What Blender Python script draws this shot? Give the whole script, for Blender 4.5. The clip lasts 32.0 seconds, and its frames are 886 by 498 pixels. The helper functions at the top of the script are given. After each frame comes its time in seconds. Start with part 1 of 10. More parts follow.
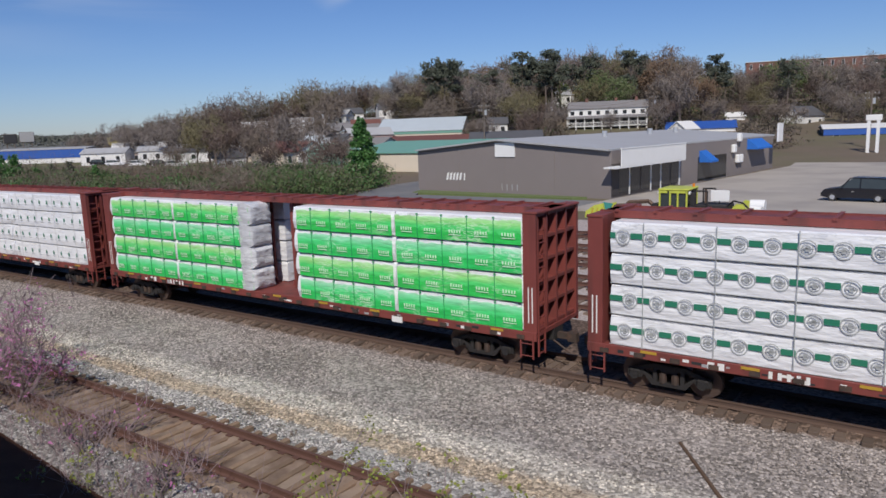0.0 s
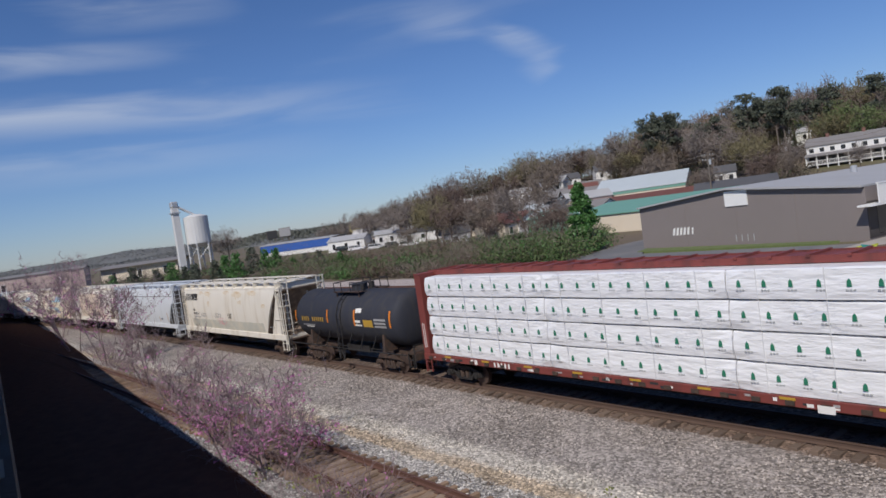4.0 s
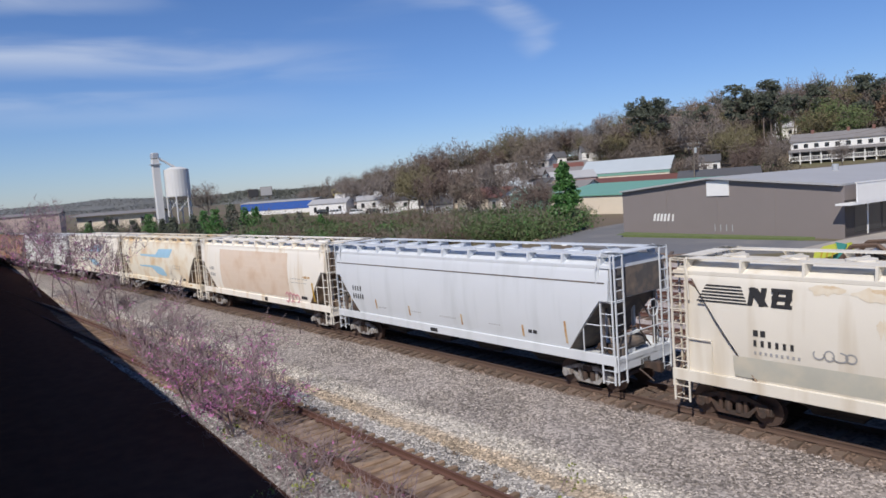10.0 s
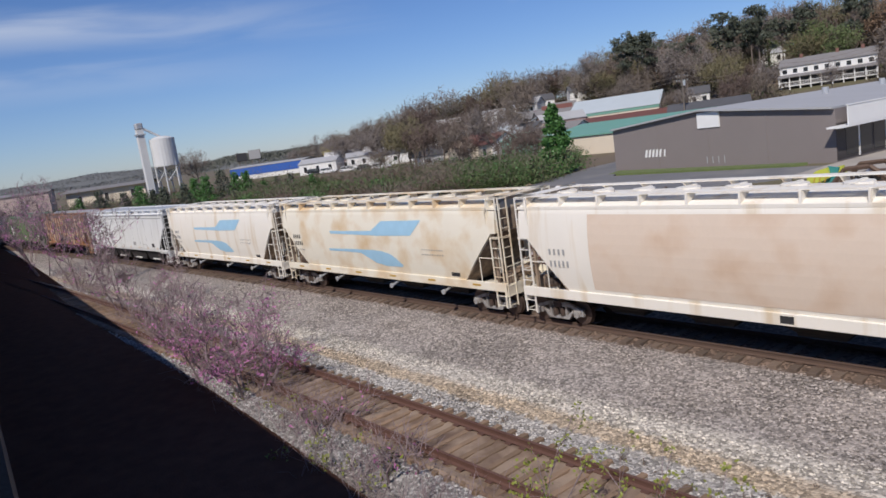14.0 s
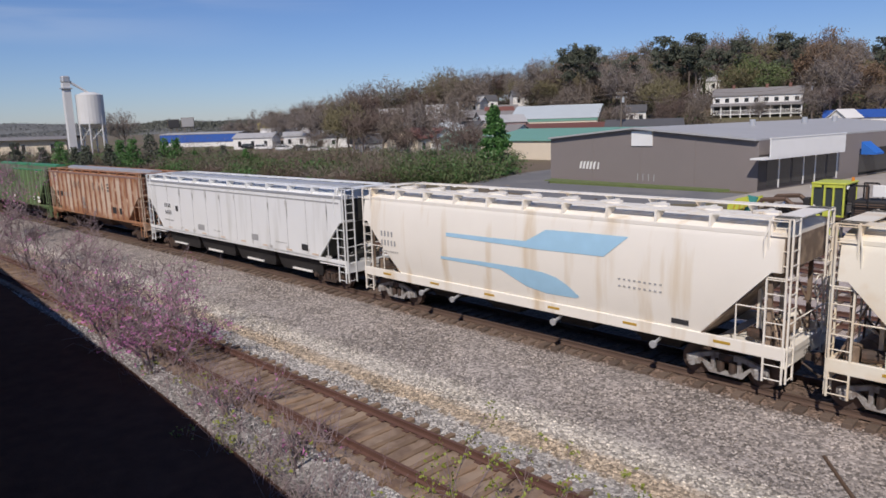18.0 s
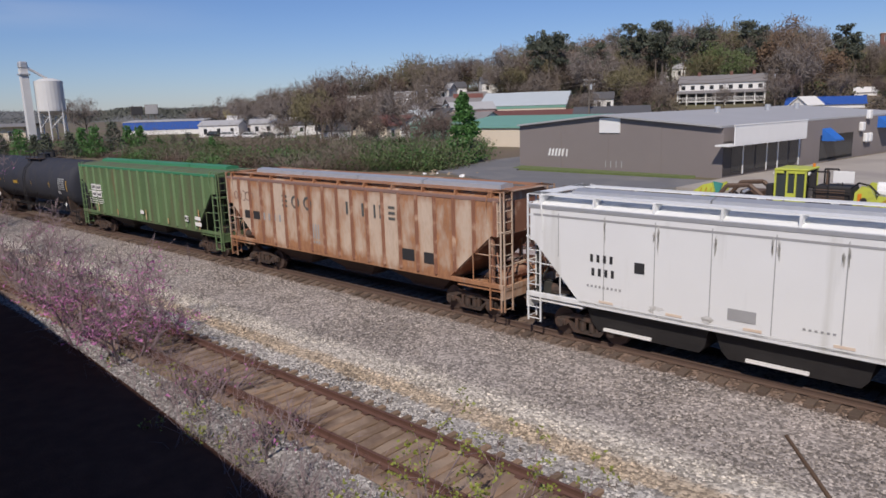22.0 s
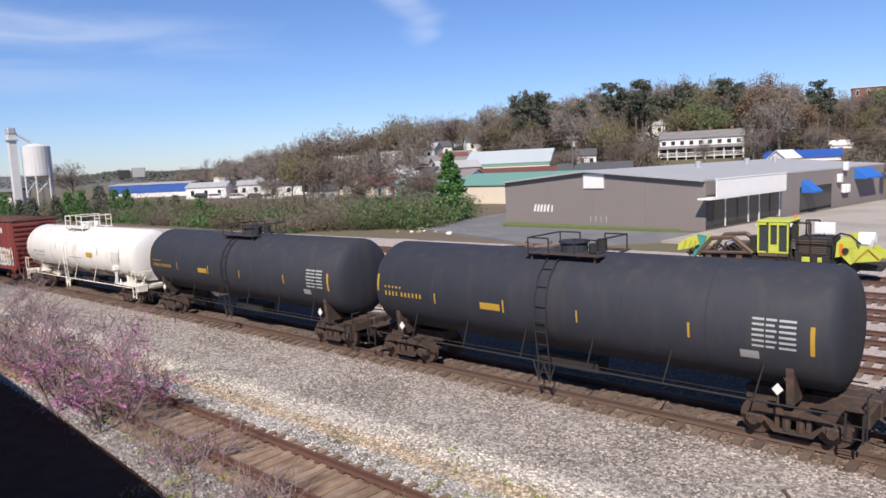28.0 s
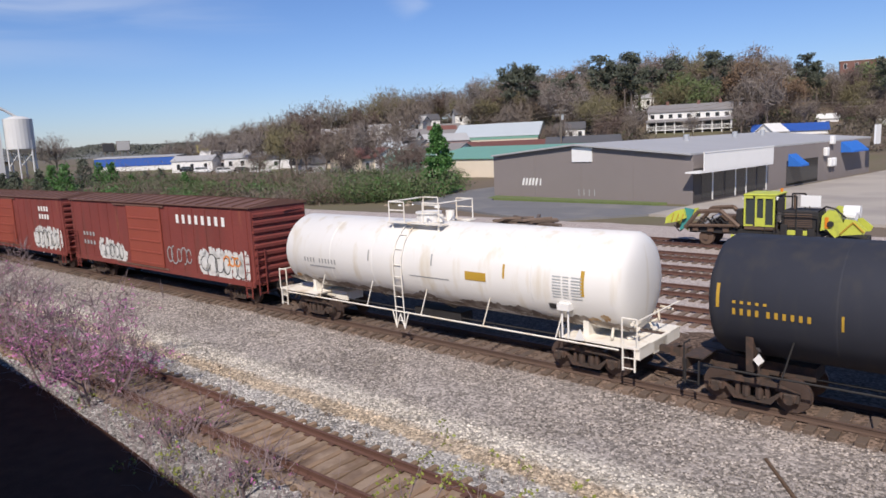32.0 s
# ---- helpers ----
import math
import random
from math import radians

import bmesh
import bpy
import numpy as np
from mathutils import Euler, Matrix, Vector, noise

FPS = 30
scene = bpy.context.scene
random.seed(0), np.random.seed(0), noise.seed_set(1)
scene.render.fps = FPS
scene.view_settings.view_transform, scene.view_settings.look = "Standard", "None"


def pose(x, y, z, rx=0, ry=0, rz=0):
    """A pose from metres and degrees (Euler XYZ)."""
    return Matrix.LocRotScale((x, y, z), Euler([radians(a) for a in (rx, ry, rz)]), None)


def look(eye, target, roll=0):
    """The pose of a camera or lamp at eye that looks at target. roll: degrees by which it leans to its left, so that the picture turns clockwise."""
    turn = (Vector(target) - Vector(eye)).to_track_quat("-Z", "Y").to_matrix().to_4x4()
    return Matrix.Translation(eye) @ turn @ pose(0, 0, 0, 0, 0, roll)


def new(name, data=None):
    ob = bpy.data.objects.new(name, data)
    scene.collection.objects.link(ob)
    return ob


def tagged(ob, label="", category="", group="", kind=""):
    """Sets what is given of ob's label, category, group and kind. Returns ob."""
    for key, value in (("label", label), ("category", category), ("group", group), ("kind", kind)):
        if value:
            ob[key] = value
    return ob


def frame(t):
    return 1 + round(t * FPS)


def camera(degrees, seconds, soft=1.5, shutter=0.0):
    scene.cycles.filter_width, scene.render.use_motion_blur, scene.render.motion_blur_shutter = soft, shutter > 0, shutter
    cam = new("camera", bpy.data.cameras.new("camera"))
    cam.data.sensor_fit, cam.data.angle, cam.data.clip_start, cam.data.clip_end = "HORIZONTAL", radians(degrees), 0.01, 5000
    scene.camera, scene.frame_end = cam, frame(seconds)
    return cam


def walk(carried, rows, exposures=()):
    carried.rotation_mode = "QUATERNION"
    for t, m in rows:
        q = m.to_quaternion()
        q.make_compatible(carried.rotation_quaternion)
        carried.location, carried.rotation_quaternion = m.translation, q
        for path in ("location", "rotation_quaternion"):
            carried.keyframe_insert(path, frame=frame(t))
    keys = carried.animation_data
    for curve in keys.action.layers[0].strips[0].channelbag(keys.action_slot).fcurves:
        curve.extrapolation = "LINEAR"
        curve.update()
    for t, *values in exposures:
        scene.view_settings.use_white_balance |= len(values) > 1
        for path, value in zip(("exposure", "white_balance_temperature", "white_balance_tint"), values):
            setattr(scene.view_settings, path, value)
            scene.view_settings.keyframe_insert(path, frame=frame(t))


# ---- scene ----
cam = camera(64.0, 32.0, soft=1.6)
EYE = (0.0, 0.0, 7.1)
# seconds, tilt, lean, turn of the hand-held camera, which stays over one spot of the parapet
VIEWS = [
    (0.0, 80.34, 1.96, 35.49),
    (0.5, 80.93, 2.16, 35.27),
    (1.0, 81.85, 3.74, 35.41),
    (1.5, 83.13, 2.70, 38.89),
    (2.0, 83.47, 3.19, 44.31),
    (2.5, 83.27, 4.42, 46.81),
    (3.0, 83.51, 4.28, 48.78),
    (3.5, 83.84, 7.71, 51.75),
    (4.0, 87.22, 8.06, 52.95),
    (4.5, 90.70, 5.92, 54.55),
    (6.5, 85.15, 2.99, 51.37),
    (7.0, 84.52, 3.12, 49.88),
    (7.5, 84.67, 3.63, 47.94),
    (8.0, 85.44, 6.13, 48.45),
    (8.5, 83.54, 9.02, 52.10),
    (9.0, 83.90, 10.81, 54.88),
    (9.5, 84.99, 7.93, 54.25),
    (10.0, 84.71, 4.13, 51.64),
    (10.5, 81.74, 3.75, 49.43),
    (11.0, 81.14, 5.23, 49.92),
    (11.5, 84.59, 5.20, 50.32),
    (12.0, 83.80, 5.60, 50.43),
    (12.5, 83.27, 5.69, 50.44),
    (13.0, 82.12, 6.47, 50.17),
    (13.5, 81.12, 7.22, 50.70),
    (14.0, 80.67, 8.05, 50.75),
    (14.5, 80.08, 8.10, 50.37),
    (16.5, 80.35, 3.50, 50.98),
    (17.0, 82.79, 1.35, 49.58),
    (17.5, 83.01, 1.14, 49.06),
    (18.0, 79.68, 1.68, 46.08),
    (18.5, 79.31, 1.42, 49.44),
    (19.0, 76.51, 1.28, 50.55),
    (19.5, 77.11, 1.89, 48.33),
    (20.0, 77.20, 1.56, 45.85),
    (20.5, 77.09, 1.46, 45.20),
    (21.0, 78.00, 2.06, 44.50),
    (21.5, 78.05, 2.60, 43.96),
    (22.0, 78.60, 1.67, 43.62),
    (22.5, 79.15, 1.53, 43.22),
    (23.0, 79.72, 2.02, 42.82),
    (23.5, 80.19, 2.94, 42.26),
    (24.0, 80.62, 2.82, 42.47),
    (24.5, 80.98, 3.20, 42.40),
    (25.0, 81.20, 2.85, 42.84),
    (25.5, 81.00, 1.77, 42.96),
    (27.5, 83.04, 1.64, 42.51),
    (28.0, 83.18, 2.56, 42.48),
    (28.5, 83.04, 2.56, 42.40),
    (29.0, 82.83, 2.46, 42.19),
    (29.5, 82.80, 2.27, 40.98),
    (30.0, 81.59, 2.52, 40.94),
    (30.5, 81.00, 2.52, 41.55),
    (31.0, 80.86, 1.98, 41.69),
    (31.5, 80.79, 1.98, 41.65),
    (32.0, 81.02, 2.52, 41.54),
]
# the clip's camera opens up and closes down by itself
STOPS = [(0.0, 0.0, 6450, 10), (2.0, 0.0, 6450, 10), (4.0, -0.05, 6450, 10), (7.0, 0.25, 6450, 10), (9.0, 0.17, 6450, 10), (11.0, 0.25, 6500, 10), (13.0, 0.0, 6500, 11), (14.0, 0.08, 6500, 11), (17.0, 0.07, 6600, 12), (19.0, 0.0, 6700, 13), (21.0, -0.05, 6700, 13),
         (22.0, 0.02, 6700, 13), (23.0, 0.27, 6700, 13), (24.0, 0.25, 6700, 13), (25.0, 0.54, 6750, 12), (28.0, 0.6, 6800, 12), (31.0, 0.58, 6750, 12), (32.0, 0.36, 6700, 12)]
walk(cam, [(t, pose(*EYE, tilt, lean, turn)) for t, tilt, lean, turn in VIEWS], STOPS)

# ---- sky, sun, exposure ----
SUN_TO = Vector((0.55, -1.0, 1.11)).normalized()
world = bpy.data.worlds.new("world")
scene.world = world
world.use_nodes = True


def build_sky():
    """A clear sky, deepened to the day's blue, with thin streaks of high cloud."""
    nt = world.node_tree
    nt.nodes.clear()
    N, L = nt.nodes.new, nt.links.new
    out = N("ShaderNodeOutputWorld")
    bg = N("ShaderNodeBackground")
    sky = N("ShaderNodeTexSky")
    sky.sky_type = "NISHITA"
    sky.sun_disc = False
    sky.sun_elevation = math.asin(SUN_TO.z)
    sky.sun_rotation = math.atan2(SUN_TO.x, SUN_TO.y)
    sky.air_density, sky.dust_density, sky.ozone_density = 1.0, 0.15, 4.0
    hs = N("ShaderNodeHueSaturation")
    hs.inputs["Saturation"].default_value = 1.06
    L(sky.outputs["Color"], hs.inputs["Color"])
    tint = N("ShaderNodeMix")
    tint.data_type, tint.blend_type = "RGBA", "MULTIPLY"
    tint.inputs[0].default_value = 1.0
    L(hs.outputs["Color"], tint.inputs[6])
    tc = N("ShaderNodeTexCoord")
    sep = N("ShaderNodeSeparateXYZ")
    L(tc.outputs["Generated"], sep.inputs["Vector"])
    ramp = N("ShaderNodeValToRGB")
    e = ramp.color_ramp.elements
    e[0].position, e[0].color = 0.0, (0.76, 0.87, 1.21, 1)
    e[1].position, e[1].color = 0.30, (0.75, 0.87, 1.155, 1)
    L(sep.outputs["Z"], ramp.inputs["Fac"])
    L(ramp.outputs["Color"], tint.inputs[7])

    def streaks(turn, stretch, scale, lo, hi, seed):
        mp = N("ShaderNodeMapping")
        mp.inputs["Rotation"].default_value = turn
        mp.inputs["Scale"].default_value = stretch
        mp.inputs["Location"].default_value = (seed, seed * 0.7, 0)
        L(tc.outputs["Generated"], mp.inputs["Vector"])
        n = N("ShaderNodeTexNoise")
        n.inputs["Scale"].default_value, n.inputs["Detail"].default_value, n.inputs["Distortion"].default_value = scale, 7, 0.5
        L(mp.outputs["Vector"], n.inputs["Vector"])
        r = N("ShaderNodeMapRange")
        r.inputs["From Min"].default_value, r.inputs["From Max"].default_value = lo, hi
        L(n.outputs["Fac"], r.inputs["Value"])
        return r.outputs["Result"]

    def near(direction, width):
        """1 towards a direction of the sky, fading to 0 within the width (a dot product's span)."""
        d = N("ShaderNodeVectorMath")
        d.operation = "DOT_PRODUCT"
        d.inputs[1].default_value = direction
        nrm = N("ShaderNodeVectorMath")
        nrm.operation = "NORMALIZE"
        L(tc.outputs["Generated"], nrm.inputs[0])
        L(nrm.outputs["Vector"], d.inputs[0])
        r = N("ShaderNodeMapRange")
        r.interpolation_type = "SMOOTHSTEP"
        r.inputs["From Min"].default_value, r.inputs["From Max"].default_value = 1 - width, 1.0
        L(d.outputs["Value"], r.inputs["Value"])
        return r.outputs["Result"]

    def mul(a, b):
        m = N("ShaderNodeMath")
        m.operation = "MULTIPLY"
        for i, v in enumerate((a, b)):
            if isinstance(v, float):
                m.inputs[i].default_value = v
            else:
                L(v, m.inputs[i])
        return m.outputs[0]

    def at(az, el):
        a, e = radians(az), radians(el)
        return (-math.sin(a) * math.cos(e), math.cos(a) * math.cos(e), math.sin(e))

    def wisp(p, q, width, seed, ragged=0.6, stretch=(2.0, 2.0, 14.0)):
        """A soft streak of cloud between two bearings of the sky."""
        P, Q = Vector(at(*p)), Vector(at(*q))
        mid = ((P + Q) / 2).normalized()
        along_ = (Q - P).normalized()
        across_ = mid.cross(along_).normalized()
        half = (Q - P).length / 2
        nrm = N("ShaderNodeVectorMath")
        nrm.operation = "NORMALIZE"
        L(tc.outputs["Generated"], nrm.inputs[0])
        res = []
        nz = streaks((radians(15), radians(seed * 3), radians(20)), stretch, 2.2, 0.2, 0.8, seed)
        for axis, size in ((along_, half * 1.15), (across_, width)):
            d = N("ShaderNodeVectorMath")
            d.operation = "DOT_PRODUCT"
            d.inputs[1].default_value = axis
            L(nrm.outputs["Vector"], d.inputs[0])
            o = N("ShaderNodeMath")
            o.operation = "SUBTRACT"
            L(d.outputs["Value"], o.inputs[0])
            o.inputs[1].default_value = mid.dot(axis)
            m1 = N("ShaderNodeMath")
            m1.operation = "MULTIPLY_ADD"
            L(nz, m1.inputs[0])
            m1.inputs[1].default_value = size * ragged
            L(o.outputs[0], m1.inputs[2])
            s1 = N("ShaderNodeMath")
            s1.operation = "SUBTRACT"
            L(m1.outputs[0], s1.inputs[0])
            s1.inputs[1].default_value = size * ragged * 0.5
            ab = N("ShaderNodeMath")
            ab.operation = "ABSOLUTE"
            L(s1.outputs[0], ab.inputs[0])
            r = N("ShaderNodeMapRange")
            r.interpolation_type = "SMOOTHSTEP"
            r.inputs["From Min"].default_value, r.inputs["From Max"].default_value = size, size * 0.12
            L(ab.outputs[0], r.inputs["Value"])
            res.append(r.outputs["Result"])
        front = near(mid, 0.6)
        return mul(mul(mul(res[0], res[1]), front), nz)

    c = tint.outputs[2]
    layers = [(wisp((48.5, 14.4), (41.6, 10.4), 0.024, 3.0, 1.0), 0.55), (wisp((47.0, 14.6), (54.5, 15.0), 0.03, 5.0, 1.0), 0.4), (wisp((41.8, 11.2), (45.5, 9.6), 0.02, 6.0, 1.0), 0.35),
              (wisp((95, 10.0), (54, 9.8), 0.035, 8.0, 0.8), 0.75), (wisp((92, 13.3), (70, 14.8), 0.022, 2.0, 0.8), 0.7), (wisp((80, 17.0), (66, 18.0), 0.03, 11.0, 0.8), 0.45),
              (wisp((60, 14), (30, 19), 0.05, 13.0, 0.8), 0.25), (wisp((95, 6.5), (60, 7.0), 0.03, 15.0, 0.8), 0.35)]
    for f, amount in layers:
        m = N("ShaderNodeMix")
        m.data_type = "RGBA"
        L(mul(f, amount * 0.8), m.inputs[0])
        L(c, m.inputs[6])
        m.inputs[7].default_value = (8.6, 9.2, 10.2, 1)
        c = m.outputs[2]
    L(c, bg.inputs["Color"])
    bg.inputs["Strength"].default_value = 0.073
    L(bg.outputs["Background"], out.inputs["Surface"])


build_sky()
sun = new("sun", bpy.data.lights.new("sun", "SUN"))
sun.data.energy, sun.data.angle, sun.data.color = 3.75, radians(0.53), (1.0, 0.93, 0.85)
sun.matrix_world = look(SUN_TO * 100, (0, 0, 0))
scene.view_settings.exposure = 0.0

# ---- materials ----
def mat(name, col, rough=0.6, metal=0.0, vary=0.18, scale=1.5, fine=25.0, bump=0.1, col2=None, amt2=0.5, scale2=0.7,
        streak=False, each=0.0, spec=0.5, sharp=0.12):
    """A procedural surface: two scales of variation, an optional second colour in stains or streaks, fine relief."""
    m = bpy.data.materials.new(name)
    m.use_nodes = True
    nt = m.node_tree
    N, L = nt.nodes.new, nt.links.new
    b = nt.nodes["Principled BSDF"]
    b.inputs["Roughness"].default_value = rough
    b.inputs["Metallic"].default_value = metal
    b.inputs["Specular IOR Level"].default_value = spec
    tc = N("ShaderNodeTexCoord")

    def tex(sc, stretch=(1, 1, 1), detail=4.0):
        mp = N("ShaderNodeMapping")
        mp.inputs["Scale"].default_value = stretch
        L(tc.outputs["Object"], mp.inputs["Vector"])
        n = N("ShaderNodeTexNoise")
        n.inputs["Scale"].default_value, n.inputs["Detail"].default_value = sc, detail
        L(mp.outputs["Vector"], n.inputs["Vector"])
        return n.outputs["Fac"]

    def mixc(fac, a, c, blend="MIX"):
        mx = N("ShaderNodeMix")
        mx.data_type, mx.blend_type = "RGBA", blend
        for sock, val in ((0, fac), (6, a), (7, c)):
            if isinstance(val, (tuple, list)):
                mx.inputs[sock].default_value = (*val[:3], 1)
            elif isinstance(val, (int, float)):
                mx.inputs[sock].default_value = val
            else:
                L(val, mx.inputs[sock])
        return mx.outputs[2]

    lo = tuple(max(0, c * (1 - vary)) for c in col)
    hi = tuple(min(0.95, c * (1 + vary)) for c in col)
    c = mixc(tex(scale), lo, hi)
    f = tex(fine)
    c = mixc(0.25, c, mixc(f, lo, hi))
    if col2:
        r = N("ShaderNodeValToRGB")
        r.color_ramp.elements[0].position = max(0.0, 1 - amt2 - sharp)
        r.color_ramp.elements[1].position = min(1.0, 1 - amt2 + sharp)
        L(tex(scale2, (1.6, 1.6, 0.16) if streak else (1, 1, 1), 6.0), r.inputs["Fac"])
        c = mixc(r.outputs["Color"], c, col2)
    if each:
        oi = N("ShaderNodeObjectInfo")
        hs = N("ShaderNodeHueSaturation")
        mr = N("ShaderNodeMapRange")
        mr.inputs["To Min"].default_value, mr.inputs["To Max"].default_value = 1 - each, 1 + each
        L(oi.outputs["Random"], mr.inputs["Value"])
        L(mr.outputs["Result"], hs.inputs["Value"])
        L(c, hs.inputs["Color"])
        c = hs.outputs["Color"]
    L(c, b.inputs["Base Color"])
    if bump:
        bp = N("ShaderNodeBump")
        bp.inputs["Strength"].default_value = bump
        bp.inputs["Distance"].default_value = 0.02
        L(f, bp.inputs["Height"])
        L(bp.outputs["Normal"], b.inputs["Normal"])
    return m


def gravel_mat(name, lo, hi, tint, size=0.055, dirt=0.35):
    """Loose crushed stone: cells of varied grey with relief, and patches of dust."""
    m = bpy.data.materials.new(name)
    m.use_nodes = True
    nt = m.node_tree
    N, L = nt.nodes.new, nt.links.new
    b = nt.nodes["Principled BSDF"]
    b.inputs["Roughness"].default_value = 0.95
    b.inputs["Specular IOR Level"].default_value = 0.2
    tc = N("ShaderNodeTexCoord")
    v = N("ShaderNodeTexVoronoi")
    v.inputs["Scale"].default_value = 1 / size
    L(tc.outputs["Object"], v.inputs["Vector"])
    sep = N("ShaderNodeSeparateColor")
    L(v.outputs["Color"], sep.inputs["Color"])
    mx = N("ShaderNodeMix")
    mx.data_type = "RGBA"
    mx.inputs[6].default_value, mx.inputs[7].default_value = (*lo, 1), (*hi, 1)
    L(sep.outputs["Red"], mx.inputs[0])
    big = N("ShaderNodeTexNoise")
    big.inputs["Scale"].default_value, big.inputs["Detail"].default_value = 0.55, 6
    L(tc.outputs["Object"], big.inputs["Vector"])
    r = N("ShaderNodeMapRange")
    r.inputs["From Min"].default_value, r.inputs["From Max"].default_value = 0.42, 0.72
    r.inputs["To Max"].default_value = dirt
    L(big.outputs["Fac"], r.inputs["Value"])
    m2 = N("ShaderNodeMix")
    m2.data_type = "RGBA"
    m2.inputs[7].default_value = (*tint, 1)
    L(r.outputs["Result"], m2.inputs[0])
    L(mx.outputs[2], m2.inputs[6])
    L(m2.outputs[2], b.inputs["Base Color"])
    bp = N("ShaderNodeBump")
    bp.inputs["Strength"].default_value, bp.inputs["Distance"].default_value = 0.9, 0.03
    bp.invert = True
    L(v.outputs["Distance"], bp.inputs["Height"])
    L(bp.outputs["Normal"], b.inputs["Normal"])
    return m


def bed_mat(loose=False):
    """The stone of the track bed: zones across the tracks with ragged edges, single stones of mixed tone."""
    m = bpy.data.materials.new("loose bed stone" if loose else "track bed stone")
    m.use_nodes = True
    nt = m.node_tree
    N, L = nt.nodes.new, nt.links.new
    b = nt.nodes["Principled BSDF"]
    b.inputs["Roughness"].default_value = 0.95
    b.inputs["Specular IOR Level"].default_value = 0.15
    tc = N("ShaderNodeTexCoord")
    at = N("ShaderNodeAttribute")
    at.attribute_name = "across"

    def nz(scale, detail=4.0):
        n = N("ShaderNodeTexNoise")
        n.inputs["Scale"].default_value, n.inputs["Detail"].default_value = scale, detail
        L(tc.outputs["Object"], n.inputs["Vector"])
        return n.outputs["Fac"]

    def math_(op, a, c):
        n = N("ShaderNodeMath")
        n.operation = op
        for i, v in enumerate((a, c)):
            if isinstance(v, (int, float)):
                n.inputs[i].default_value = v
            else:
                L(v, n.inputs[i])
        return n.outputs[0]

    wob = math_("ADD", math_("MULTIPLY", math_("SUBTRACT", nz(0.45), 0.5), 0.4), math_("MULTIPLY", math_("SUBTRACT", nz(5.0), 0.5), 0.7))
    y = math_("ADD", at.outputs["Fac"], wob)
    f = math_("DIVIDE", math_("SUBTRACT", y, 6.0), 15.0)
    # darkest at the wall's foot and past the rails, to deepen shade there
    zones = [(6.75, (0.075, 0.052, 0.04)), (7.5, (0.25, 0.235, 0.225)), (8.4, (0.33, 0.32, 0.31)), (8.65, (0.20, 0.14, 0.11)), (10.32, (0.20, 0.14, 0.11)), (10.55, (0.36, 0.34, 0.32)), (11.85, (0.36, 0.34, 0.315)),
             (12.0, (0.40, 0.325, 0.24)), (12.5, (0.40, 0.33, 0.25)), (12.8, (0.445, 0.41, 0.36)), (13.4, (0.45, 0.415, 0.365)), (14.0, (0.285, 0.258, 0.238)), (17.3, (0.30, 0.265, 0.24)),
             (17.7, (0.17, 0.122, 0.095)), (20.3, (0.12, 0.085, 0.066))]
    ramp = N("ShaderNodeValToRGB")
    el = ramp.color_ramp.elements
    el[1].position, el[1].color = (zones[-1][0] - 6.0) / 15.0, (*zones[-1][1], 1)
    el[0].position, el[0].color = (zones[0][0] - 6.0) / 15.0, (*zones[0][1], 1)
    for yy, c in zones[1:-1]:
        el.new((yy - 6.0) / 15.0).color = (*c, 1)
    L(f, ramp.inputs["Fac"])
    v = N("ShaderNodeTexVoronoi")
    v.inputs["Scale"].default_value = 13.0
    L(tc.outputs["Object"], v.inputs["Vector"])
    sep = N("ShaderNodeSeparateColor")
    L(v.outputs["Color"], sep.inputs["Color"])
    tone = N("ShaderNodeMapRange")
    tone.inputs["To Min"].default_value, tone.inputs["To Max"].default_value = 0.52, 1.6
    if loose:
        geo = N("ShaderNodeNewGeometry")
        tone.inputs["To Min"].default_value, tone.inputs["To Max"].default_value = 0.45, 1.9
        L(math_("POWER", geo.outputs["Random Per Island"], 1.4), tone.inputs["Value"])
    else:
        L(math_("POWER", sep.outputs["Red"], 1.25), tone.inputs["Value"])
    patch = N("ShaderNodeMapRange")
    patch.inputs["From Min"].default_value, patch.inputs["From Max"].default_value = 0.3, 0.7
    patch.inputs["To Min"].default_value, patch.inputs["To Max"].default_value = 0.9, 1.09
    L(nz(0.8, 5), patch.inputs["Value"])
    mul = N("ShaderNodeVectorMath")
    mul.operation = "SCALE"
    L(ramp.outputs["Color"], mul.inputs[0])
    L(math_("MULTIPLY", tone.outputs["Result"], patch.outputs["Result"]), mul.inputs["Scale"])
    L(mul.outputs["Vector"], b.inputs["Base Color"])
    bp = N("ShaderNodeBump")
    bp.inputs["Strength"].default_value, bp.inputs["Distance"].default_value = 0.8, 0.03
    bp.invert = True
    L(v.outputs["Distance"], bp.inputs["Height"])
    L(bp.outputs["Normal"], b.inputs["Normal"])
    return m


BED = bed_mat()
LOOSE_STONE = bed_mat(True)
GROUND = mat("rough ground", (0.15, 0.115, 0.08), 0.95, vary=0.3, scale=0.15, fine=3, bump=0.3, col2=(0.12, 0.12, 0.05), amt2=0.42, scale2=0.04)
YARD = gravel_mat("yard gravel", (0.30, 0.25, 0.23), (0.56, 0.50, 0.46), (0.34, 0.27, 0.24), 0.06)
SHADE_SOIL = mat("soil darkened for shade", (0.105, 0.056, 0.04), 0.95, vary=0.4, scale=2, fine=22, bump=0.5, spec=0.0)
TIE = mat("weathered tie", (0.145, 0.105, 0.08), 0.9, vary=0.3, scale=3, fine=30, bump=0.4, each=0.35)
OLD_TIE = mat("old brown tie", (0.215, 0.145, 0.095), 0.95, vary=0.5, scale=2, fine=24, bump=0.5, each=0.3)
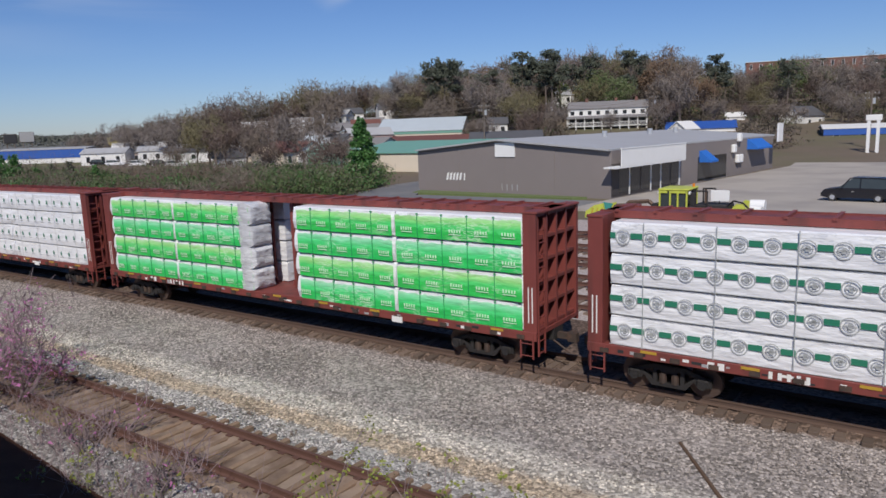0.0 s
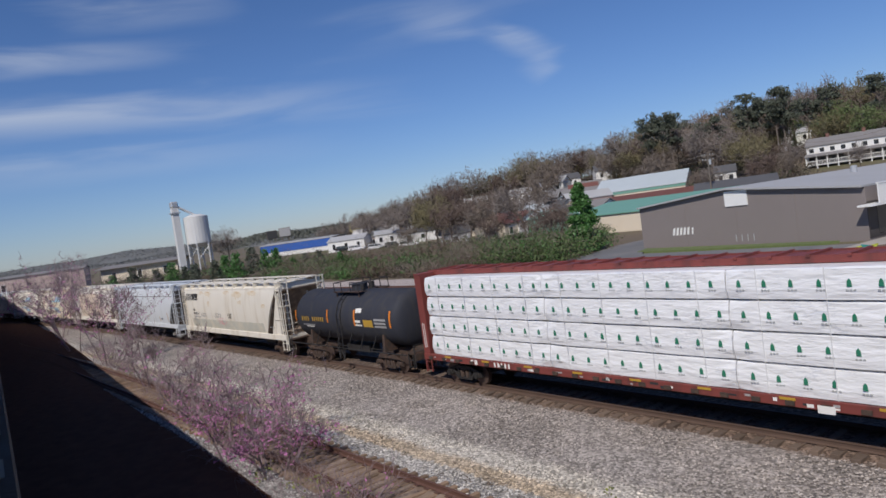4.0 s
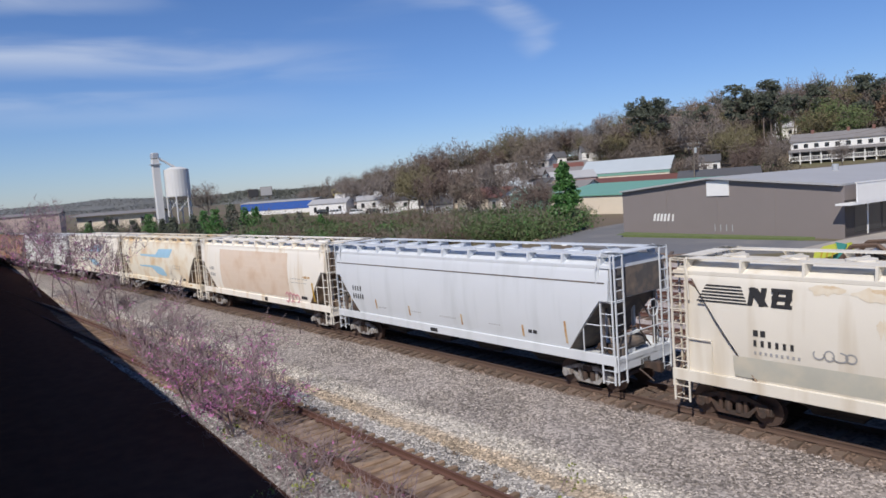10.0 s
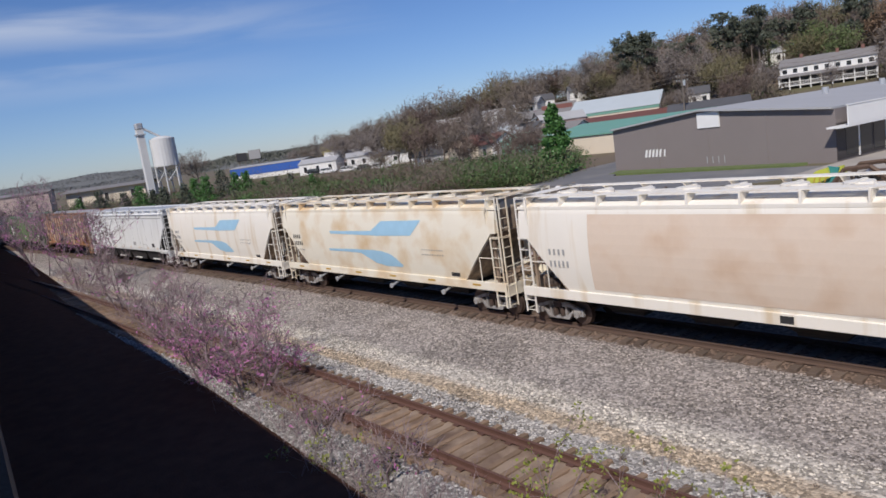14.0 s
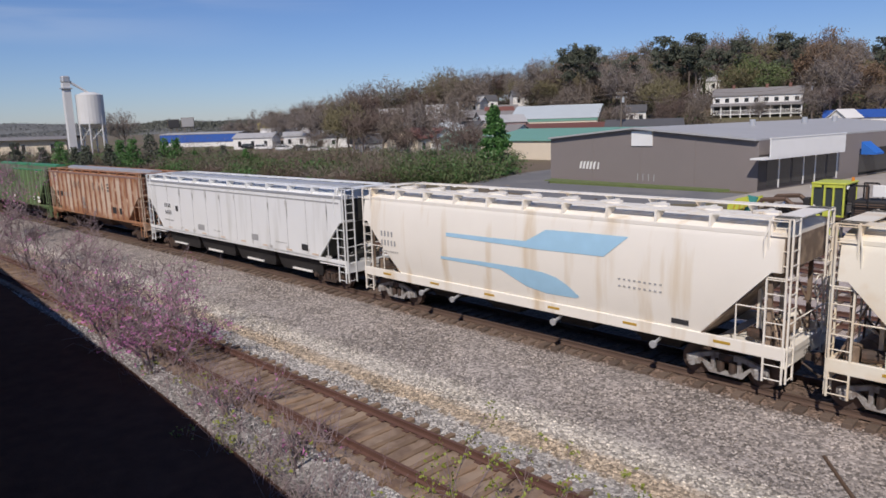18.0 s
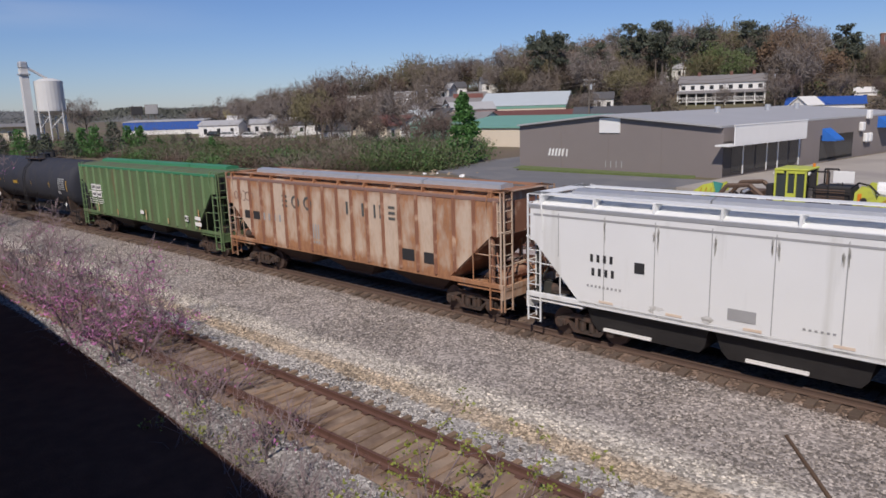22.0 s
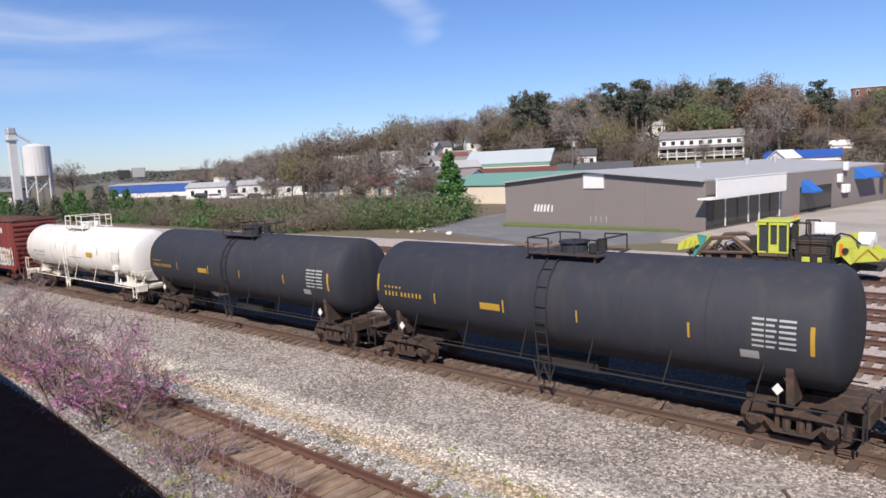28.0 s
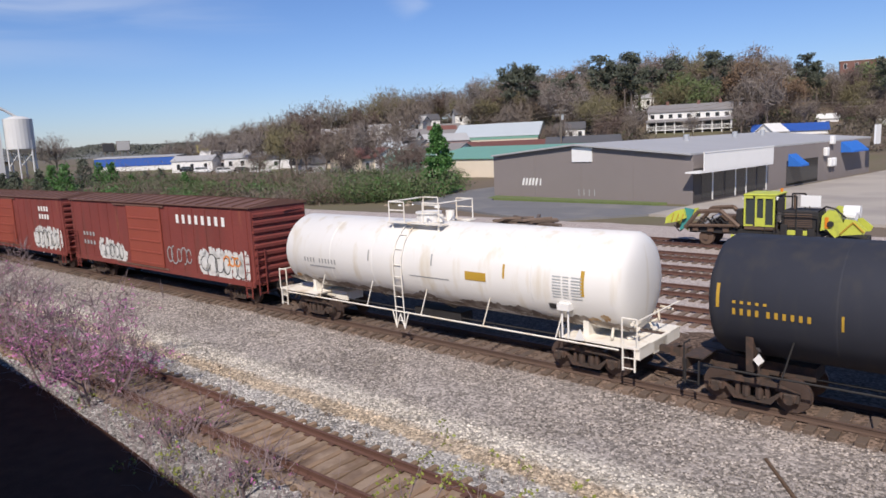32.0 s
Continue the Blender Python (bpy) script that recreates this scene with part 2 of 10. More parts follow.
RAIL = mat("rusty rail", (0.115, 0.075, 0.057), 0.7, 0.1, vary=0.2, scale=2, fine=40)
RUST_RAIL = mat("red rusted rail", (0.11, 0.055, 0.042), 0.85, vary=0.25, scale=2, fine=30)
STEEL_DARK = mat("grimy truck steel", (0.065, 0.048, 0.040), 0.75, 0.2, vary=0.35, scale=4, fine=40, col2=(0.12, 0.07, 0.05), amt2=0.42, scale2=5)
BLACK_UNDER = mat("black underframe", (0.022, 0.020, 0.020), 0.75, 0.0, vary=0.4, scale=3, fine=30)
WHEEL = mat("wheel steel", (0.14, 0.10, 0.085), 0.5, 0.6, vary=0.2, scale=6, fine=60)
MAROON = mat("faded maroon paint", (0.20, 0.048, 0.04), 0.6, vary=0.3, scale=1.2, fine=30, col2=(0.11, 0.035, 0.03), amt2=0.4, scale2=1.5, streak=True)


def printed_wrap(name, tones, crease_col, skyline=None):
    """Creased plastic over a lumber pack: tones from foot to top, an optional darker ragged skyline print, thin creases
    with glare or shade put into their colour.
    """
    m = bpy.data.materials.new(name)
    m.use_nodes = True
    nt = m.node_tree
    N, L = nt.nodes.new, nt.links.new
    b = nt.nodes["Principled BSDF"]
    b.inputs["Roughness"].default_value = 0.34
    tc = N("ShaderNodeTexCoord")
    sep = N("ShaderNodeSeparateXYZ")
    L(tc.outputs["Object"], sep.inputs["Vector"])
    oi = N("ShaderNodeObjectInfo")

    def math_(op, a, c=0.0, clamp=False):
        n = N("ShaderNodeMath")
        n.operation, n.use_clamp = op, clamp
        for i, v in enumerate((a, c)):
            if isinstance(v, (int, float)):
                n.inputs[i].default_value = v
            else:
                L(v, n.inputs[i])
        return n.outputs[0]
    shift = math_("MULTIPLY", oi.outputs["Random"], 40.0)

    def nz(scale, stretch, turn, detail=3.0):
        mp = N("ShaderNodeMapping")
        mp.inputs["Scale"].default_value = stretch
        mp.inputs["Rotation"].default_value = (0, radians(turn), 0)
        L(tc.outputs["Object"], mp.inputs["Vector"])
        n = N("ShaderNodeTexNoise")
        n.noise_dimensions = "4D"
        n.inputs["Scale"].default_value, n.inputs["Detail"].default_value = scale, detail
        L(shift, n.inputs["W"])
        L(mp.outputs["Vector"], n.inputs["Vector"])
        return n.outputs["Fac"]

    def mixc(f, a, c):
        mx = N("ShaderNodeMix")
        mx.data_type = "RGBA"
        L(f, mx.inputs[0])
        for i, v in ((6, a), (7, c)):
            if isinstance(v, tuple):
                mx.inputs[i].default_value = (*v, 1)
            else:
                L(v, mx.inputs[i])
        return mx.outputs[2]
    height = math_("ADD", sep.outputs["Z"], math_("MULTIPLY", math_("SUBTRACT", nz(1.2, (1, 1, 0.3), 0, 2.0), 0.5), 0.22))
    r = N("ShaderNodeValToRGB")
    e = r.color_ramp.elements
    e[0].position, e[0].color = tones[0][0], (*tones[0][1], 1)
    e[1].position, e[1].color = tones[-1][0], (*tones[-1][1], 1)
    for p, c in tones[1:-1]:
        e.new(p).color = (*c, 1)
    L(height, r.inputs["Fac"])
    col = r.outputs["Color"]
    if skyline:
        ragged = math_("ADD", math_("MULTIPLY", nz(7.0, (1, 0, 0.05), 0, 4.0), 0.34), 0.17)
        col = mixc(math_("MULTIPLY", math_("SUBTRACT", ragged, sep.outputs["Z"]), 30.0, True), col, skyline)
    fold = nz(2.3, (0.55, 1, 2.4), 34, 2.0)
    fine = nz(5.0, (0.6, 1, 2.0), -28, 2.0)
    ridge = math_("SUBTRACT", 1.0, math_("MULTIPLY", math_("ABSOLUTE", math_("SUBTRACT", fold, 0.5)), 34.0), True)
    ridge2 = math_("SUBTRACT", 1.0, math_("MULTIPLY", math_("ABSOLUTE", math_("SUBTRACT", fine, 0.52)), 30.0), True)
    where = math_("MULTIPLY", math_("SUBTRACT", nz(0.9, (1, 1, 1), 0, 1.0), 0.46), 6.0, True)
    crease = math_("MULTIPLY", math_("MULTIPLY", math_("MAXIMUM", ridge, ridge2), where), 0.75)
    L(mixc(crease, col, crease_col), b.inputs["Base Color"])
    bp = N("ShaderNodeBump")
    bp.inputs["Strength"].default_value, bp.inputs["Distance"].default_value = 0.55, 0.10
    L(math_("ADD", fold, math_("MULTIPLY", fine, 0.5)), bp.inputs["Height"])
    L(bp.outputs["Normal"], b.inputs["Normal"])
    return m


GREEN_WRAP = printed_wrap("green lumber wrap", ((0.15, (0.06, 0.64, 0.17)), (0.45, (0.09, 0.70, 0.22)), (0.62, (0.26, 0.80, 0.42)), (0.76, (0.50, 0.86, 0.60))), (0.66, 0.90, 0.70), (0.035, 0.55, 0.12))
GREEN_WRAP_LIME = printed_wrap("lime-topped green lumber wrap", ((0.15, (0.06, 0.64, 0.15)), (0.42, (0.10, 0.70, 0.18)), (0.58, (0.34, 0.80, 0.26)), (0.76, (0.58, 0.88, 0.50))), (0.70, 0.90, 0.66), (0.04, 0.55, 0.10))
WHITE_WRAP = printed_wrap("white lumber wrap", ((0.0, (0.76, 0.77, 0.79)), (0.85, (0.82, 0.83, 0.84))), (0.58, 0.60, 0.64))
PALE_GREEN = mat("pale green print", (0.62, 0.86, 0.62), 0.35, vary=0.1, bump=0.2)
STRAP_GREEN = mat("green strap", (0.03, 0.33, 0.12), 0.4, vary=0.15, bump=0.2)
BAND_GREEN = mat("dark green print", (0.03, 0.20, 0.12), 0.4, vary=0.15, bump=0.2)
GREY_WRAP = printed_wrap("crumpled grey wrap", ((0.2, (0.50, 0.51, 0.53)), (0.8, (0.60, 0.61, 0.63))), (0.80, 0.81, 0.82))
GREY_PRINT = mat("grey print", (0.40, 0.42, 0.42), 0.5, vary=0.2, bump=0.1)
TANK_BLACK = mat("matt black tank paint", (0.033, 0.036, 0.048), 0.72, vary=0.2, scale=1.5, fine=50, bump=0.04, col2=(0.048, 0.047, 0.05), amt2=0.4, scale2=1.5, streak=True, spec=0.3)
TANK_WHITE = mat("white tank paint", (0.74, 0.725, 0.69), 0.5, vary=0.06, scale=1.2, fine=40, bump=0.04, col2=(0.60, 0.53, 0.40), amt2=0.33, scale2=1.2, streak=True)
NS_CREAM = mat("weathered cream paint", (0.70, 0.66, 0.575), 0.6, vary=0.1, scale=0.8, fine=30, bump=0.05, col2=(0.56, 0.49, 0.38), amt2=0.36, scale2=1.0, streak=True)
ACF_BLUEGREY = mat("pale blue-grey paint", (0.615, 0.645, 0.675), 0.5, vary=0.05, scale=0.8, fine=30, bump=0.04, col2=(0.53, 0.56, 0.58), amt2=0.36, scale2=1.0, streak=True)
CREAM_WHITE = mat("warm white paint", (0.80, 0.76, 0.68), 0.55, vary=0.07, scale=0.8, fine=30, bump=0.05, col2=(0.62, 0.50, 0.34), amt2=0.34, scale2=1.1, streak=True)
PATCH_TAN = mat("faded tan patch", (0.69, 0.57, 0.46), 0.65, vary=0.12, scale=0.8, fine=12, bump=0.05, col2=(0.60, 0.45, 0.33), amt2=0.42, scale2=0.8)
STAINED_WHITE = mat("rust-stained white paint", (0.78, 0.73, 0.61), 0.6, vary=0.08, scale=0.8, fine=20, bump=0.05, col2=(0.60, 0.42, 0.22), amt2=0.40, scale2=0.75, sharp=0.16)
LOGO_BLUE = mat("faded blue print", (0.34, 0.56, 0.72), 0.55, vary=0.12, scale=2, bump=0.04)
CLEAN_WHITE = mat("grey-white hopper paint", (0.74, 0.75, 0.74), 0.5, vary=0.05, scale=0.8, fine=30, bump=0.04, col2=(0.56, 0.56, 0.52), amt2=0.34, scale2=1.3, streak=True)


def rusted_panels(name, x0, pitch):
    """Faded paint between ribs: pale in the panels' middles, rust creeping in from the ribs, panels of unlike wear."""
    m = bpy.data.materials.new(name)
    m.use_nodes = True
    nt = m.node_tree
    N, L = nt.nodes.new, nt.links.new
    b = nt.nodes["Principled BSDF"]
    b.inputs["Roughness"].default_value = 0.75
    tc = N("ShaderNodeTexCoord")
    sep = N("ShaderNodeSeparateXYZ")
    L(tc.outputs["Object"], sep.inputs["Vector"])

    def math_(op, a, c=0.0, clamp=False):
        n = N("ShaderNodeMath")
        n.operation, n.use_clamp = op, clamp
        for i, v in enumerate((a, c)):
            if isinstance(v, (int, float)):
                n.inputs[i].default_value = v
            else:
                L(v, n.inputs[i])
        return n.outputs[0]

    def nz(scale, stretch=(1, 1, 1), detail=5.0):
        mp = N("ShaderNodeMapping")
        mp.inputs["Scale"].default_value = stretch
        L(tc.outputs["Object"], mp.inputs["Vector"])
        n = N("ShaderNodeTexNoise")
        n.inputs["Scale"].default_value, n.inputs["Detail"].default_value = scale, detail
        L(mp.outputs["Vector"], n.inputs["Vector"])
        return n.outputs["Fac"]

    def mixc(f, a, c):
        mx = N("ShaderNodeMix")
        mx.data_type = "RGBA"
        L(f, mx.inputs[0])
        for i, v in ((6, a), (7, c)):
            if isinstance(v, tuple):
                mx.inputs[i].default_value = (*v, 1)
            else:
                L(v, mx.inputs[i])
        return mx.outputs[2]
    pos = math_("DIVIDE", math_("SUBTRACT", sep.outputs["X"], x0), pitch)
    off = math_("MULTIPLY", math_("ABSOLUTE", math_("SUBTRACT", math_("FRACT", pos), 0.5)), 2.0)
    wn = N("ShaderNodeTexWhiteNoise")
    wn.noise_dimensions = "1D"
    L(math_("FLOOR", pos), wn.inputs["W"])
    blotch = nz(2.2, (1, 1, 0.45))
    fine = nz(9.0, (1, 1, 0.35))
    rim = math_("MULTIPLY", math_("SUBTRACT", math_("ABSOLUTE", math_("SUBTRACT", sep.outputs["Z"], 2.78)), 1.02), 2.2, True)
    rust = math_("ADD", math_("MULTIPLY", math_("POWER", off, 4.0), 1.15), math_("MULTIPLY", math_("SUBTRACT", blotch, 0.47), 2.2))
    rust = math_("ADD", rust, math_("MULTIPLY", math_("SUBTRACT", fine, 0.5), 1.7))
    rust = math_("ADD", rust, math_("MULTIPLY", math_("SUBTRACT", wn.outputs["Value"], 0.45), 1.25))
    rust = math_("ADD", rust, rim, True)
    pale = mixc(fine, (0.42, 0.31, 0.225), (0.66, 0.54, 0.43))
    brown = mixc(fine, (0.16, 0.07, 0.042), (0.50, 0.25, 0.12))
    L(mixc(rust, pale, brown), b.inputs["Base Color"])
    bp = N("ShaderNodeBump")
    bp.inputs["Strength"].default_value, bp.inputs["Distance"].default_value = 0.2, 0.02
    L(fine, bp.inputs["Height"])
    L(bp.outputs["Normal"], b.inputs["Normal"])
    return m


# nineteen ribs over a body 15.9 m long
SOO_BROWN = rusted_panels("rusted brown-white paint", -7.945, 15.89 / 18)
SOO_RIB = mat("rusted brown ribs", (0.25, 0.115, 0.07), 0.8, vary=0.35, scale=2, fine=25, bump=0.08, col2=(0.58, 0.42, 0.30), amt2=0.35, scale2=2.0)
# bays sit under the car; its shade is put into their dark brown
SOO_BAY = mat("brown hopper bays darkened for shade", (0.075, 0.046, 0.038), 0.85, vary=0.3, scale=1.5, fine=20, bump=0.08)
SOO_ROOF = mat("rust red roof", (0.235, 0.145, 0.12), 0.75, vary=0.25, scale=1.5, fine=25, bump=0.08)
def streaked_paint(name, base, dark, rust, dark_amt=0.5, rust_amt=0.36):
    """Old paint with sooty vertical runs and narrower rust runs, over broad patches of fading."""
    m = bpy.data.materials.new(name)
    m.use_nodes = True
    nt = m.node_tree
    N, L = nt.nodes.new, nt.links.new
    b = nt.nodes["Principled BSDF"]
    b.inputs["Roughness"].default_value = 0.7
    tc = N("ShaderNodeTexCoord")

    def nz(scale, stretch, lo, hi, seed):
        mp = N("ShaderNodeMapping")
        mp.inputs["Scale"].default_value, mp.inputs["Location"].default_value = stretch, (seed, 0, seed * 0.3)
        L(tc.outputs["Object"], mp.inputs["Vector"])
        n = N("ShaderNodeTexNoise")
        n.inputs["Scale"].default_value, n.inputs["Detail"].default_value = scale, 6
        L(mp.outputs["Vector"], n.inputs["Vector"])
        r = N("ShaderNodeMapRange")
        r.inputs["From Min"].default_value, r.inputs["From Max"].default_value = lo, hi
        L(n.outputs["Fac"], r.inputs["Value"])
        return r.outputs["Result"]

    def mixc(f, a, c):
        mx = N("ShaderNodeMix")
        mx.data_type = "RGBA"
        L(f, mx.inputs[0])
        for i, v in ((6, a), (7, c)):
            if isinstance(v, tuple):
                mx.inputs[i].default_value = (*v, 1)
            else:
                L(v, mx.inputs[i])
        return mx.outputs[2]
    c = mixc(nz(0.5, (1, 1, 0.7), 0.35, 0.7, 3.0), base, tuple(0.75 * v for v in base))
    c = mixc(nz(1.1, (1.5, 1, 0.22), 1 - dark_amt, 1.22 - dark_amt, 7.0), c, dark)
    c = mixc(nz(2.6, (1.3, 1, 0.10), 1 - rust_amt, 1.12 - rust_amt, 11.0), c, rust)
    fine = nz(18.0, (1, 1, 0.5), 0.3, 0.7, 1.0)
    hs = N("ShaderNodeHueSaturation")
    mr = N("ShaderNodeMapRange")
    mr.inputs["To Min"].default_value, mr.inputs["To Max"].default_value = 0.88, 1.12
    L(fine, mr.inputs["Value"])
    L(mr.outputs["Result"], hs.inputs["Value"])
    L(c, hs.inputs["Color"])
    L(hs.outputs["Color"], b.inputs["Base Color"])
    return m


GREEN_HOPPER = streaked_paint("weathered green paint", (0.108, 0.178, 0.075), (0.105, 0.115, 0.06), (0.17, 0.12, 0.06), 0.56, 0.40)
# ribs and trim coloured brighter than the body, as ribs catch the light
GREEN_RIB = mat("green ribs brightened as if lit", (0.15, 0.235, 0.11), 0.65, vary=0.3, scale=1.5, fine=14, bump=0.05, col2=(0.15, 0.11, 0.06), amt2=0.33, scale2=2, streak=True)
GREEN_ROOF = mat("bright green roof paint", (0.048, 0.215, 0.105), 0.5, vary=0.15, bump=0.05)
GALV = mat("galvanised steel", (0.52, 0.53, 0.54), 0.45, 0.5, vary=0.15, scale=4, fine=40)
BOXCAR_RED = streaked_paint("boxcar oxide red", (0.21, 0.046, 0.037), (0.15, 0.045, 0.035), (0.26, 0.09, 0.05), 0.5, 0.36)
DOOR_RED = mat("faded orange red", (0.27, 0.062, 0.04), 0.6, vary=0.15, bump=0.05)
BOX_ROOF = mat("brown boxcar roof", (0.15, 0.075, 0.055), 0.7, vary=0.3, scale=1, fine=25, bump=0.08)
YELLOW = mat("reflective yellow", (0.47, 0.29, 0.04), 0.4, vary=0.1, bump=0)
ORANGE = mat("orange reflector", (0.70, 0.22, 0.02), 0.4, vary=0.1, bump=0)
PAINT_WHITE = mat("white stencil", (0.78, 0.77, 0.74), 0.55, vary=0.1, bump=0)
PAINT_BLACK = mat("black stencil", (0.03, 0.03, 0.032), 0.6, vary=0.2, bump=0)
FADED_STENCIL = mat("faded grey stencil", (0.33, 0.33, 0.33), 0.6, vary=0.2, bump=0)
DARK_LETTER = mat("dark faded teal lettering", (0.09, 0.095, 0.09), 0.65, vary=0.3, scale=3, bump=0, col2=(0.26, 0.17, 0.12), amt2=0.35, scale2=2)
GRAFFITI = mat("silver graffiti", (0.62, 0.62, 0.60), 0.5, vary=0.25, scale=5, bump=0)
PINK = mat("pink scrawl", (0.62, 0.25, 0.30), 0.6, vary=0.2, bump=0)
END_GRIME = mat("sooty grey steel", (0.11, 0.10, 0.095), 0.8, vary=0.35, scale=3, fine=20, bump=0.1, col2=(0.22, 0.17, 0.13), amt2=0.42, scale2=2.5)
TAN_GRIME = mat("rust-brown dusty steel", (0.20, 0.145, 0.105), 0.85, vary=0.35, scale=3, fine=20, bump=0.1, col2=(0.38, 0.29, 0.21), amt2=0.42, scale2=2.5)
GRIME_SHADE = mat("black steel, grime and shade", (0.035, 0.035, 0.03), 0.85, vary=0.35, scale=3, fine=20, bump=0.1)
RUST_RUN = mat("orange-brown rust run", (0.44, 0.25, 0.10), 0.85, vary=0.3, scale=5, fine=25, bump=0.05, col2=(0.58, 0.46, 0.30), amt2=0.46, scale2=4)
GREY_PATCH = mat("greenish grey overpaint", (0.48, 0.475, 0.41), 0.65, vary=0.12, scale=1.2, fine=25, bump=0.04, col2=(0.58, 0.54, 0.44), amt2=0.45, scale2=1.5)
BELLY_GRIME_SHADE = mat("brown road grime and belly shade", (0.20, 0.16, 0.13), 0.85, vary=0.3, scale=4, fine=25, bump=0.03, col2=(0.42, 0.37, 0.32), amt2=0.48, scale2=3)
RUST_SOFT = mat("thin tan rust wash", (0.62, 0.52, 0.37), 0.7, vary=0.12, scale=3, fine=20, bump=0.03, col2=(0.68, 0.62, 0.51), amt2=0.5, scale2=4, sharp=0.2)
RUST_THIN = mat("worn orange rust", (0.55, 0.40, 0.23), 0.75, vary=0.2, scale=5, fine=20, bump=0.03, col2=(0.64, 0.54, 0.40), amt2=0.5, scale2=6, sharp=0.2)
SOFT_GRIME = mat("thin grey grime", (0.50, 0.49, 0.46), 0.7, vary=0.2, scale=6, fine=25, bump=0.03, col2=(0.64, 0.64, 0.62), amt2=0.48, scale2=7)

# ---- building blocks ----
def thing(name, label, category, group="", kind="", at=None):
    ob = tagged(new(name), label, category, group, kind)
    ob.empty_display_size = 0.5
    if at is not None:
        ob.matrix_world = at
    return ob


def mesh_of(name, bm, material, smooth=False):
    me = bpy.data.meshes.new(name)
    bm.to_mesh(me)
    bm.free()
    for m in material if isinstance(material, (list, tuple)) else [material]:
        me.materials.append(m)
    if smooth:
        me.polygons.foreach_set("use_smooth", [True] * len(me.polygons))
        me.set_sharp_from_angle(angle=0.6)
    return me


def part(name, bm, material, parent, label="", smooth=False, kind=""):
    """One mesh object under a thing or a part."""
    ob = new(name, mesh_of(name, bm, material, smooth))
    ob.parent = parent
    return tagged(ob, label, kind=kind)


def piece(name, me, parent, m):
    ob = new(name, me)
    ob.parent = parent
    ob.matrix_basis = m
    return ob


def B():
    return bmesh.new()


def box(bm, x0, x1, y0, y1, z0, z1, m=None, bevel=0.0):
    co = [(x, y, z) for z in (z0, z1) for y in (y0, y1) for x in (x0, x1)]
    vs = [bm.verts.new(m @ Vector(c) if m else c) for c in co]
    fs = [bm.faces.new([vs[i] for i in f]) for f in
          ((0, 2, 3, 1), (4, 5, 7, 6), (0, 1, 5, 4), (2, 6, 7, 3), (0, 4, 6, 2), (1, 3, 7, 5))]
    if bevel:
        es = list({e for f in fs for e in f.edges})
        bmesh.ops.bevel(bm, geom=es, offset=bevel, segments=1, affect="EDGES", profile=0.5)
    return bm


def rod(bm, p, q, r, seg=6, r2=None):
    p, q = Vector(p), Vector(q)
    d = q - p
    if d.length < 1e-6:
        return bm
    u = d.orthogonal().normalized()
    v = d.normalized().cross(u)
    r2 = r if r2 is None else r2
    rings = []
    for c, rad in ((p, r), (q, r2)):
        rings.append([bm.verts.new(c + (u * math.cos(a) + v * math.sin(a)) * rad)
                      for a in (2 * math.pi * i / seg for i in range(seg))])
    a, b = rings
    for i in range(seg):
        j = (i + 1) % seg
        bm.faces.new((a[i], a[j], b[j], b[i]))
    bm.faces.new(a[::-1])
    bm.faces.new(b)
    return bm


def rail_path(bm, pts, r, seg=6):
    for a, b in zip(pts, pts[1:]):
        rod(bm, a, b, r, seg)
    return bm


def prism(bm, pts, lo, hi, axis="y", m=None):
    """Extrude a closed outline along an axis. Outline in (x, z) for y, (y, z) for x, (x, y) for z."""
    def at(a, b, c):
        v = {"y": (a, c, b), "x": (c, a, b), "z": (a, b, c)}[axis]
        return m @ Vector(v) if m else v
    f = [bm.verts.new(at(a, b, lo)) for a, b in pts]
    g = [bm.verts.new(at(a, b, hi)) for a, b in pts]
    n = len(pts)
    for i in range(n):
        j = (i + 1) % n
        bm.faces.new((f[i], f[j], g[j], g[i]))
    bm.faces.new(f[::-1])
    bm.faces.new(g)
    bmesh.ops.recalc_face_normals(bm, faces=bm.faces)
    return bm


def loft(bm, rings, closed=True, caps=True):
    """Skin between rings of equal point counts."""
    vr = [[bm.verts.new(p) for p in ring] for ring in rings]
    n = len(vr[0])
    for a, b in zip(vr, vr[1:]):
        for i in range(n if closed else n - 1):
            j = (i + 1) % n
            bm.faces.new((a[i], a[j], b[j], b[i]))
    if caps:
        bm.faces.new(vr[0][::-1])
        bm.faces.new(vr[-1])
    bmesh.ops.recalc_face_normals(bm, faces=bm.faces)
    return bm


def disc(bm, c, n, r, thick, seg=16):
    n = Vector(n).normalized()
    return rod(bm, Vector(c), Vector(c) + n * thick, r, seg)


def ringband(bm, c, r, w, y, seg=16, thick=0.006):
    """A flat printed ring in the plane of a car's side."""
    x, z = c
    for i in range(seg):
        a0, a1 = 2 * math.pi * i / seg, 2 * math.pi * (i + 1) / seg
        vs = [bm.verts.new((x + rr * math.cos(a), y, z + rr * math.sin(a))) for rr, a in
              ((r - w, a0), (r, a0), (r, a1), (r - w, a1))]
        bm.faces.new(vs)
    return bm


def bars(bm, x, z, y, n, w, h, gap, thick=0.006):
    """A row of plain bars that stands for lettering, on a side that faces -y."""
    slim = 0.62 if n > 3 else 1.0
    for i in range(n):
        x0 = x + i * (w + gap)
        box(bm, x0, x0 + w * slim, y - thick, y, z, z + h)
    return bm


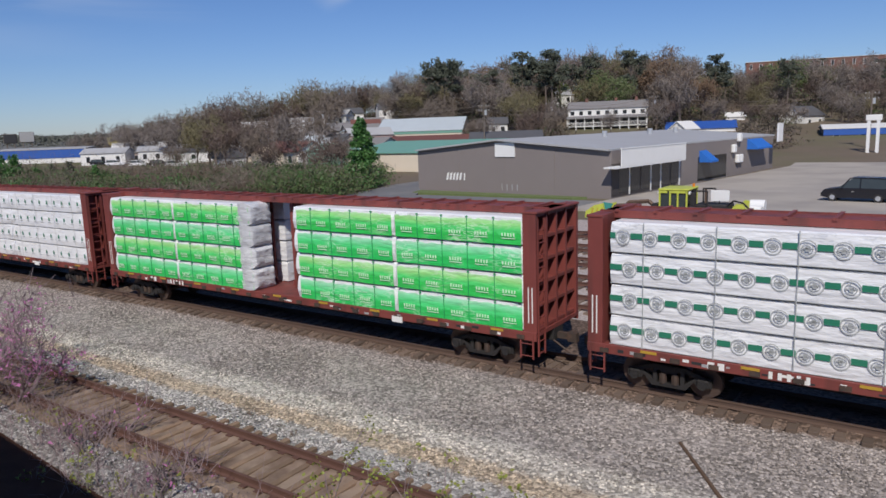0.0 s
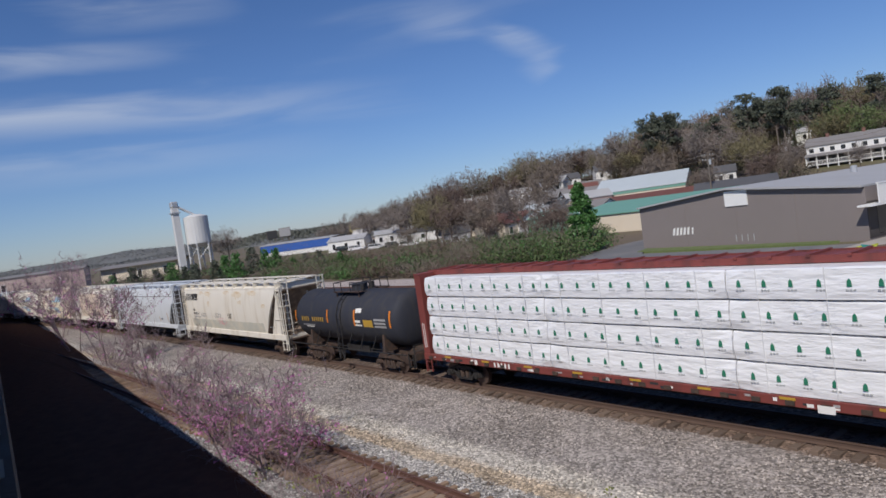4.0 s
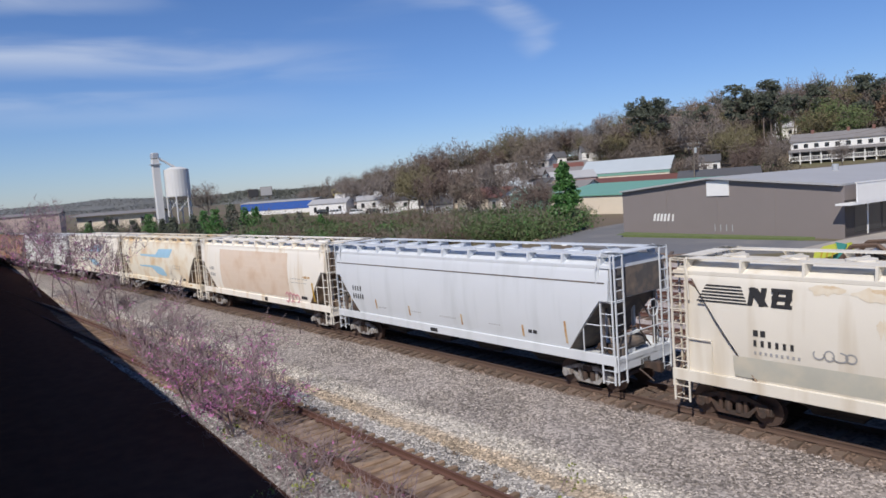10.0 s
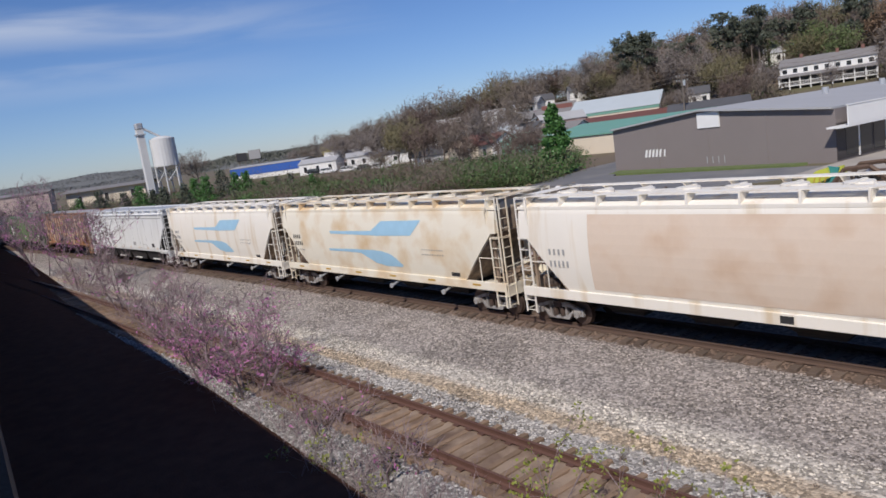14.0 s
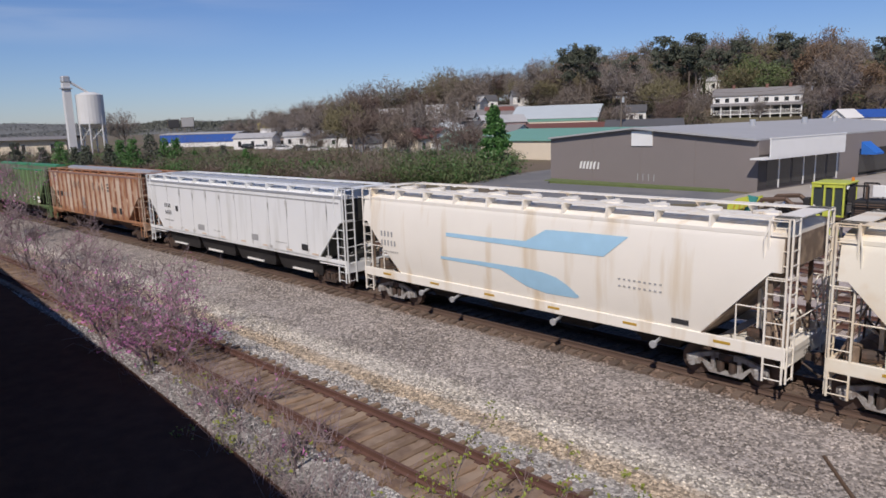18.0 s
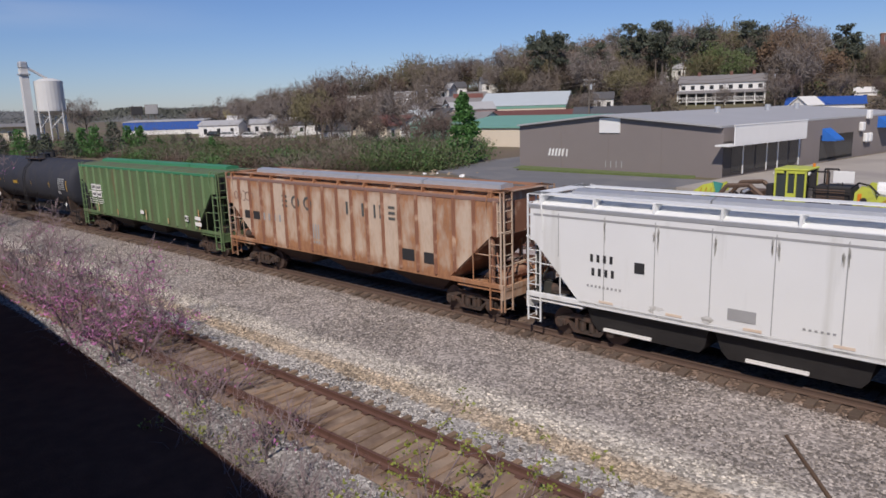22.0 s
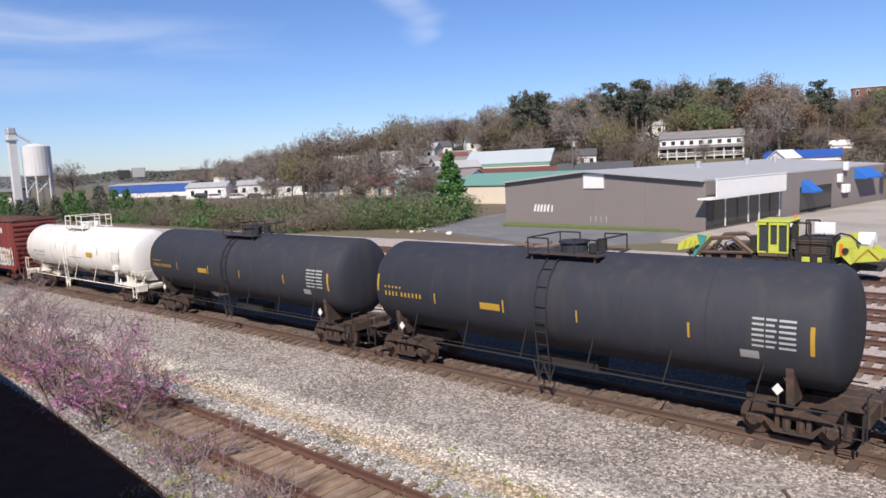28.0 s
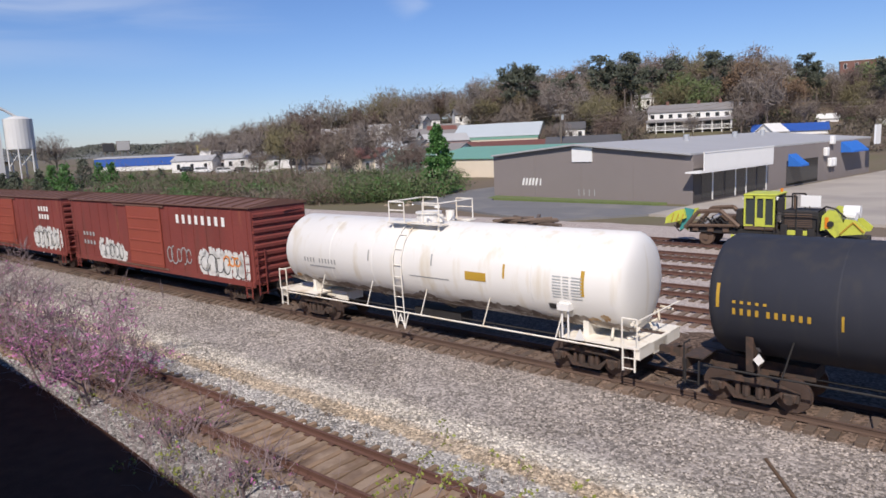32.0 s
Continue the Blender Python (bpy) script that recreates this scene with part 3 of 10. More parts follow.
def scrawl(bm, x, z, y, w, h, seed, strokes=7, r=0.03):
    """Loose spray-paint loops on a side that faces -y."""
    rnd = random.Random(seed)
    for k in range(strokes):
        cx = x + w * (k + 0.5) / strokes
        rx, rz = w / strokes * rnd.uniform(0.45, 0.8), h * rnd.uniform(0.32, 0.5)
        a0, turns = rnd.uniform(0, 6), rnd.uniform(0.6, 1.1)
        pts = []
        for i in range(9):
            a = a0 + turns * 2 * math.pi * i / 8
            pts.append((cx + rx * math.cos(a), y, z + h / 2 + rz * math.sin(a)))
        for p, q in zip(pts, pts[1:]):
            d = Vector(q) - Vector(p)
            if d.length < 1e-4:
                continue
            nrm = Vector((-d.z, 0, d.x)).normalized() * r
            vs = [bm.verts.new(Vector(c) + s * nrm) for c, s in ((p, -1), (q, -1), (q, 1), (p, 1))]
            f = bm.faces.new(vs)
    return bm

# ---- the train: every car is built round its own centre at rail height, +x ahead, -y the near side ----
TRACK_Y, BEND = 18.8, 0.000695
V0, V1, V2 = 7.513, 0.069, -0.0311
TRAIN, WHEELS = [], []
WHEEL_R = 0.42


def along(t):
    """Metres that the train has gone at t seconds, counted from the middle of the clip."""
    k = (t - 16) / 16
    return V0 * (t - 16) + V1 * 16 * k * k + V2 * 16 * k ** 3 + 0.07


def on_track(s, y0=TRACK_Y, z=0.0):
    """The pose at s metres along a track that bends gently towards the camera's side."""
    r = 1 / BEND + (y0 - TRACK_Y)
    a = s * BEND
    return Matrix.Translation((r * math.sin(a), y0 - r * (1 - math.cos(a)), z)) @ Matrix.Rotation(-a, 4, "Z")


def sideframe_mesh(material):
    """A cast side frame: one plate with windows round the spring nest."""
    bm = B()
    outer = [(-1.1, 0.34), (-1.1, 0.55), (-0.72, 0.67), (-0.4, 0.77), (0.4, 0.77), (0.72, 0.67), (1.1, 0.55), (1.1, 0.34), (0.72, 0.34), (0.66, 0.44), (0.45, 0.18), (-0.45, 0.18), (-0.66, 0.44), (-0.72, 0.34)]
    holes = [[(-0.31, 0.28), (0.31, 0.28), (0.31, 0.62), (-0.31, 0.62)], [(-0.41, 0.33), (-0.41, 0.64), (-0.68, 0.56), (-0.62, 0.50)], [(0.41, 0.33), (0.41, 0.64), (0.68, 0.56), (0.62, 0.50)]]
    edges = []
    for loop in (outer, *holes):
        vs = [bm.verts.new((x, -0.06, z)) for x, z in loop]
        edges += [bm.edges.new((a, b)) for a, b in zip(vs, vs[1:] + vs[:1])]
    flat = [f for f in bmesh.ops.triangle_fill(bm, edges=edges, use_beauty=True)["geom"] if isinstance(f, bmesh.types.BMFace)]
    ex = bmesh.ops.extrude_face_region(bm, geom=flat)["geom"]
    bmesh.ops.translate(bm, vec=(0, 0.12, 0), verts=[v for v in ex if isinstance(v, bmesh.types.BMVert)])
    bmesh.ops.recalc_face_normals(bm, faces=bm.faces)
    return mesh_of("sideframe", bm, material)


def journal_mesh(material):
    bm = box(B(), -0.15, 0.15, -0.13, 0.08, 0.33, 0.55, bevel=0.03)
    disc(bm, (0, -0.12, 0.42), (0, -1, 0), 0.12, 0.07, 10)
    return mesh_of("journal_box", bm, material)


def wheelset_mesh():
    bm = B()
    rod(bm, (0, -1.02, 0), (0, 1.02, 0), 0.085, 10)
    for s in (-1, 1):
        rod(bm, (0, s * 0.70, 0), (0, s * 0.83, 0), WHEEL_R, 20)
        rod(bm, (0, s * 0.68, 0), (0, s * 0.705, 0), WHEEL_R + 0.028, 20)
        for k in range(3):
            a = k * 2 * math.pi / 3
            disc(bm, (0.05 * math.cos(a), s * 1.02, 0.05 * math.sin(a)), (0, s, 0), 0.018, 0.03, 6)
    return mesh_of("wheelset", bm, WHEEL)


def bolster_mesh(material):
    bm = B()
    box(bm, -0.22, 0.22, -1.05, 1.05, 0.55, 0.78, bevel=0.03)
    for s in (-1, 1):
        box(bm, s * 0.55 - 0.06, s * 0.55 + 0.06, -0.85, 0.85, 0.34, 0.46)
        for k in (-1, 1):
            box(bm, s * 0.45 - 0.05, s * 0.45 + 0.05, k * 0.76 - 0.06, k * 0.76 + 0.06, 0.25, 0.55)
    return mesh_of("truck", bm, material)


PALE_STRAP = mat("pale strap", (0.66, 0.67, 0.68), 0.5, vary=0.1, bump=0)
PALE_STEEL = mat("dusty pale steel", (0.36, 0.35, 0.34), 0.7, 0.2, vary=0.3, scale=4, fine=40, col2=(0.16, 0.12, 0.10), amt2=0.42, scale2=5)
AXLE_ME = wheelset_mesh()
SPRING_ME = mesh_of("spring", rod(B(), (0, 0, 0.27), (0, 0, 0.56), 0.10, 8), STEEL_DARK)
TRUCK_ME = {k: (sideframe_mesh(m), journal_mesh(m), bolster_mesh(STEEL_DARK if k == "pale" else m)) for k, m in (("rusty", STEEL_DARK), ("black", BLACK_UNDER), ("pale", PALE_STEEL))}


def trucks(car, xs, look_="rusty"):
    side, journal, bolster = TRUCK_ME[look_]
    for x in xs:
        t = piece("truck", bolster, car, Matrix.Translation((x, 0, 0)))
        tagged(t, {"rusty": "rusty brown cast-steel truck", "black": "grimy black cast-steel truck", "pale": "truck with dusty pale side frames"}[look_])
        for s in (-1, 1):
            turn = Matrix.Translation((0, s * 0.98, 0)) @ Matrix.Rotation(0 if s < 0 else math.pi, 4, "Z")
            piece("sideframe", side, t, turn)
            for dx in (-0.89, 0.89):
                piece("journal_box", journal, t, turn @ Matrix.Translation((dx, 0, 0)))
            for dx in (-0.16, 0.16):
                piece("spring", SPRING_ME, t, turn @ Matrix.Translation((dx, 0, 0)))
        for dx in (-0.89, 0.89):
            w = piece("wheelset", AXLE_ME, t, Matrix.Translation((dx, 0, WHEEL_R)))
            WHEELS.append((w, dx))


def couplers(car, half):
    for s in (-1, 1):
        bm = B()
        box(bm, *sorted((s * (half - 0.25), s * (half + 0.42))), -0.09, 0.09, 0.74, 0.92)
        prism(bm, [(s * (half + 0.36), -0.16), (s * (half + 0.66), -0.18), (s * (half + 0.66), 0.02), (s * (half + 0.52), 0.04),
                   (s * (half + 0.50), 0.17), (s * (half + 0.36), 0.16)], 0.70, 0.98, "z")
        rod(bm, (s * half, -0.35, 0.75), (s * (half + 0.5), -0.30, 0.42), 0.03)
        part("coupler", bm, STEEL_DARK, car)


def ladder(bm, x, y, z0, z1, w=0.42, axis="x", step=0.36, r=0.022):
    ends = []
    for s in (-1, 1):
        d = (s * w / 2, 0) if axis == "x" else (0, s * w / 2)
        a = (x + d[0], y + d[1])
        box(bm, a[0] - r, a[0] + r, a[1] - r, a[1] + r, z0, z1)
        ends.append(a)
    z = z0 + 0.08
    while z < z1:
        rod(bm, (*ends[0], z), (*ends[1], z), r * 0.8, 5)
        z += step
    return bm


def lettering(car, items, label=""):
    """Plain bars for painted marks: (material, x, z, y, count, width, height, gap)."""
    groups = {}
    for m, *rest in items:
        groups.setdefault(m.name, (m, []))[1].append(rest)
    for m, rows in groups.values():
        bm = B()
        for x, z, y, n, w, h, gap in rows:
            bars(bm, x, z, y, n, w, h, gap)
        part("stencil", bm, m, car, label, kind="stuff")


def start_car(name, label, category, u):
    car = thing(name, label, category, "freight cars of the train")
    TRAIN.append((car, u))
    return car


# -- covered hoppers --
def hopper_rings(half, xa, xe, zt, z0, eave, crown, wfun, roof_w, n=14):
    """Cross-sections of a hopper body whose ends are cut away in a slope from (xa, z0) to (xe, zt)."""
    levels = [z0 + (eave - z0) * i / n for i in range(n + 1)]
    zs = [z for z in levels if z0 < z < zt]
    cut = [xa + (xe - xa) * (z - z0) / (zt - z0) for z in zs]
    right = [xa, *cut, xe, half]
    xs = [-x for x in right[::-1]] + [-xa + 2 * xa * i / 8 for i in range(1, 8)] + right

    def zb(x):
        a = abs(x)
        if a <= xa:
            return z0
        if a <= xe:
            return z0 + (zt - z0) * (a - xa) / max(xe - xa, 1e-6)
        return zt
    rings = []
    for x in xs:
        b = zb(x)
        side = [(wfun(max(z, b)), max(z, b)) for z in levels]
        roof = [(roof_w * math.cos(a), eave + (crown - eave) * math.sin(a)) for a in (0.2, 0.45, 0.75, 1.1, math.pi / 2)]
        prof = side + roof
        rings.append([(x, -y, z) for y, z in prof] + [(x, y, z) for y, z in prof[-2::-1]])
    return rings


def hopper(name, label, u0, u1, trucks_u, body, roofm, z0=1.25, eave=4.15, crown=4.42, round_side=True, xa_in=2.6, xe_in=1.0, zt=3.1,
           ribs=0, sill=None, trim=None, bay_mat=None, bays=4, gusset=False, boards=True, board_z=4.55, hatch="round", look_="rusty", grime=None, rib_mat=None, deep=False):
    u = (u0 + u1) / 2
    half = (u1 - u0) / 2
    car = start_car(name, label, "hopper car", u)
    hb = half - 0.12
    wf = (lambda z: 1.60 - 0.17 * ((z - 2.75) / 1.5) ** 2) if round_side else (lambda z: 1.52)
    bm = loft(B(), hopper_rings(hb - 0.05, half - xa_in, half - xe_in, zt, z0, eave, crown, wf, wf(eave) - 0.02))
    bmesh.ops.remove_doubles(bm, verts=bm.verts, dist=0.0005)
    part("body", bm, body, car, smooth=True)
    sill = sill or body
    trim = trim or body
    bay_mat = bay_mat or BLACK_UNDER
    for s in (-1, 1):
        bm = B()
        box(bm, -half, half, s * 1.47 - 0.05, s * 1.47 + 0.05, 1.22 if ribs or deep else 1.05, 1.38, bevel=0.015)
        part("side_sill", bm, sill, car)
    bm = B()
    box(bm, -half, half, -0.25, 0.25, 0.72, 1.05)
    part("center_sill", bm, BLACK_UNDER, car)
    # outlets under the body
    span = 2 * (half - xa_in) / bays
    for i in range(bays):
        x = -(half - xa_in) + span * (i + 0.5)
        bm = B()
        loft(bm, [[(x + dx * w, dy * d, z) for dx, dy in ((-1, -1), (1, -1), (1, 1), (-1, 1))] for z, w, d in
                  ((1.3, span * 0.49, 1.3), (0.62, span * (0.44 if deep else 0.22), 1.15 if deep else 0.62), (0.42 if deep else 0.5, span * (0.40 if deep else 0.2), 1.1 if deep else 0.6))])
        part("hopper_outlet", bm, bay_mat, car)
    if ribs:
        for s in (-1, 1):
            for i in range(ribs):
                x = -hb + 0.16 + (2 * hb - 0.32) * i / (ribs - 1)
                a = abs(x)
                xa, xe = half - xa_in, half - xe_in
                zb = 1.36 if a <= xa else min(zt, 1.36 + (zt - 1.36) * (a - xa) / (xe - xa))
                bm = B()
                y = s * 1.52
                prism(bm, [(x - 0.07, y), (x - 0.035, y + s * 0.075), (x + 0.035, y + s * 0.075), (x + 0.07, y)], zb, eave - 0.02, "z")
                part("rib", bm, rib_mat or body, car)
    for s in (-1, 1):
        bm = B()
        box(bm, -hb, hb, s * (wf(eave) - 0.03) - 0.05, s * (wf(eave) - 0.03) + 0.05, eave - 0.06, eave + 0.06, bevel=0.012)
        part("eave_angle", bm, roofm, car)
    if boards:
        for s in (-1, 1):
            bm = B()
            for k in range(3):
                y = s * (0.98 + 0.17 * k)
                box(bm, -half, half, y - 0.065, y + 0.065, board_z - 0.03, board_z)
            n = 11
            for i in range(n):
                x = -half + 0.5 + (2 * half - 1.0) * i / (n - 1)
                prism(bm, [(s * 1.48, eave), (s * 1.44, board_z - 0.03), (s * 0.9, board_z - 0.03), (s * 1.3, eave + 0.05)], x - 0.03, x + 0.03, "x")
            part("running_board", bm, trim, car)
        for s in (-1, 1):
            bm = B()
            box(bm, *sorted((s * (half - 0.55), s * half)), -1.4, 1.4, board_z - 0.03, board_z)
            part("roof_walk", bm, trim, car)
    # hatches
    if hatch == "round":
        for i in range(10):
            x = -half + 1.2 + (2 * half - 2.4) * i / 9
            bm = B()
            disc(bm, (x, 0, crown - 0.03), (0, 0, 1), 0.36, 0.12, 12)
            box(bm, x - 0.05, x + 0.05, -0.42, 0.42, crown + 0.08, crown + 0.12)
            part("hatch", bm, roofm, car)
    else:
        n = 4
        for i in range(n):
            x0 = -half + 0.9 + (2 * half - 1.8) * i / n
            x1 = x0 + (2 * half - 1.8) / n - 0.05
            bm = B()
            prism(bm, [(-0.36, crown - 0.02), (-0.34, crown + 0.13), (0, crown + 0.19), (0.34, crown + 0.13), (0.36, crown - 0.02)], x0, x1, "x")
            part("trough_hatch", bm, GALV if hatch == "galv" else roofm, car)
    # end platforms, slope sheets' posts, ladders, rails
    for s in (-1, 1):
        bm = B()
        box(bm, *sorted((s * (half - 2.0), s * half)), -1.45, 1.45, 1.10, 1.16)
        box(bm, *sorted((s * (half - 0.1), s * half)), -1.5, 1.5, 0.86, 1.30)
        part("end_platform", bm, sill, car)
        for k in (-1, 1):
            bm = B()
            ladder(bm, s * (half - 0.3), k * 1.5, 0.45, board_z, 0.46)
            part("side_ladder", bm, trim, car)
            bm = B()
            ladder(bm, s * half, k * 1.2, 0.45, board_z - 0.02, 0.42, "y")
            part("end_ladder", bm, trim, car)
            bm = B()
            box(bm, *sorted((s * (half - 1.0), s * (half - 0.9))), k * 0.75 - 0.05, k * 0.75 + 0.05, 1.16, zt + 0.02)
            rod(bm, (s * (half - 0.9), k * 0.75, 1.2), (s * (half - 0.1), k * 1.4, 1.2), 0.03)
            part("end_post", bm, trim, car)
            bm = B()
            rail_path(bm, [(s * (half - 1.25), k * 1.5, 1.36), (s * (half - 1.25), k * 1.5, 2.3), (s * (half - 0.55), k * 1.5, 2.3)], 0.02)
            part("grab_rail", bm, trim, car)
            part("grab_rail", rail_path(B(), [(s * (half - 0.55), k * 1.5, 3.1), (s * half, k * 1.5, 3.1), (s * half, k * 1.0, 3.1)], 0.02), trim, car)
            if gusset:
                bm = B()
                prism(bm, [(s * (half - 0.78), 3.72), (s * (half - 0.42), 3.9), (s * (half - 0.42), 1.3), (s * (half - (1.95 if s > 0 else 2.4)), 1.3)], k * 1.40, k * 1.43)
                part("gusset_plate", bm, body, car)
        bm = B()
        rail_path(bm, [(s * half, -1.0, 2.0), (s * half, 1.0, 2.0)], 0.02)
        rail_path(bm, [(s * half, -1.0, 1.16), (s * half, -1.0, 2.0)], 0.02)
        rail_path(bm, [(s * half, 1.0, 1.16), (s * half, 1.0, 2.0)], 0.02)
        rod(bm, (s * (half - 1.1), -0.3, 1.5), (s * (half - 0.3), 0.3, 1.9), 0.06)
        box(bm, *sorted((s * (half - 0.95), s * (half - 0.45))), -0.5, 0.1, 1.16, 1.55)
        part("end_railing", bm, trim, car)
    bm = B()
    for i in range(10):
        a0, a1 = 2 * math.pi * i / 10, 2 * math.pi * (i + 1) / 10
        rod(bm, (half + 0.02, 0.5 + 0.28 * math.cos(a0), 2.6 + 0.28 * math.sin(a0)), (half + 0.02, 0.5 + 0.28 * math.cos(a1), 2.6 + 0.28 * math.sin(a1)), 0.02, 5)
    rod(bm, (half + 0.02, 0.22, 2.6), (half + 0.02, 0.78, 2.6), 0.015, 5)
    rod(bm, (half + 0.02, 0.5, 1.3), (half + 0.02, 0.5, 2.6), 0.02, 5)
    part("brake_wheel", bm, trim, car)
    grime = grime or END_GRIME
    xa, xe = half - xa_in, half - xe_in
    for s in (-1, 1):
        # slope sheet, coloured for grime and shade, its edge flanges, brake gear under it
        nx, nz = (zt - z0), -(xe - xa)
        k_ = 0.012 / math.hypot(nx, nz)
        bm = B()
        y = wf(2.0) - 0.06
        prism(bm, [(s * (xa + nx * k_), z0 + nz * k_), (s * (xe + nx * k_), zt + nz * k_), (s * (xe + nx * k_ * 3), zt + nz * k_ * 3), (s * (xa + nx * k_ * 3), z0 + nz * k_ * 3)], -y, y)
        part("slope_sheet", bm, grime, car, "slope sheet in a colour for grime and shade")
        part("end_sheet", box(B(), *sorted((s * (hb - 0.045), s * (hb - 0.03))), -y + 0.05, y - 0.05, zt + 0.02, eave - 0.08), grime, car)
        part("air_reservoir", rod(B(), (s * (half - 0.62), -0.55, 1.48), (s * (half - 0.62), 0.65, 1.48), 0.24, 12), grime, car)
        part("brake_cylinder", rod(B(), (s * (half - 1.15), -0.75, 1.42), (s * (half - 0.6), -0.95, 1.42), 0.16, 10), STEEL_DARK, car)
        part("brake_valve", box(B(), *sorted((s * (half - 0.55), s * (half - 0.2))), -0.95, -0.6, 1.16, 1.62, bevel=0.04), grime, car)
        for k in (-1, 1):
            part("slope_post", box(B(), *sorted((s * (xe - 0.12), s * (xe - 0.02))), k * 1.36 - 0.05, k * 1.36 + 0.05, 1.16, zt - 0.12), grime, car)
            part("corner_rail", rail_path(B(), [(s * (half - 0.62), k * 1.52, eave - 0.75), (s * (half - 0.62), k * 1.56, eave - 0.1), (s * (half - 0.55), k * 1.5, eave + 0.2), (s * (half - 0.5), k * 1.36, board_z + 0.02)], 0.024), trim, car)
            part("brace_rod", rail_path(B(), [(s * (half - 0.15), k * 1.42, 1.2), (s * (half - 0.9), k * 0.75, zt)], 0.03, 5), grime, car)
        part("train_line", rail_path(B(), [(s * (half - 1.6), -0.5, 1.22), (s * (half - 0.9), -0.35, 1.75), (s * (half - 0.35), 0.1, 2.05), (s * (half - 0.2), 0.6, 1.3)], 0.028, 5), STEEL_DARK, car)
    trucks(car, [x - u for x in trucks_u], look_)
    couplers(car, half)
    return car, u, half


def side_panel(car, name, x0, x1, z0, z1, material, wfun, lift=0.008, label="", slant=0.0, n=8):
    """A painted panel that follows a hopper's curved side; slant shifts its top along the car."""
    bm = B()
    vs = []
    for i in range(n + 1):
        z = z0 + (z1 - z0) * i / n
        y = -(wfun(z) + lift)
        vs.append((bm.verts.new((x0 + slant * i / n, y, z)), bm.verts.new((x1 + slant * i / n, y, z))))
    for a, b in zip(vs, vs[1:]):
        bm.faces.new((a[0], a[1], b[1], b[0]))
    return part(name, bm, material, car, label)


ROUND = lambda z: 1.60 - 0.17 * ((z - 2.75) / 1.5) ** 2
FLAT = lambda z: 1.52


def wing_mark(car, x, top, foot, material):
    """A swept blue emblem bar between two bent lines, (x, z) each, on the curved side."""
    def walk_line(pts, f):
        k = min(len(pts) - 2, int(f * (len(pts) - 1)))
        g = f * (len(pts) - 1) - k
        return pts[k][0] + (pts[k + 1][0] - pts[k][0]) * g + x, pts[k][1] + (pts[k + 1][1] - pts[k][1]) * g
    bm = B()
    n = 24
    vs = []
    for i in range(n + 1):
        (a, b), (c, d) = walk_line(foot, i / n), walk_line(top, i / n)
        row = []
        for k in range(4):
            g = k / 3
            z = b + (d - b) * g
            row.append(bm.verts.new((a + (c - a) * g, -(ROUND(z) + 0.012), z)))
        vs.append(row)
    for p, q in zip(vs, vs[1:]):
        for k in range(3):
            bm.faces.new((p[k], q[k], q[k + 1], p[k + 1]))
    part("emblem", bm, material, car, "swept blue emblem bar")


def stain(car, x, z, w, h, material, seed, wfun=None, name="rust_stain"):
    """An irregular run of rust or grime on a car's side."""
    rnd = random.Random(seed)
    wfun = wfun or ROUND
    bm = B()
    n = 10
    vs = []
    for i in range(n + 1):
        f = i / n
        half_h = h * 0.5 * math.sin(math.pi * (0.08 + 0.84 * f)) * rnd.uniform(0.5, 1.1)
        row = []
        for g in (1.0, 0.0, -1.0 - rnd.random()):
            zz = z + half_h * g
            row.append(bm.verts.new((x + w * (f - 0.5) + rnd.uniform(-0.03, 0.03), -(wfun(zz) + 0.009), zz)))
        vs.append(row)
    for p, q in zip(vs, vs[1:]):
        for k in range(2):
            bm.faces.new((p[k + 1], q[k + 1], q[k], p[k]))
    part(name, bm, material, car)


# -- tank cars --
def tank_rings(half, r, seg=28, dome=0.42):
    prof = [(-half, 0.02), (-half + 0.03, r * 0.45), (-half + 0.12, r * 0.75), (-half + dome * 0.6, r * 0.93), (-half + dome, r), (0, r)]
    prof = prof + [(-x, q) for x, q in prof[-2::-1]]
    return [[(x, q * math.cos(2 * math.pi * i / seg), q * math.sin(2 * math.pi * i / seg)) for i in range(seg)] for x, q in prof]


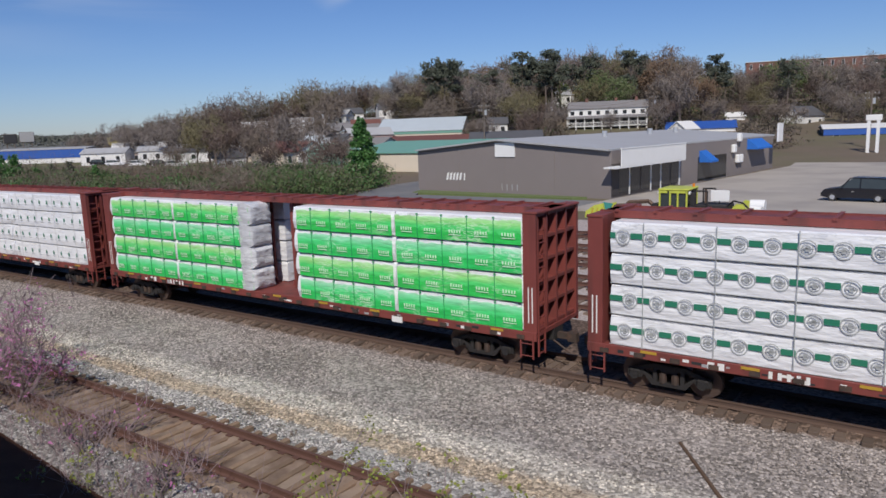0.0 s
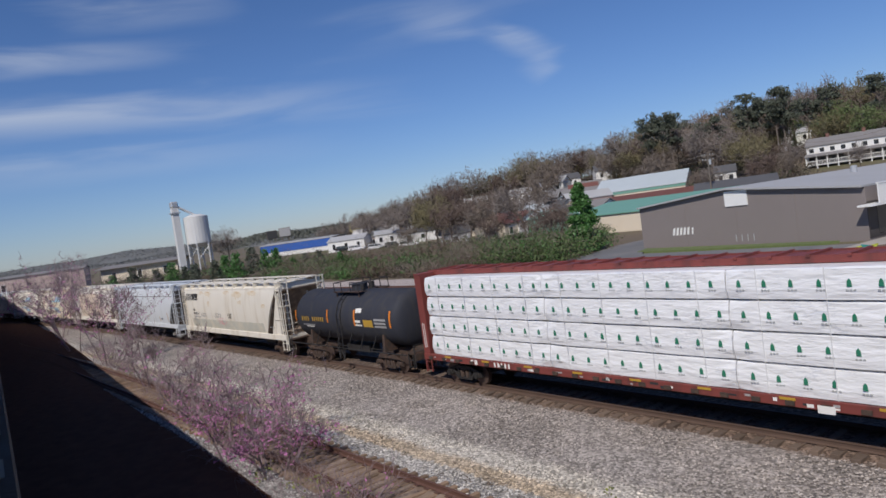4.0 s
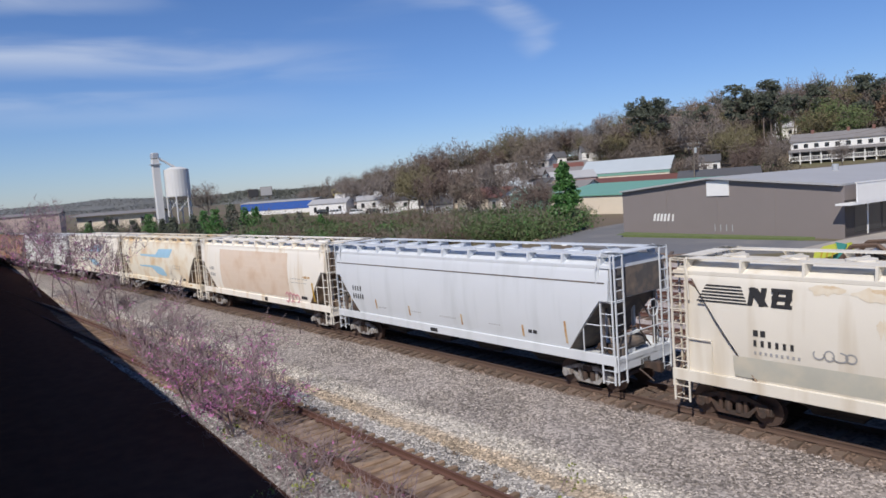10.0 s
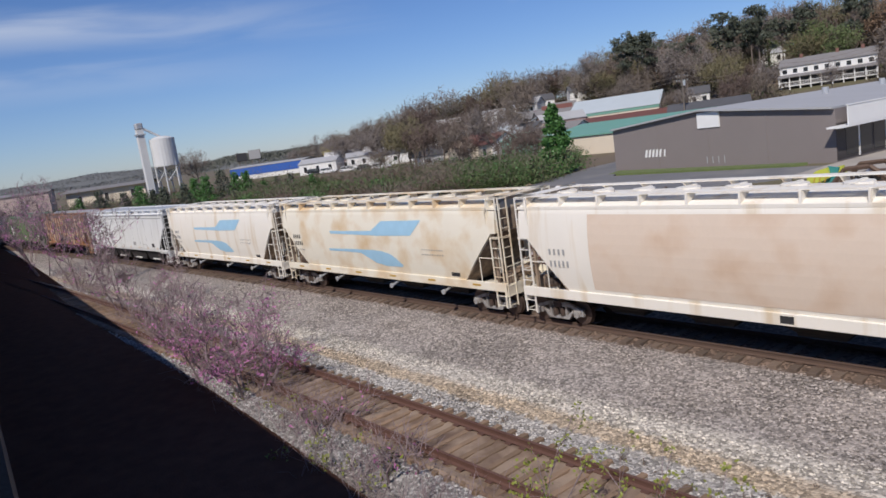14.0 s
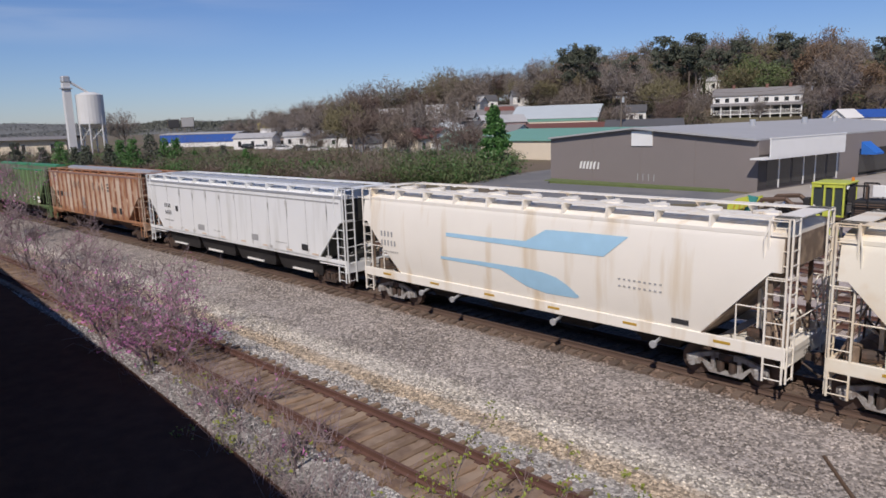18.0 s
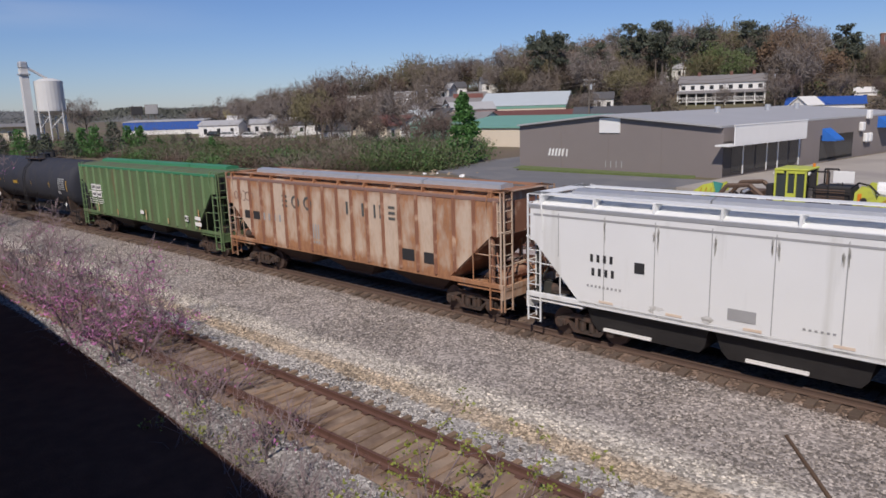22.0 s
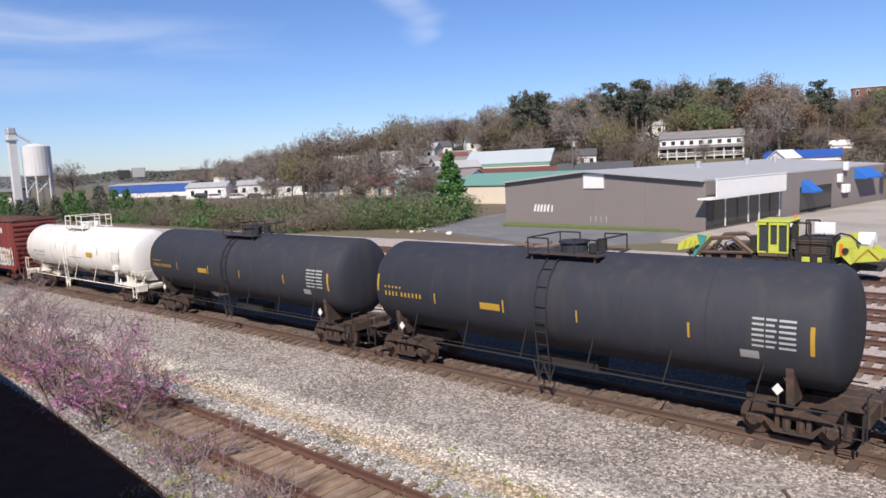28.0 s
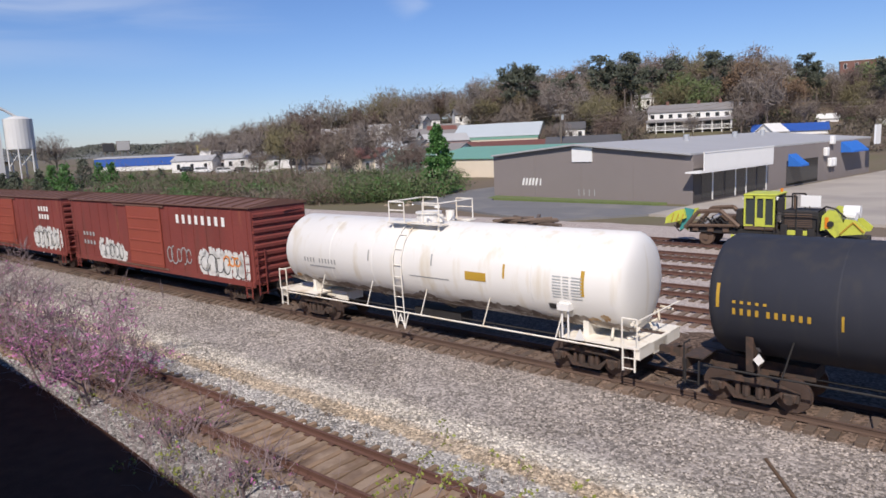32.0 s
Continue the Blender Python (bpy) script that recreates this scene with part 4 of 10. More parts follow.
def tank_car(name, label, u, half, r, cz, truck_x, paint, frame_mat, frame_half, long_walk=False, dome_x=0.0, cage=True, seams=3):
    car = start_car(name, label, "tank car", u)
    bm = loft(B(), [[(x, y, z + cz) for x, y, z in ring] for ring in tank_rings(half, r)])
    part("tank", bm, paint, car, smooth=True)
    for i in range(seams):
        x = -half * 0.6 + 1.2 * half * i / max(1, seams - 1)
        bm = B()
        n = 28
        loft(bm, [[(xx, rr * math.cos(2 * math.pi * k / n), cz + rr * math.sin(2 * math.pi * k / n)) for k in range(n)] for xx, rr in
                  ((x - 0.03, r - 0.005), (x - 0.02, r + 0.004), (x + 0.02, r + 0.004), (x + 0.03, r - 0.005))], caps=False)
        part("weld_band", bm, paint, car, smooth=True)
    top = cz + r
    RH = 0.72 if paint is TANK_WHITE else 0.45
    for s in (-1, 1):
        bm = B()
        box(bm, *sorted((s * (truck_x - 1.3), s * frame_half)), -0.42, 0.42, 0.74, 1.08)
        box(bm, *sorted((s * (frame_half - 0.12), s * frame_half)), -1.35, 1.35, 0.80, 1.12)
        part("stub_sill", bm, frame_mat if frame_mat is not BLACK_UNDER else STEEL_DARK, car)
        bm = B()
        out = 0.8 if cage else 1.0
        prism(bm, [(-1.25 * out, 1.0), (-r * 0.86 * out, cz - r * (0.62 if cage else 0.42)), (-r * 0.6, cz - r * 0.72), (r * 0.6, cz - r * 0.72), (r * 0.86 * out, cz - r * (0.62 if cage else 0.42)), (1.25 * out, 1.0)],
              s * truck_x - 0.09, s * truck_x + 0.09, "x")
        part("saddle", bm, STEEL_DARK if frame_mat is BLACK_UNDER else frame_mat, car)
        bm = B()
        rail_path(bm, [(s * (frame_half - 0.5), -1.4, 1.1), (s * (frame_half - 0.5), -1.4, 1.95), (s * (frame_half - 0.05), -1.4, 1.95),
                       (s * (frame_half - 0.05), -1.4, 1.1)] if cage else [(s * (frame_half - 0.06), -1.35, 0.5), (s * (frame_half - 0.06), -1.35, 1.5), (s * (frame_half - 0.06), -0.95, 1.5)], 0.024)
        part("end_rail", bm, frame_mat, car)
        bm = B()
        rail_path(bm, [(s * (frame_half - 0.05), -1.4, 1.9), (s * (frame_half - 0.05), 1.4, 1.9)] if cage else [(s * (frame_half - 0.06), 0.95, 1.5), (s * (frame_half - 0.06), 1.35, 1.5), (s * (frame_half - 0.06), 1.35, 0.5)], 0.024)
        part("end_rail", bm, frame_mat, car)
        part("side_step", ladder(B(), s * (frame_half - 0.3), -1.4, 0.45, 1.1, 0.36, step=0.3), frame_mat, car)
        for k in (-1, 1) if cage else ():
            part("end_platform", box(B(), *sorted((s * (truck_x - 0.6), s * frame_half)), *sorted((k * 0.7, k * 1.4)), 1.09, 1.14), frame_mat, car)
        if not cage:
            part("draft_gear_box", box(B(), *sorted((s * (truck_x + 0.2), s * (frame_half + 0.05))), -0.3, 0.3, 0.68, 1.16, bevel=0.04), STEEL_DARK, car)
            part("brake_platform", box(B(), *sorted((s * (frame_half - 0.55), s * (frame_half - 0.1))), -1.3, -0.35, 1.12, 1.16), STEEL_DARK, car)
        if not cage and seams > 3:
            part("placard_post", rod(B(), (s * (truck_x - 0.25), -1.36, 0.95), (s * (truck_x - 0.25), -1.36, 1.25), 0.03, 6), STEEL_DARK, car)
            part("diamond_placard", prism(B(), [(s * (truck_x - 0.25) + dx_, 1.38 + dz_) for dx_, dz_ in ((-0.13, 0), (0, -0.14), (0.13, 0), (0, 0.16))], -1.40, -1.37), PAINT_WHITE, car, "white diamond placard")
    # side rail along the tank's foot, with its stays
    for k in (-1, 1):
        bm = B()
        rod(bm, (-frame_half + 0.6, k * 1.42, 1.02), (frame_half - 0.6, k * 1.42, 1.02), 0.028, 6)
        n = 5 if cage else 6
        for i in range(n):
            x = -truck_x + 0.8 + (2 * truck_x - 1.6) * i / (n - 1)
            rod(bm, (x, k * 1.42, 1.02), (x + 0.22, k * r * 0.86, cz - r * 0.5), 0.024, 5)
        part("side_rail", bm, frame_mat, car)
    bm = B()
    rod(bm, (-truck_x + 1.2, -0.35, 0.80), (truck_x - 1.2, -0.35, 0.80), 0.03, 5)
    box(bm, -1.2, 1.0, -0.45, 0.2, 0.62, 1.0)
    part("brake_rigging", bm, BLACK_UNDER, car)
    # dome platform and its rails
    bm = B()
    for sy in (-1, 1):
        for k in range(3):
            box(bm, dome_x - 1.3, dome_x + 1.3, sy * (0.66 + 0.13 * k) - 0.05, sy * (0.66 + 0.13 * k) + 0.05, top - 0.04, top - 0.005)
    for sx in (-1.2, -0.6, 0.6, 1.2):
        box(bm, dome_x + sx - 0.03, dome_x + sx + 0.03, -0.95, 0.95, top - 0.075, top - 0.04)
    for sx in (-1, 1):
        for sy in (-1, 1):
            rod(bm, (dome_x + sx * 1.1, sy * 0.85, top - 0.03), (dome_x + sx * 1.1, sy * 0.85, cz + math.sqrt(max(0.01, r * r - 0.72)) - 0.05), 0.035, 5)
    part("dome_platform", bm, STEEL_DARK if paint is not TANK_WHITE else frame_mat, car, kind="stuff")
    bm = B()
    for sy in (-1, 1):
        for zz in (0.42, RH) if cage else (RH,):
            rail_path(bm, [(dome_x - 1.2, sy * 0.92, top + zz), (dome_x - 0.45, sy * 0.92, top + zz)], 0.024)
            rail_path(bm, [(dome_x + 0.45, sy * 0.92, top + zz), (dome_x + 1.2, sy * 0.92, top + zz)], 0.024)
        for sx in (-1.2, -0.45, 0.45, 1.2):
            rod(bm, (dome_x + sx, sy * 0.92, top), (dome_x + sx, sy * 0.92, top + RH), 0.024, 5)
    for sx in (-1.2, 1.2):
        rail_path(bm, [(dome_x + sx, -0.92, top + RH), (dome_x + sx, 0.92, top + RH)], 0.024)
    part("dome_railing", bm, frame_mat, car, kind="stuff")
    bm = B()
    disc(bm, (dome_x - 0.1, 0, top - 0.05), (0, 0, 1), 0.42, 0.30, 16)
    disc(bm, (dome_x - 0.1, 0, top + 0.25), (0, 0, 1), 0.48, 0.06, 16)
    part("manway", bm, paint, car)
    part("valve", disc(B(), (dome_x + 0.75, 0.2, top), (0, 0, 1), 0.16, 0.36, 10), frame_mat, car)
    part("valve", disc(B(), (dome_x + 0.75, -0.35, top), (0, 0, 1), 0.12, 0.28, 10), frame_mat, car)
    # side ladder, bent over the tank
    bm = B()
    pts = []
    for a in (1.25, 0.95, 0.6, 0.2, -0.15):
        pts.append((-(r + 0.06) * math.cos(a), cz + (r + 0.06) * math.sin(a)))
    pts += [(-(r + 0.05), cz - r * 0.35), (-1.47, 1.0), (-1.47, 0.42)]
    for sx in (-0.2, 0.2):
        rail_path(bm, [(dome_x - 0.35 + sx, y, z) for y, z in pts], 0.022)
    for (y, z), (y2, z2) in zip(pts, pts[1:]):
        d = math.hypot(y2 - y, z2 - z)
        for i in range(max(1, int(d / 0.34))):
            f = (i + 0.5) / max(1, int(d / 0.34))
            rod(bm, (dome_x - 0.55, y + (y2 - y) * f, z + (z2 - z) * f), (dome_x - 0.15, y + (y2 - y) * f, z + (z2 - z) * f), 0.018, 5)
    rail_path(bm, [(dome_x - 0.75, -1.45, 1.05), (dome_x - 0.55, -1.47, 0.45), (dome_x - 0.35, -1.47, 0.95), (dome_x - 0.15, -1.47, 0.45), (dome_x + 0.05, -1.45, 1.05)], 0.024)
    part("side_ladder", bm, frame_mat, car, kind="stuff")
    trucks(car, (-truck_x, truck_x))
    couplers(car, frame_half)
    return car


def tank_marks(car, r, cz, items):
    """Plates and bars bent to the tank's near side: (material, name, x, width, angle below the middle, height)."""
    for m, nm, x, w, a, h in items:
        bm = B()
        n = 4
        vs = []
        for i in range(n + 1):
            ang = -a + (h / r) * (i / n)
            y, z = -(r + 0.008) * math.cos(ang), cz + (r + 0.008) * math.sin(ang)
            vs.append((bm.verts.new((x, y, z)), bm.verts.new((x + w, y, z))))
        for p, q in zip(vs, vs[1:]):
            bm.faces.new((p[0], p[1], q[1], q[0]))
        part(nm, bm, m, car)


def tank_letters(car, r, cz, m, x, a, h, n, w, gap):
    bm = B()
    for k in range(n):
        vs = []
        for i in range(3):
            ang = -a + (h / r) * (i / 2)
            y, z = -(r + 0.008) * math.cos(ang), cz + (r + 0.008) * math.sin(ang)
            vs.append((bm.verts.new((x + k * (w + gap), y, z)), bm.verts.new((x + k * (w + gap) + w * 0.6, y, z))))
        for p, q in zip(vs, vs[1:]):
            bm.faces.new((p[0], p[1], q[1], q[0]))
    part("stencil", bm, m, car, kind="stuff")


# -- centre-beam flat cars and their lumber --
LOADS = []


def centerbeam(u0, u1, label):
    u, half = (u0 + u1) / 2, (u1 - u0) / 2
    car = start_car("centerbeam_flatcar", label, "flat car", u)
    bm = B()
    box(bm, -half, half, -1.42, 1.42, 1.10, 1.22)
    part("deck", bm, MAROON, car)
    for s in (-1, 1):
        bm = B()
        n = 24
        box(bm, -half, half, s * 1.42 - 0.04, s * 1.42 + 0.04, 0.98, 1.24, bevel=0.01)
        part("side_sill", bm, MAROON, car)
        bm = B()
        for i in range(n):
            x = -half + 0.5 + (2 * half - 1.0) * i / (n - 1)
            box(bm, x - 0.12, x + 0.12, s * 1.47 - 0.03, s * 1.47 + 0.03, 1.02, 1.14)
        part("strap_winch", bm, STEEL_DARK, car, kind="stuff")
    bm = B()
    prism(bm, [(-half + 2.6, 1.1), (-half + 3.6, 0.55), (half - 3.6, 0.55), (half - 2.6, 1.1)], -0.35, 0.35)
    box(bm, -half, half, -0.3, 0.3, 0.72, 1.1)
    part("center_sill", bm, BLACK_UNDER, car)
    for s in (-1, 1):
        bm = B()
        x0, x1 = sorted((s * (half - 0.42), s * half))
        box(bm, x0, x0 + 0.06, -1.42, 1.42, 1.2, 4.66) if s > 0 else box(bm, x1 - 0.06, x1, -1.42, 1.42, 1.2, 4.66)
        wall = part("bulkhead", bm, MAROON, car)
        xi, xo = (x0 + 0.06, x1) if s > 0 else (x0, x1 - 0.06)
        for y0, y1 in ((-1.42, -1.28), (1.28, 1.42)):
            part("corner_post", box(B(), xi, xo, y0, y1, 1.2, 4.66), MAROON, wall)
        for i in range(6):
            z = 1.25 + i * 0.66
            part("bulkhead_rail", box(B(), *sorted((s * (half - 0.36), s * (half - 0.06))), -1.28, 1.28, z, z + 0.09), MAROON, wall)
        for y in (-0.65, 0.0, 0.65):
            part("bulkhead_post", box(B(), *sorted((s * (half - 0.358), s * (half - 0.04))), y - 0.05, y + 0.05, 1.2, 4.66), MAROON, wall)
        for dx_ in (0.12, 0.24):
            part("paint_stripe", box(B(), *sorted((s * (half - dx_), s * (half - dx_ - 0.035))), -1.424, -1.42, 1.5, 2.55), PAINT_WHITE, wall)
        part("bulkhead_cap", box(B(), *sorted((s * (half - 0.42), s * (half + 0.04))), -1.44, 1.44, 4.64, 4.72, bevel=0.02), MAROON, wall)
    bm = B()
    box(bm, -half, half, -0.55, 0.55, 4.62, 4.72)
    box(bm, -half, half, -0.62, -0.54, 4.56, 4.76)
    box(bm, -half, half, 0.54, 0.62, 4.56, 4.76)
    for i in range(22):
        x = -half + 0.5 + (2 * half - 1.0) * i / 21
        box(bm, x - 0.05, x + 0.05, -0.66, 0.66, 4.72, 4.79)
    part("top_chord", bm, MAROON, car)
    for i in range(13):
        x = -half + 0.8 + (2 * half - 1.6) * i / 12
        bm = B()
        for s in (-1, 1):
            box(bm, x - 0.08, x + 0.08, s * 0.22 - 0.05, s * 0.22 + 0.05, 1.2, 4.62)
        part("center_post", bm, MAROON, car)
        part("post_web", box(B(), x - 0.16, x + 0.16, -0.02, 0.02, 1.2, 4.62), MAROON, car)
        part("post_foot", prism(B(), [(x - 0.45, 1.22), (x + 0.45, 1.22), (x + 0.14, 1.9), (x - 0.14, 1.9)], -0.04, 0.04), MAROON, car)
    for s in (-1, 1):
        bm = B()
        ladder(bm, s * (half - 0.3), -1.46, 0.45, 1.2, 0.4)
        ladder(bm, s * half, -1.1, 0.5, 4.5, 0.4, "y")
        part("side_ladder", bm, MAROON, car)
    bm = B()
    for i in range(9):
        x = -half + 1.5 + (2 * half - 3) * i / 8
        box(bm, x, x + 0.42, -1.475, -1.465, 1.15, 1.22)
    part("reflector", bm, YELLOW, car, kind="stuff")
    bm = B()
    box(bm, half * 0.52, half * 0.52 + 0.42, -1.505, -1.48, 0.92, 1.12)
    bars(bm, -half + 3.2, 1.02, -1.47, 2, 0.16, 0.18, 0.08)
    bars(bm, -half + 4.6, 1.02, -1.47, 5, 0.14, 0.18, 0.06)
    part("stencil", bm, PAINT_WHITE, car, kind="stuff")
    rnd = random.Random(int(half * 100))
    for m, n in ((PAINT_WHITE, 9), (GALV, 8), (PAINT_BLACK, 14)):
        bm = B()
        for _ in range(n):
            x = rnd.uniform(-half + 0.6, half - 0.9)
            w = rnd.uniform(0.08, 0.3)
            z = rnd.uniform(1.0, 1.12)
            box(bm, x, x + w, -1.466, -1.458, z, z + rnd.uniform(0.04, 0.1))
        part("side_mark", bm, m, car, kind="stuff")
    tx = half - 2.1
    trucks(car, (-tx, tx), "black")
    couplers(car, half)
    return car, u, half


def bundle_mesh(L, h, d, seed, kind, end_grey=False):
    """A wrapped lumber pack, its near face at y = 0, its foot at z = 0, running from x = 0."""
    rnd = random.Random(seed)
    bm = B()
    nx = max(6, int(L / 0.6))
    rings = []
    for i in range(nx + 1):
        x = L * i / nx
        o = rnd.uniform(-0.012, 0.012)
        e = 0.05 if i in (0, nx) else 0.0
        rings.append([(x, o + e, 0.02), (x, o - 0.015, h * 0.33), (x, o + 0.01, h * 0.66), (x, 0.02 + o + e, h - 0.05 - e * 0.4),
                      (x, 0.10, h - 0.015 - e * 0.3 + rnd.uniform(-0.008, 0.004)), (x, d - 0.1, h - 0.02), (x, d, h - 0.08), (x, d, 0.02)])
    loft(bm, rings)
    return bm


def lumber(u_car, x, z, L, h, side, seed, kind, grey_end=False):
    labels = {"green": "lumber pack wrapped in white and bright green printed plastic",
              "ring": "lumber pack in white plastic with green band and round marks",
              "tree": "lumber pack wrapped in white plastic with small green marks"}
    b = thing("lumber_bundle", labels[kind], "lumber bundle", "wrapped lumber packs on the flat cars")
    flip = side > 0
    LOADS.append((b, u_car, x if not flip else x + L, z, flip))
    rnd = random.Random(seed)
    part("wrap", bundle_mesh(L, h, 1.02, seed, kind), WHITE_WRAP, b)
    if flip:
        return b
    y = -0.03
    if kind == "green":
        bm = B()
        n = max(8, int(L / 0.12))
        lead = 0.2 if seed % 9 % 3 == 1 else 0.03
        tops = [h * (0.86 + rnd.uniform(-0.03, 0.03)) for _ in range(n + 1)]
        rows = []
        for i in range(n + 1):
            xx = lead + (L - lead - (0.09 if lead > 0.1 else 0.02)) * i / n
            rows.append([bm.verts.new((xx, y - 0.004 + 0.022 * noise.noise((xx * 2.3 + seed, g * 3.0, seed * 1.7)), 0.015 + (tops[i] - 0.015) * g)) for g in (0, 0.25, 0.5, 0.75, 1)])
        for a, b_ in zip(rows, rows[1:]):
            for g in range(4):
                bm.faces.new((a[g], b_[g], b_[g + 1], a[g + 1]))
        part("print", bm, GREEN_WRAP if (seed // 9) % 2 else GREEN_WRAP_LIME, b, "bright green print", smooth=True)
        bm = B()
        k = max(2, round(L / 0.95))
        for i in range(k):
            bars(bm, L * (i + 0.30) / k, h * 0.30, y - 0.034, 5, 0.075, 0.10, 0.02, 0.004)
            bars(bm, L * (i + 0.30) / k, h * 0.22, y - 0.034, 1, 0.45, 0.025, 0.02, 0.004)
        part("mark", bm, PALE_GREEN, b, kind="stuff")
        bm = B()
        for i in range(1, k):
            box(bm, L * i / k - 0.007, L * i / k + 0.007, y - 0.034, y - 0.012, 0.01, h - 0.03)
            box(bm, L * i / k - 0.025, L * i / k + 0.02, y - 0.045, y + 0.02, h - 0.075, h - 0.035)
        part("strap", bm, STRAP_GREEN, b, kind="stuff")
    elif kind == "ring":
        k = max(3, round(L / 0.70))
        off = rnd.uniform(0.0, 0.35)
        cs = [L * (i + 0.3) / k + off for i in range(k)]
        bm = B()
        edge = 0.0
        for c in cs + [L + 0.3]:
            if c - 0.22 > edge + 0.03:
                box(bm, edge, min(L, c - 0.20), y - 0.004, y, h * 0.48, h * 0.66)
            edge = min(L, c + 0.20)
        part("print", bm, BAND_GREEN, b, "dark green band", kind="stuff")
        bm = B()
        for c in cs:
            if c + 0.22 < L:
                ringband(bm, (c, h * 0.52), 0.205, 0.028, y - 0.006, 14)
                ringband(bm, (c, h * 0.52), 0.13, 0.022, y - 0.006, 12)
                box(bm, c - 0.10, c + 0.09, y - 0.008, y - 0.004, h * 0.50, h * 0.545)
                box(bm, c - 0.04, c + 0.05, y - 0.008, y - 0.004, h * 0.44, h * 0.60)
        box(bm, 0, L, y - 0.006, y, 0.03, 0.045)
        part("mark", bm, GREY_PRINT, b, "round grey print", kind="stuff")
    else:
        k = max(3, round(L / 0.72))
        bm = B()
        off = rnd.uniform(0, 0.2)
        for i in range(k):
            c = L * (i + 0.4) / k + off
            if c < L - 0.1:
                prism(bm, [(c - 0.06, h * 0.42), (c + 0.06, h * 0.42), (c + 0.05, h * 0.58), (c, h * 0.66), (c - 0.05, h * 0.58)], y - 0.006, y)
        part("mark", bm, BAND_GREEN, b, kind="stuff")
        bm = B()
        for i in range(k):
            bars(bm, L * (i + 0.28) / k + off, h * 0.30, y - 0.002, 3, 0.06, 0.035, 0.025, 0.004)
        part("small_print", bm, GREY_PRINT, b, kind="stuff")
    if grey_end:
        bm = B()
        rings = []
        n = 36
        for xx, inset in ((L - 0.62, 0.0), (L - 0.5, -0.02), (L - 0.35, -0.035), (L - 0.2, -0.03), (L - 0.05, 0.0), (L + 0.05, 0.05), (L + 0.10, 0.14), (L + 0.08, 0.3)):
            ring = []
            for i in range(n):
                f = 4 * i / n
                e, g = int(f), f - int(f)
                yy, zz = ((g, 0), (1, g), (1 - g, 1), (0, 1 - g))[e]
                y_ = -0.045 + 1.07 * yy + inset * (1 - 2 * yy)
                z_ = 0.01 + (h - 0.02) * zz + inset * (1 - 2 * zz)
                d = 0.035 * noise.noise((xx * 9 + seed, y_ * 5, z_ * 6))
                ring.append((xx + d, y_ + d * 0.8, max(0.0, z_ + 0.6 * d)))
            rings.append(ring)
        loft(bm, rings)
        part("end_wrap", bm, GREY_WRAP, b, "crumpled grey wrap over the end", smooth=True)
    if kind == "green":
        return b
    bm = B()
    for i in range(max(2, int(L / 1.6))):
        c = L * (i + 0.5) / max(2, int(L / 1.6))
        box(bm, c - 0.012, c + 0.012, y - 0.012, y - 0.004, 0.0, h)
    part("tie_strap", bm, PALE_STRAP if kind == "tree" else GREY_PRINT, b, kind="stuff")
    return b


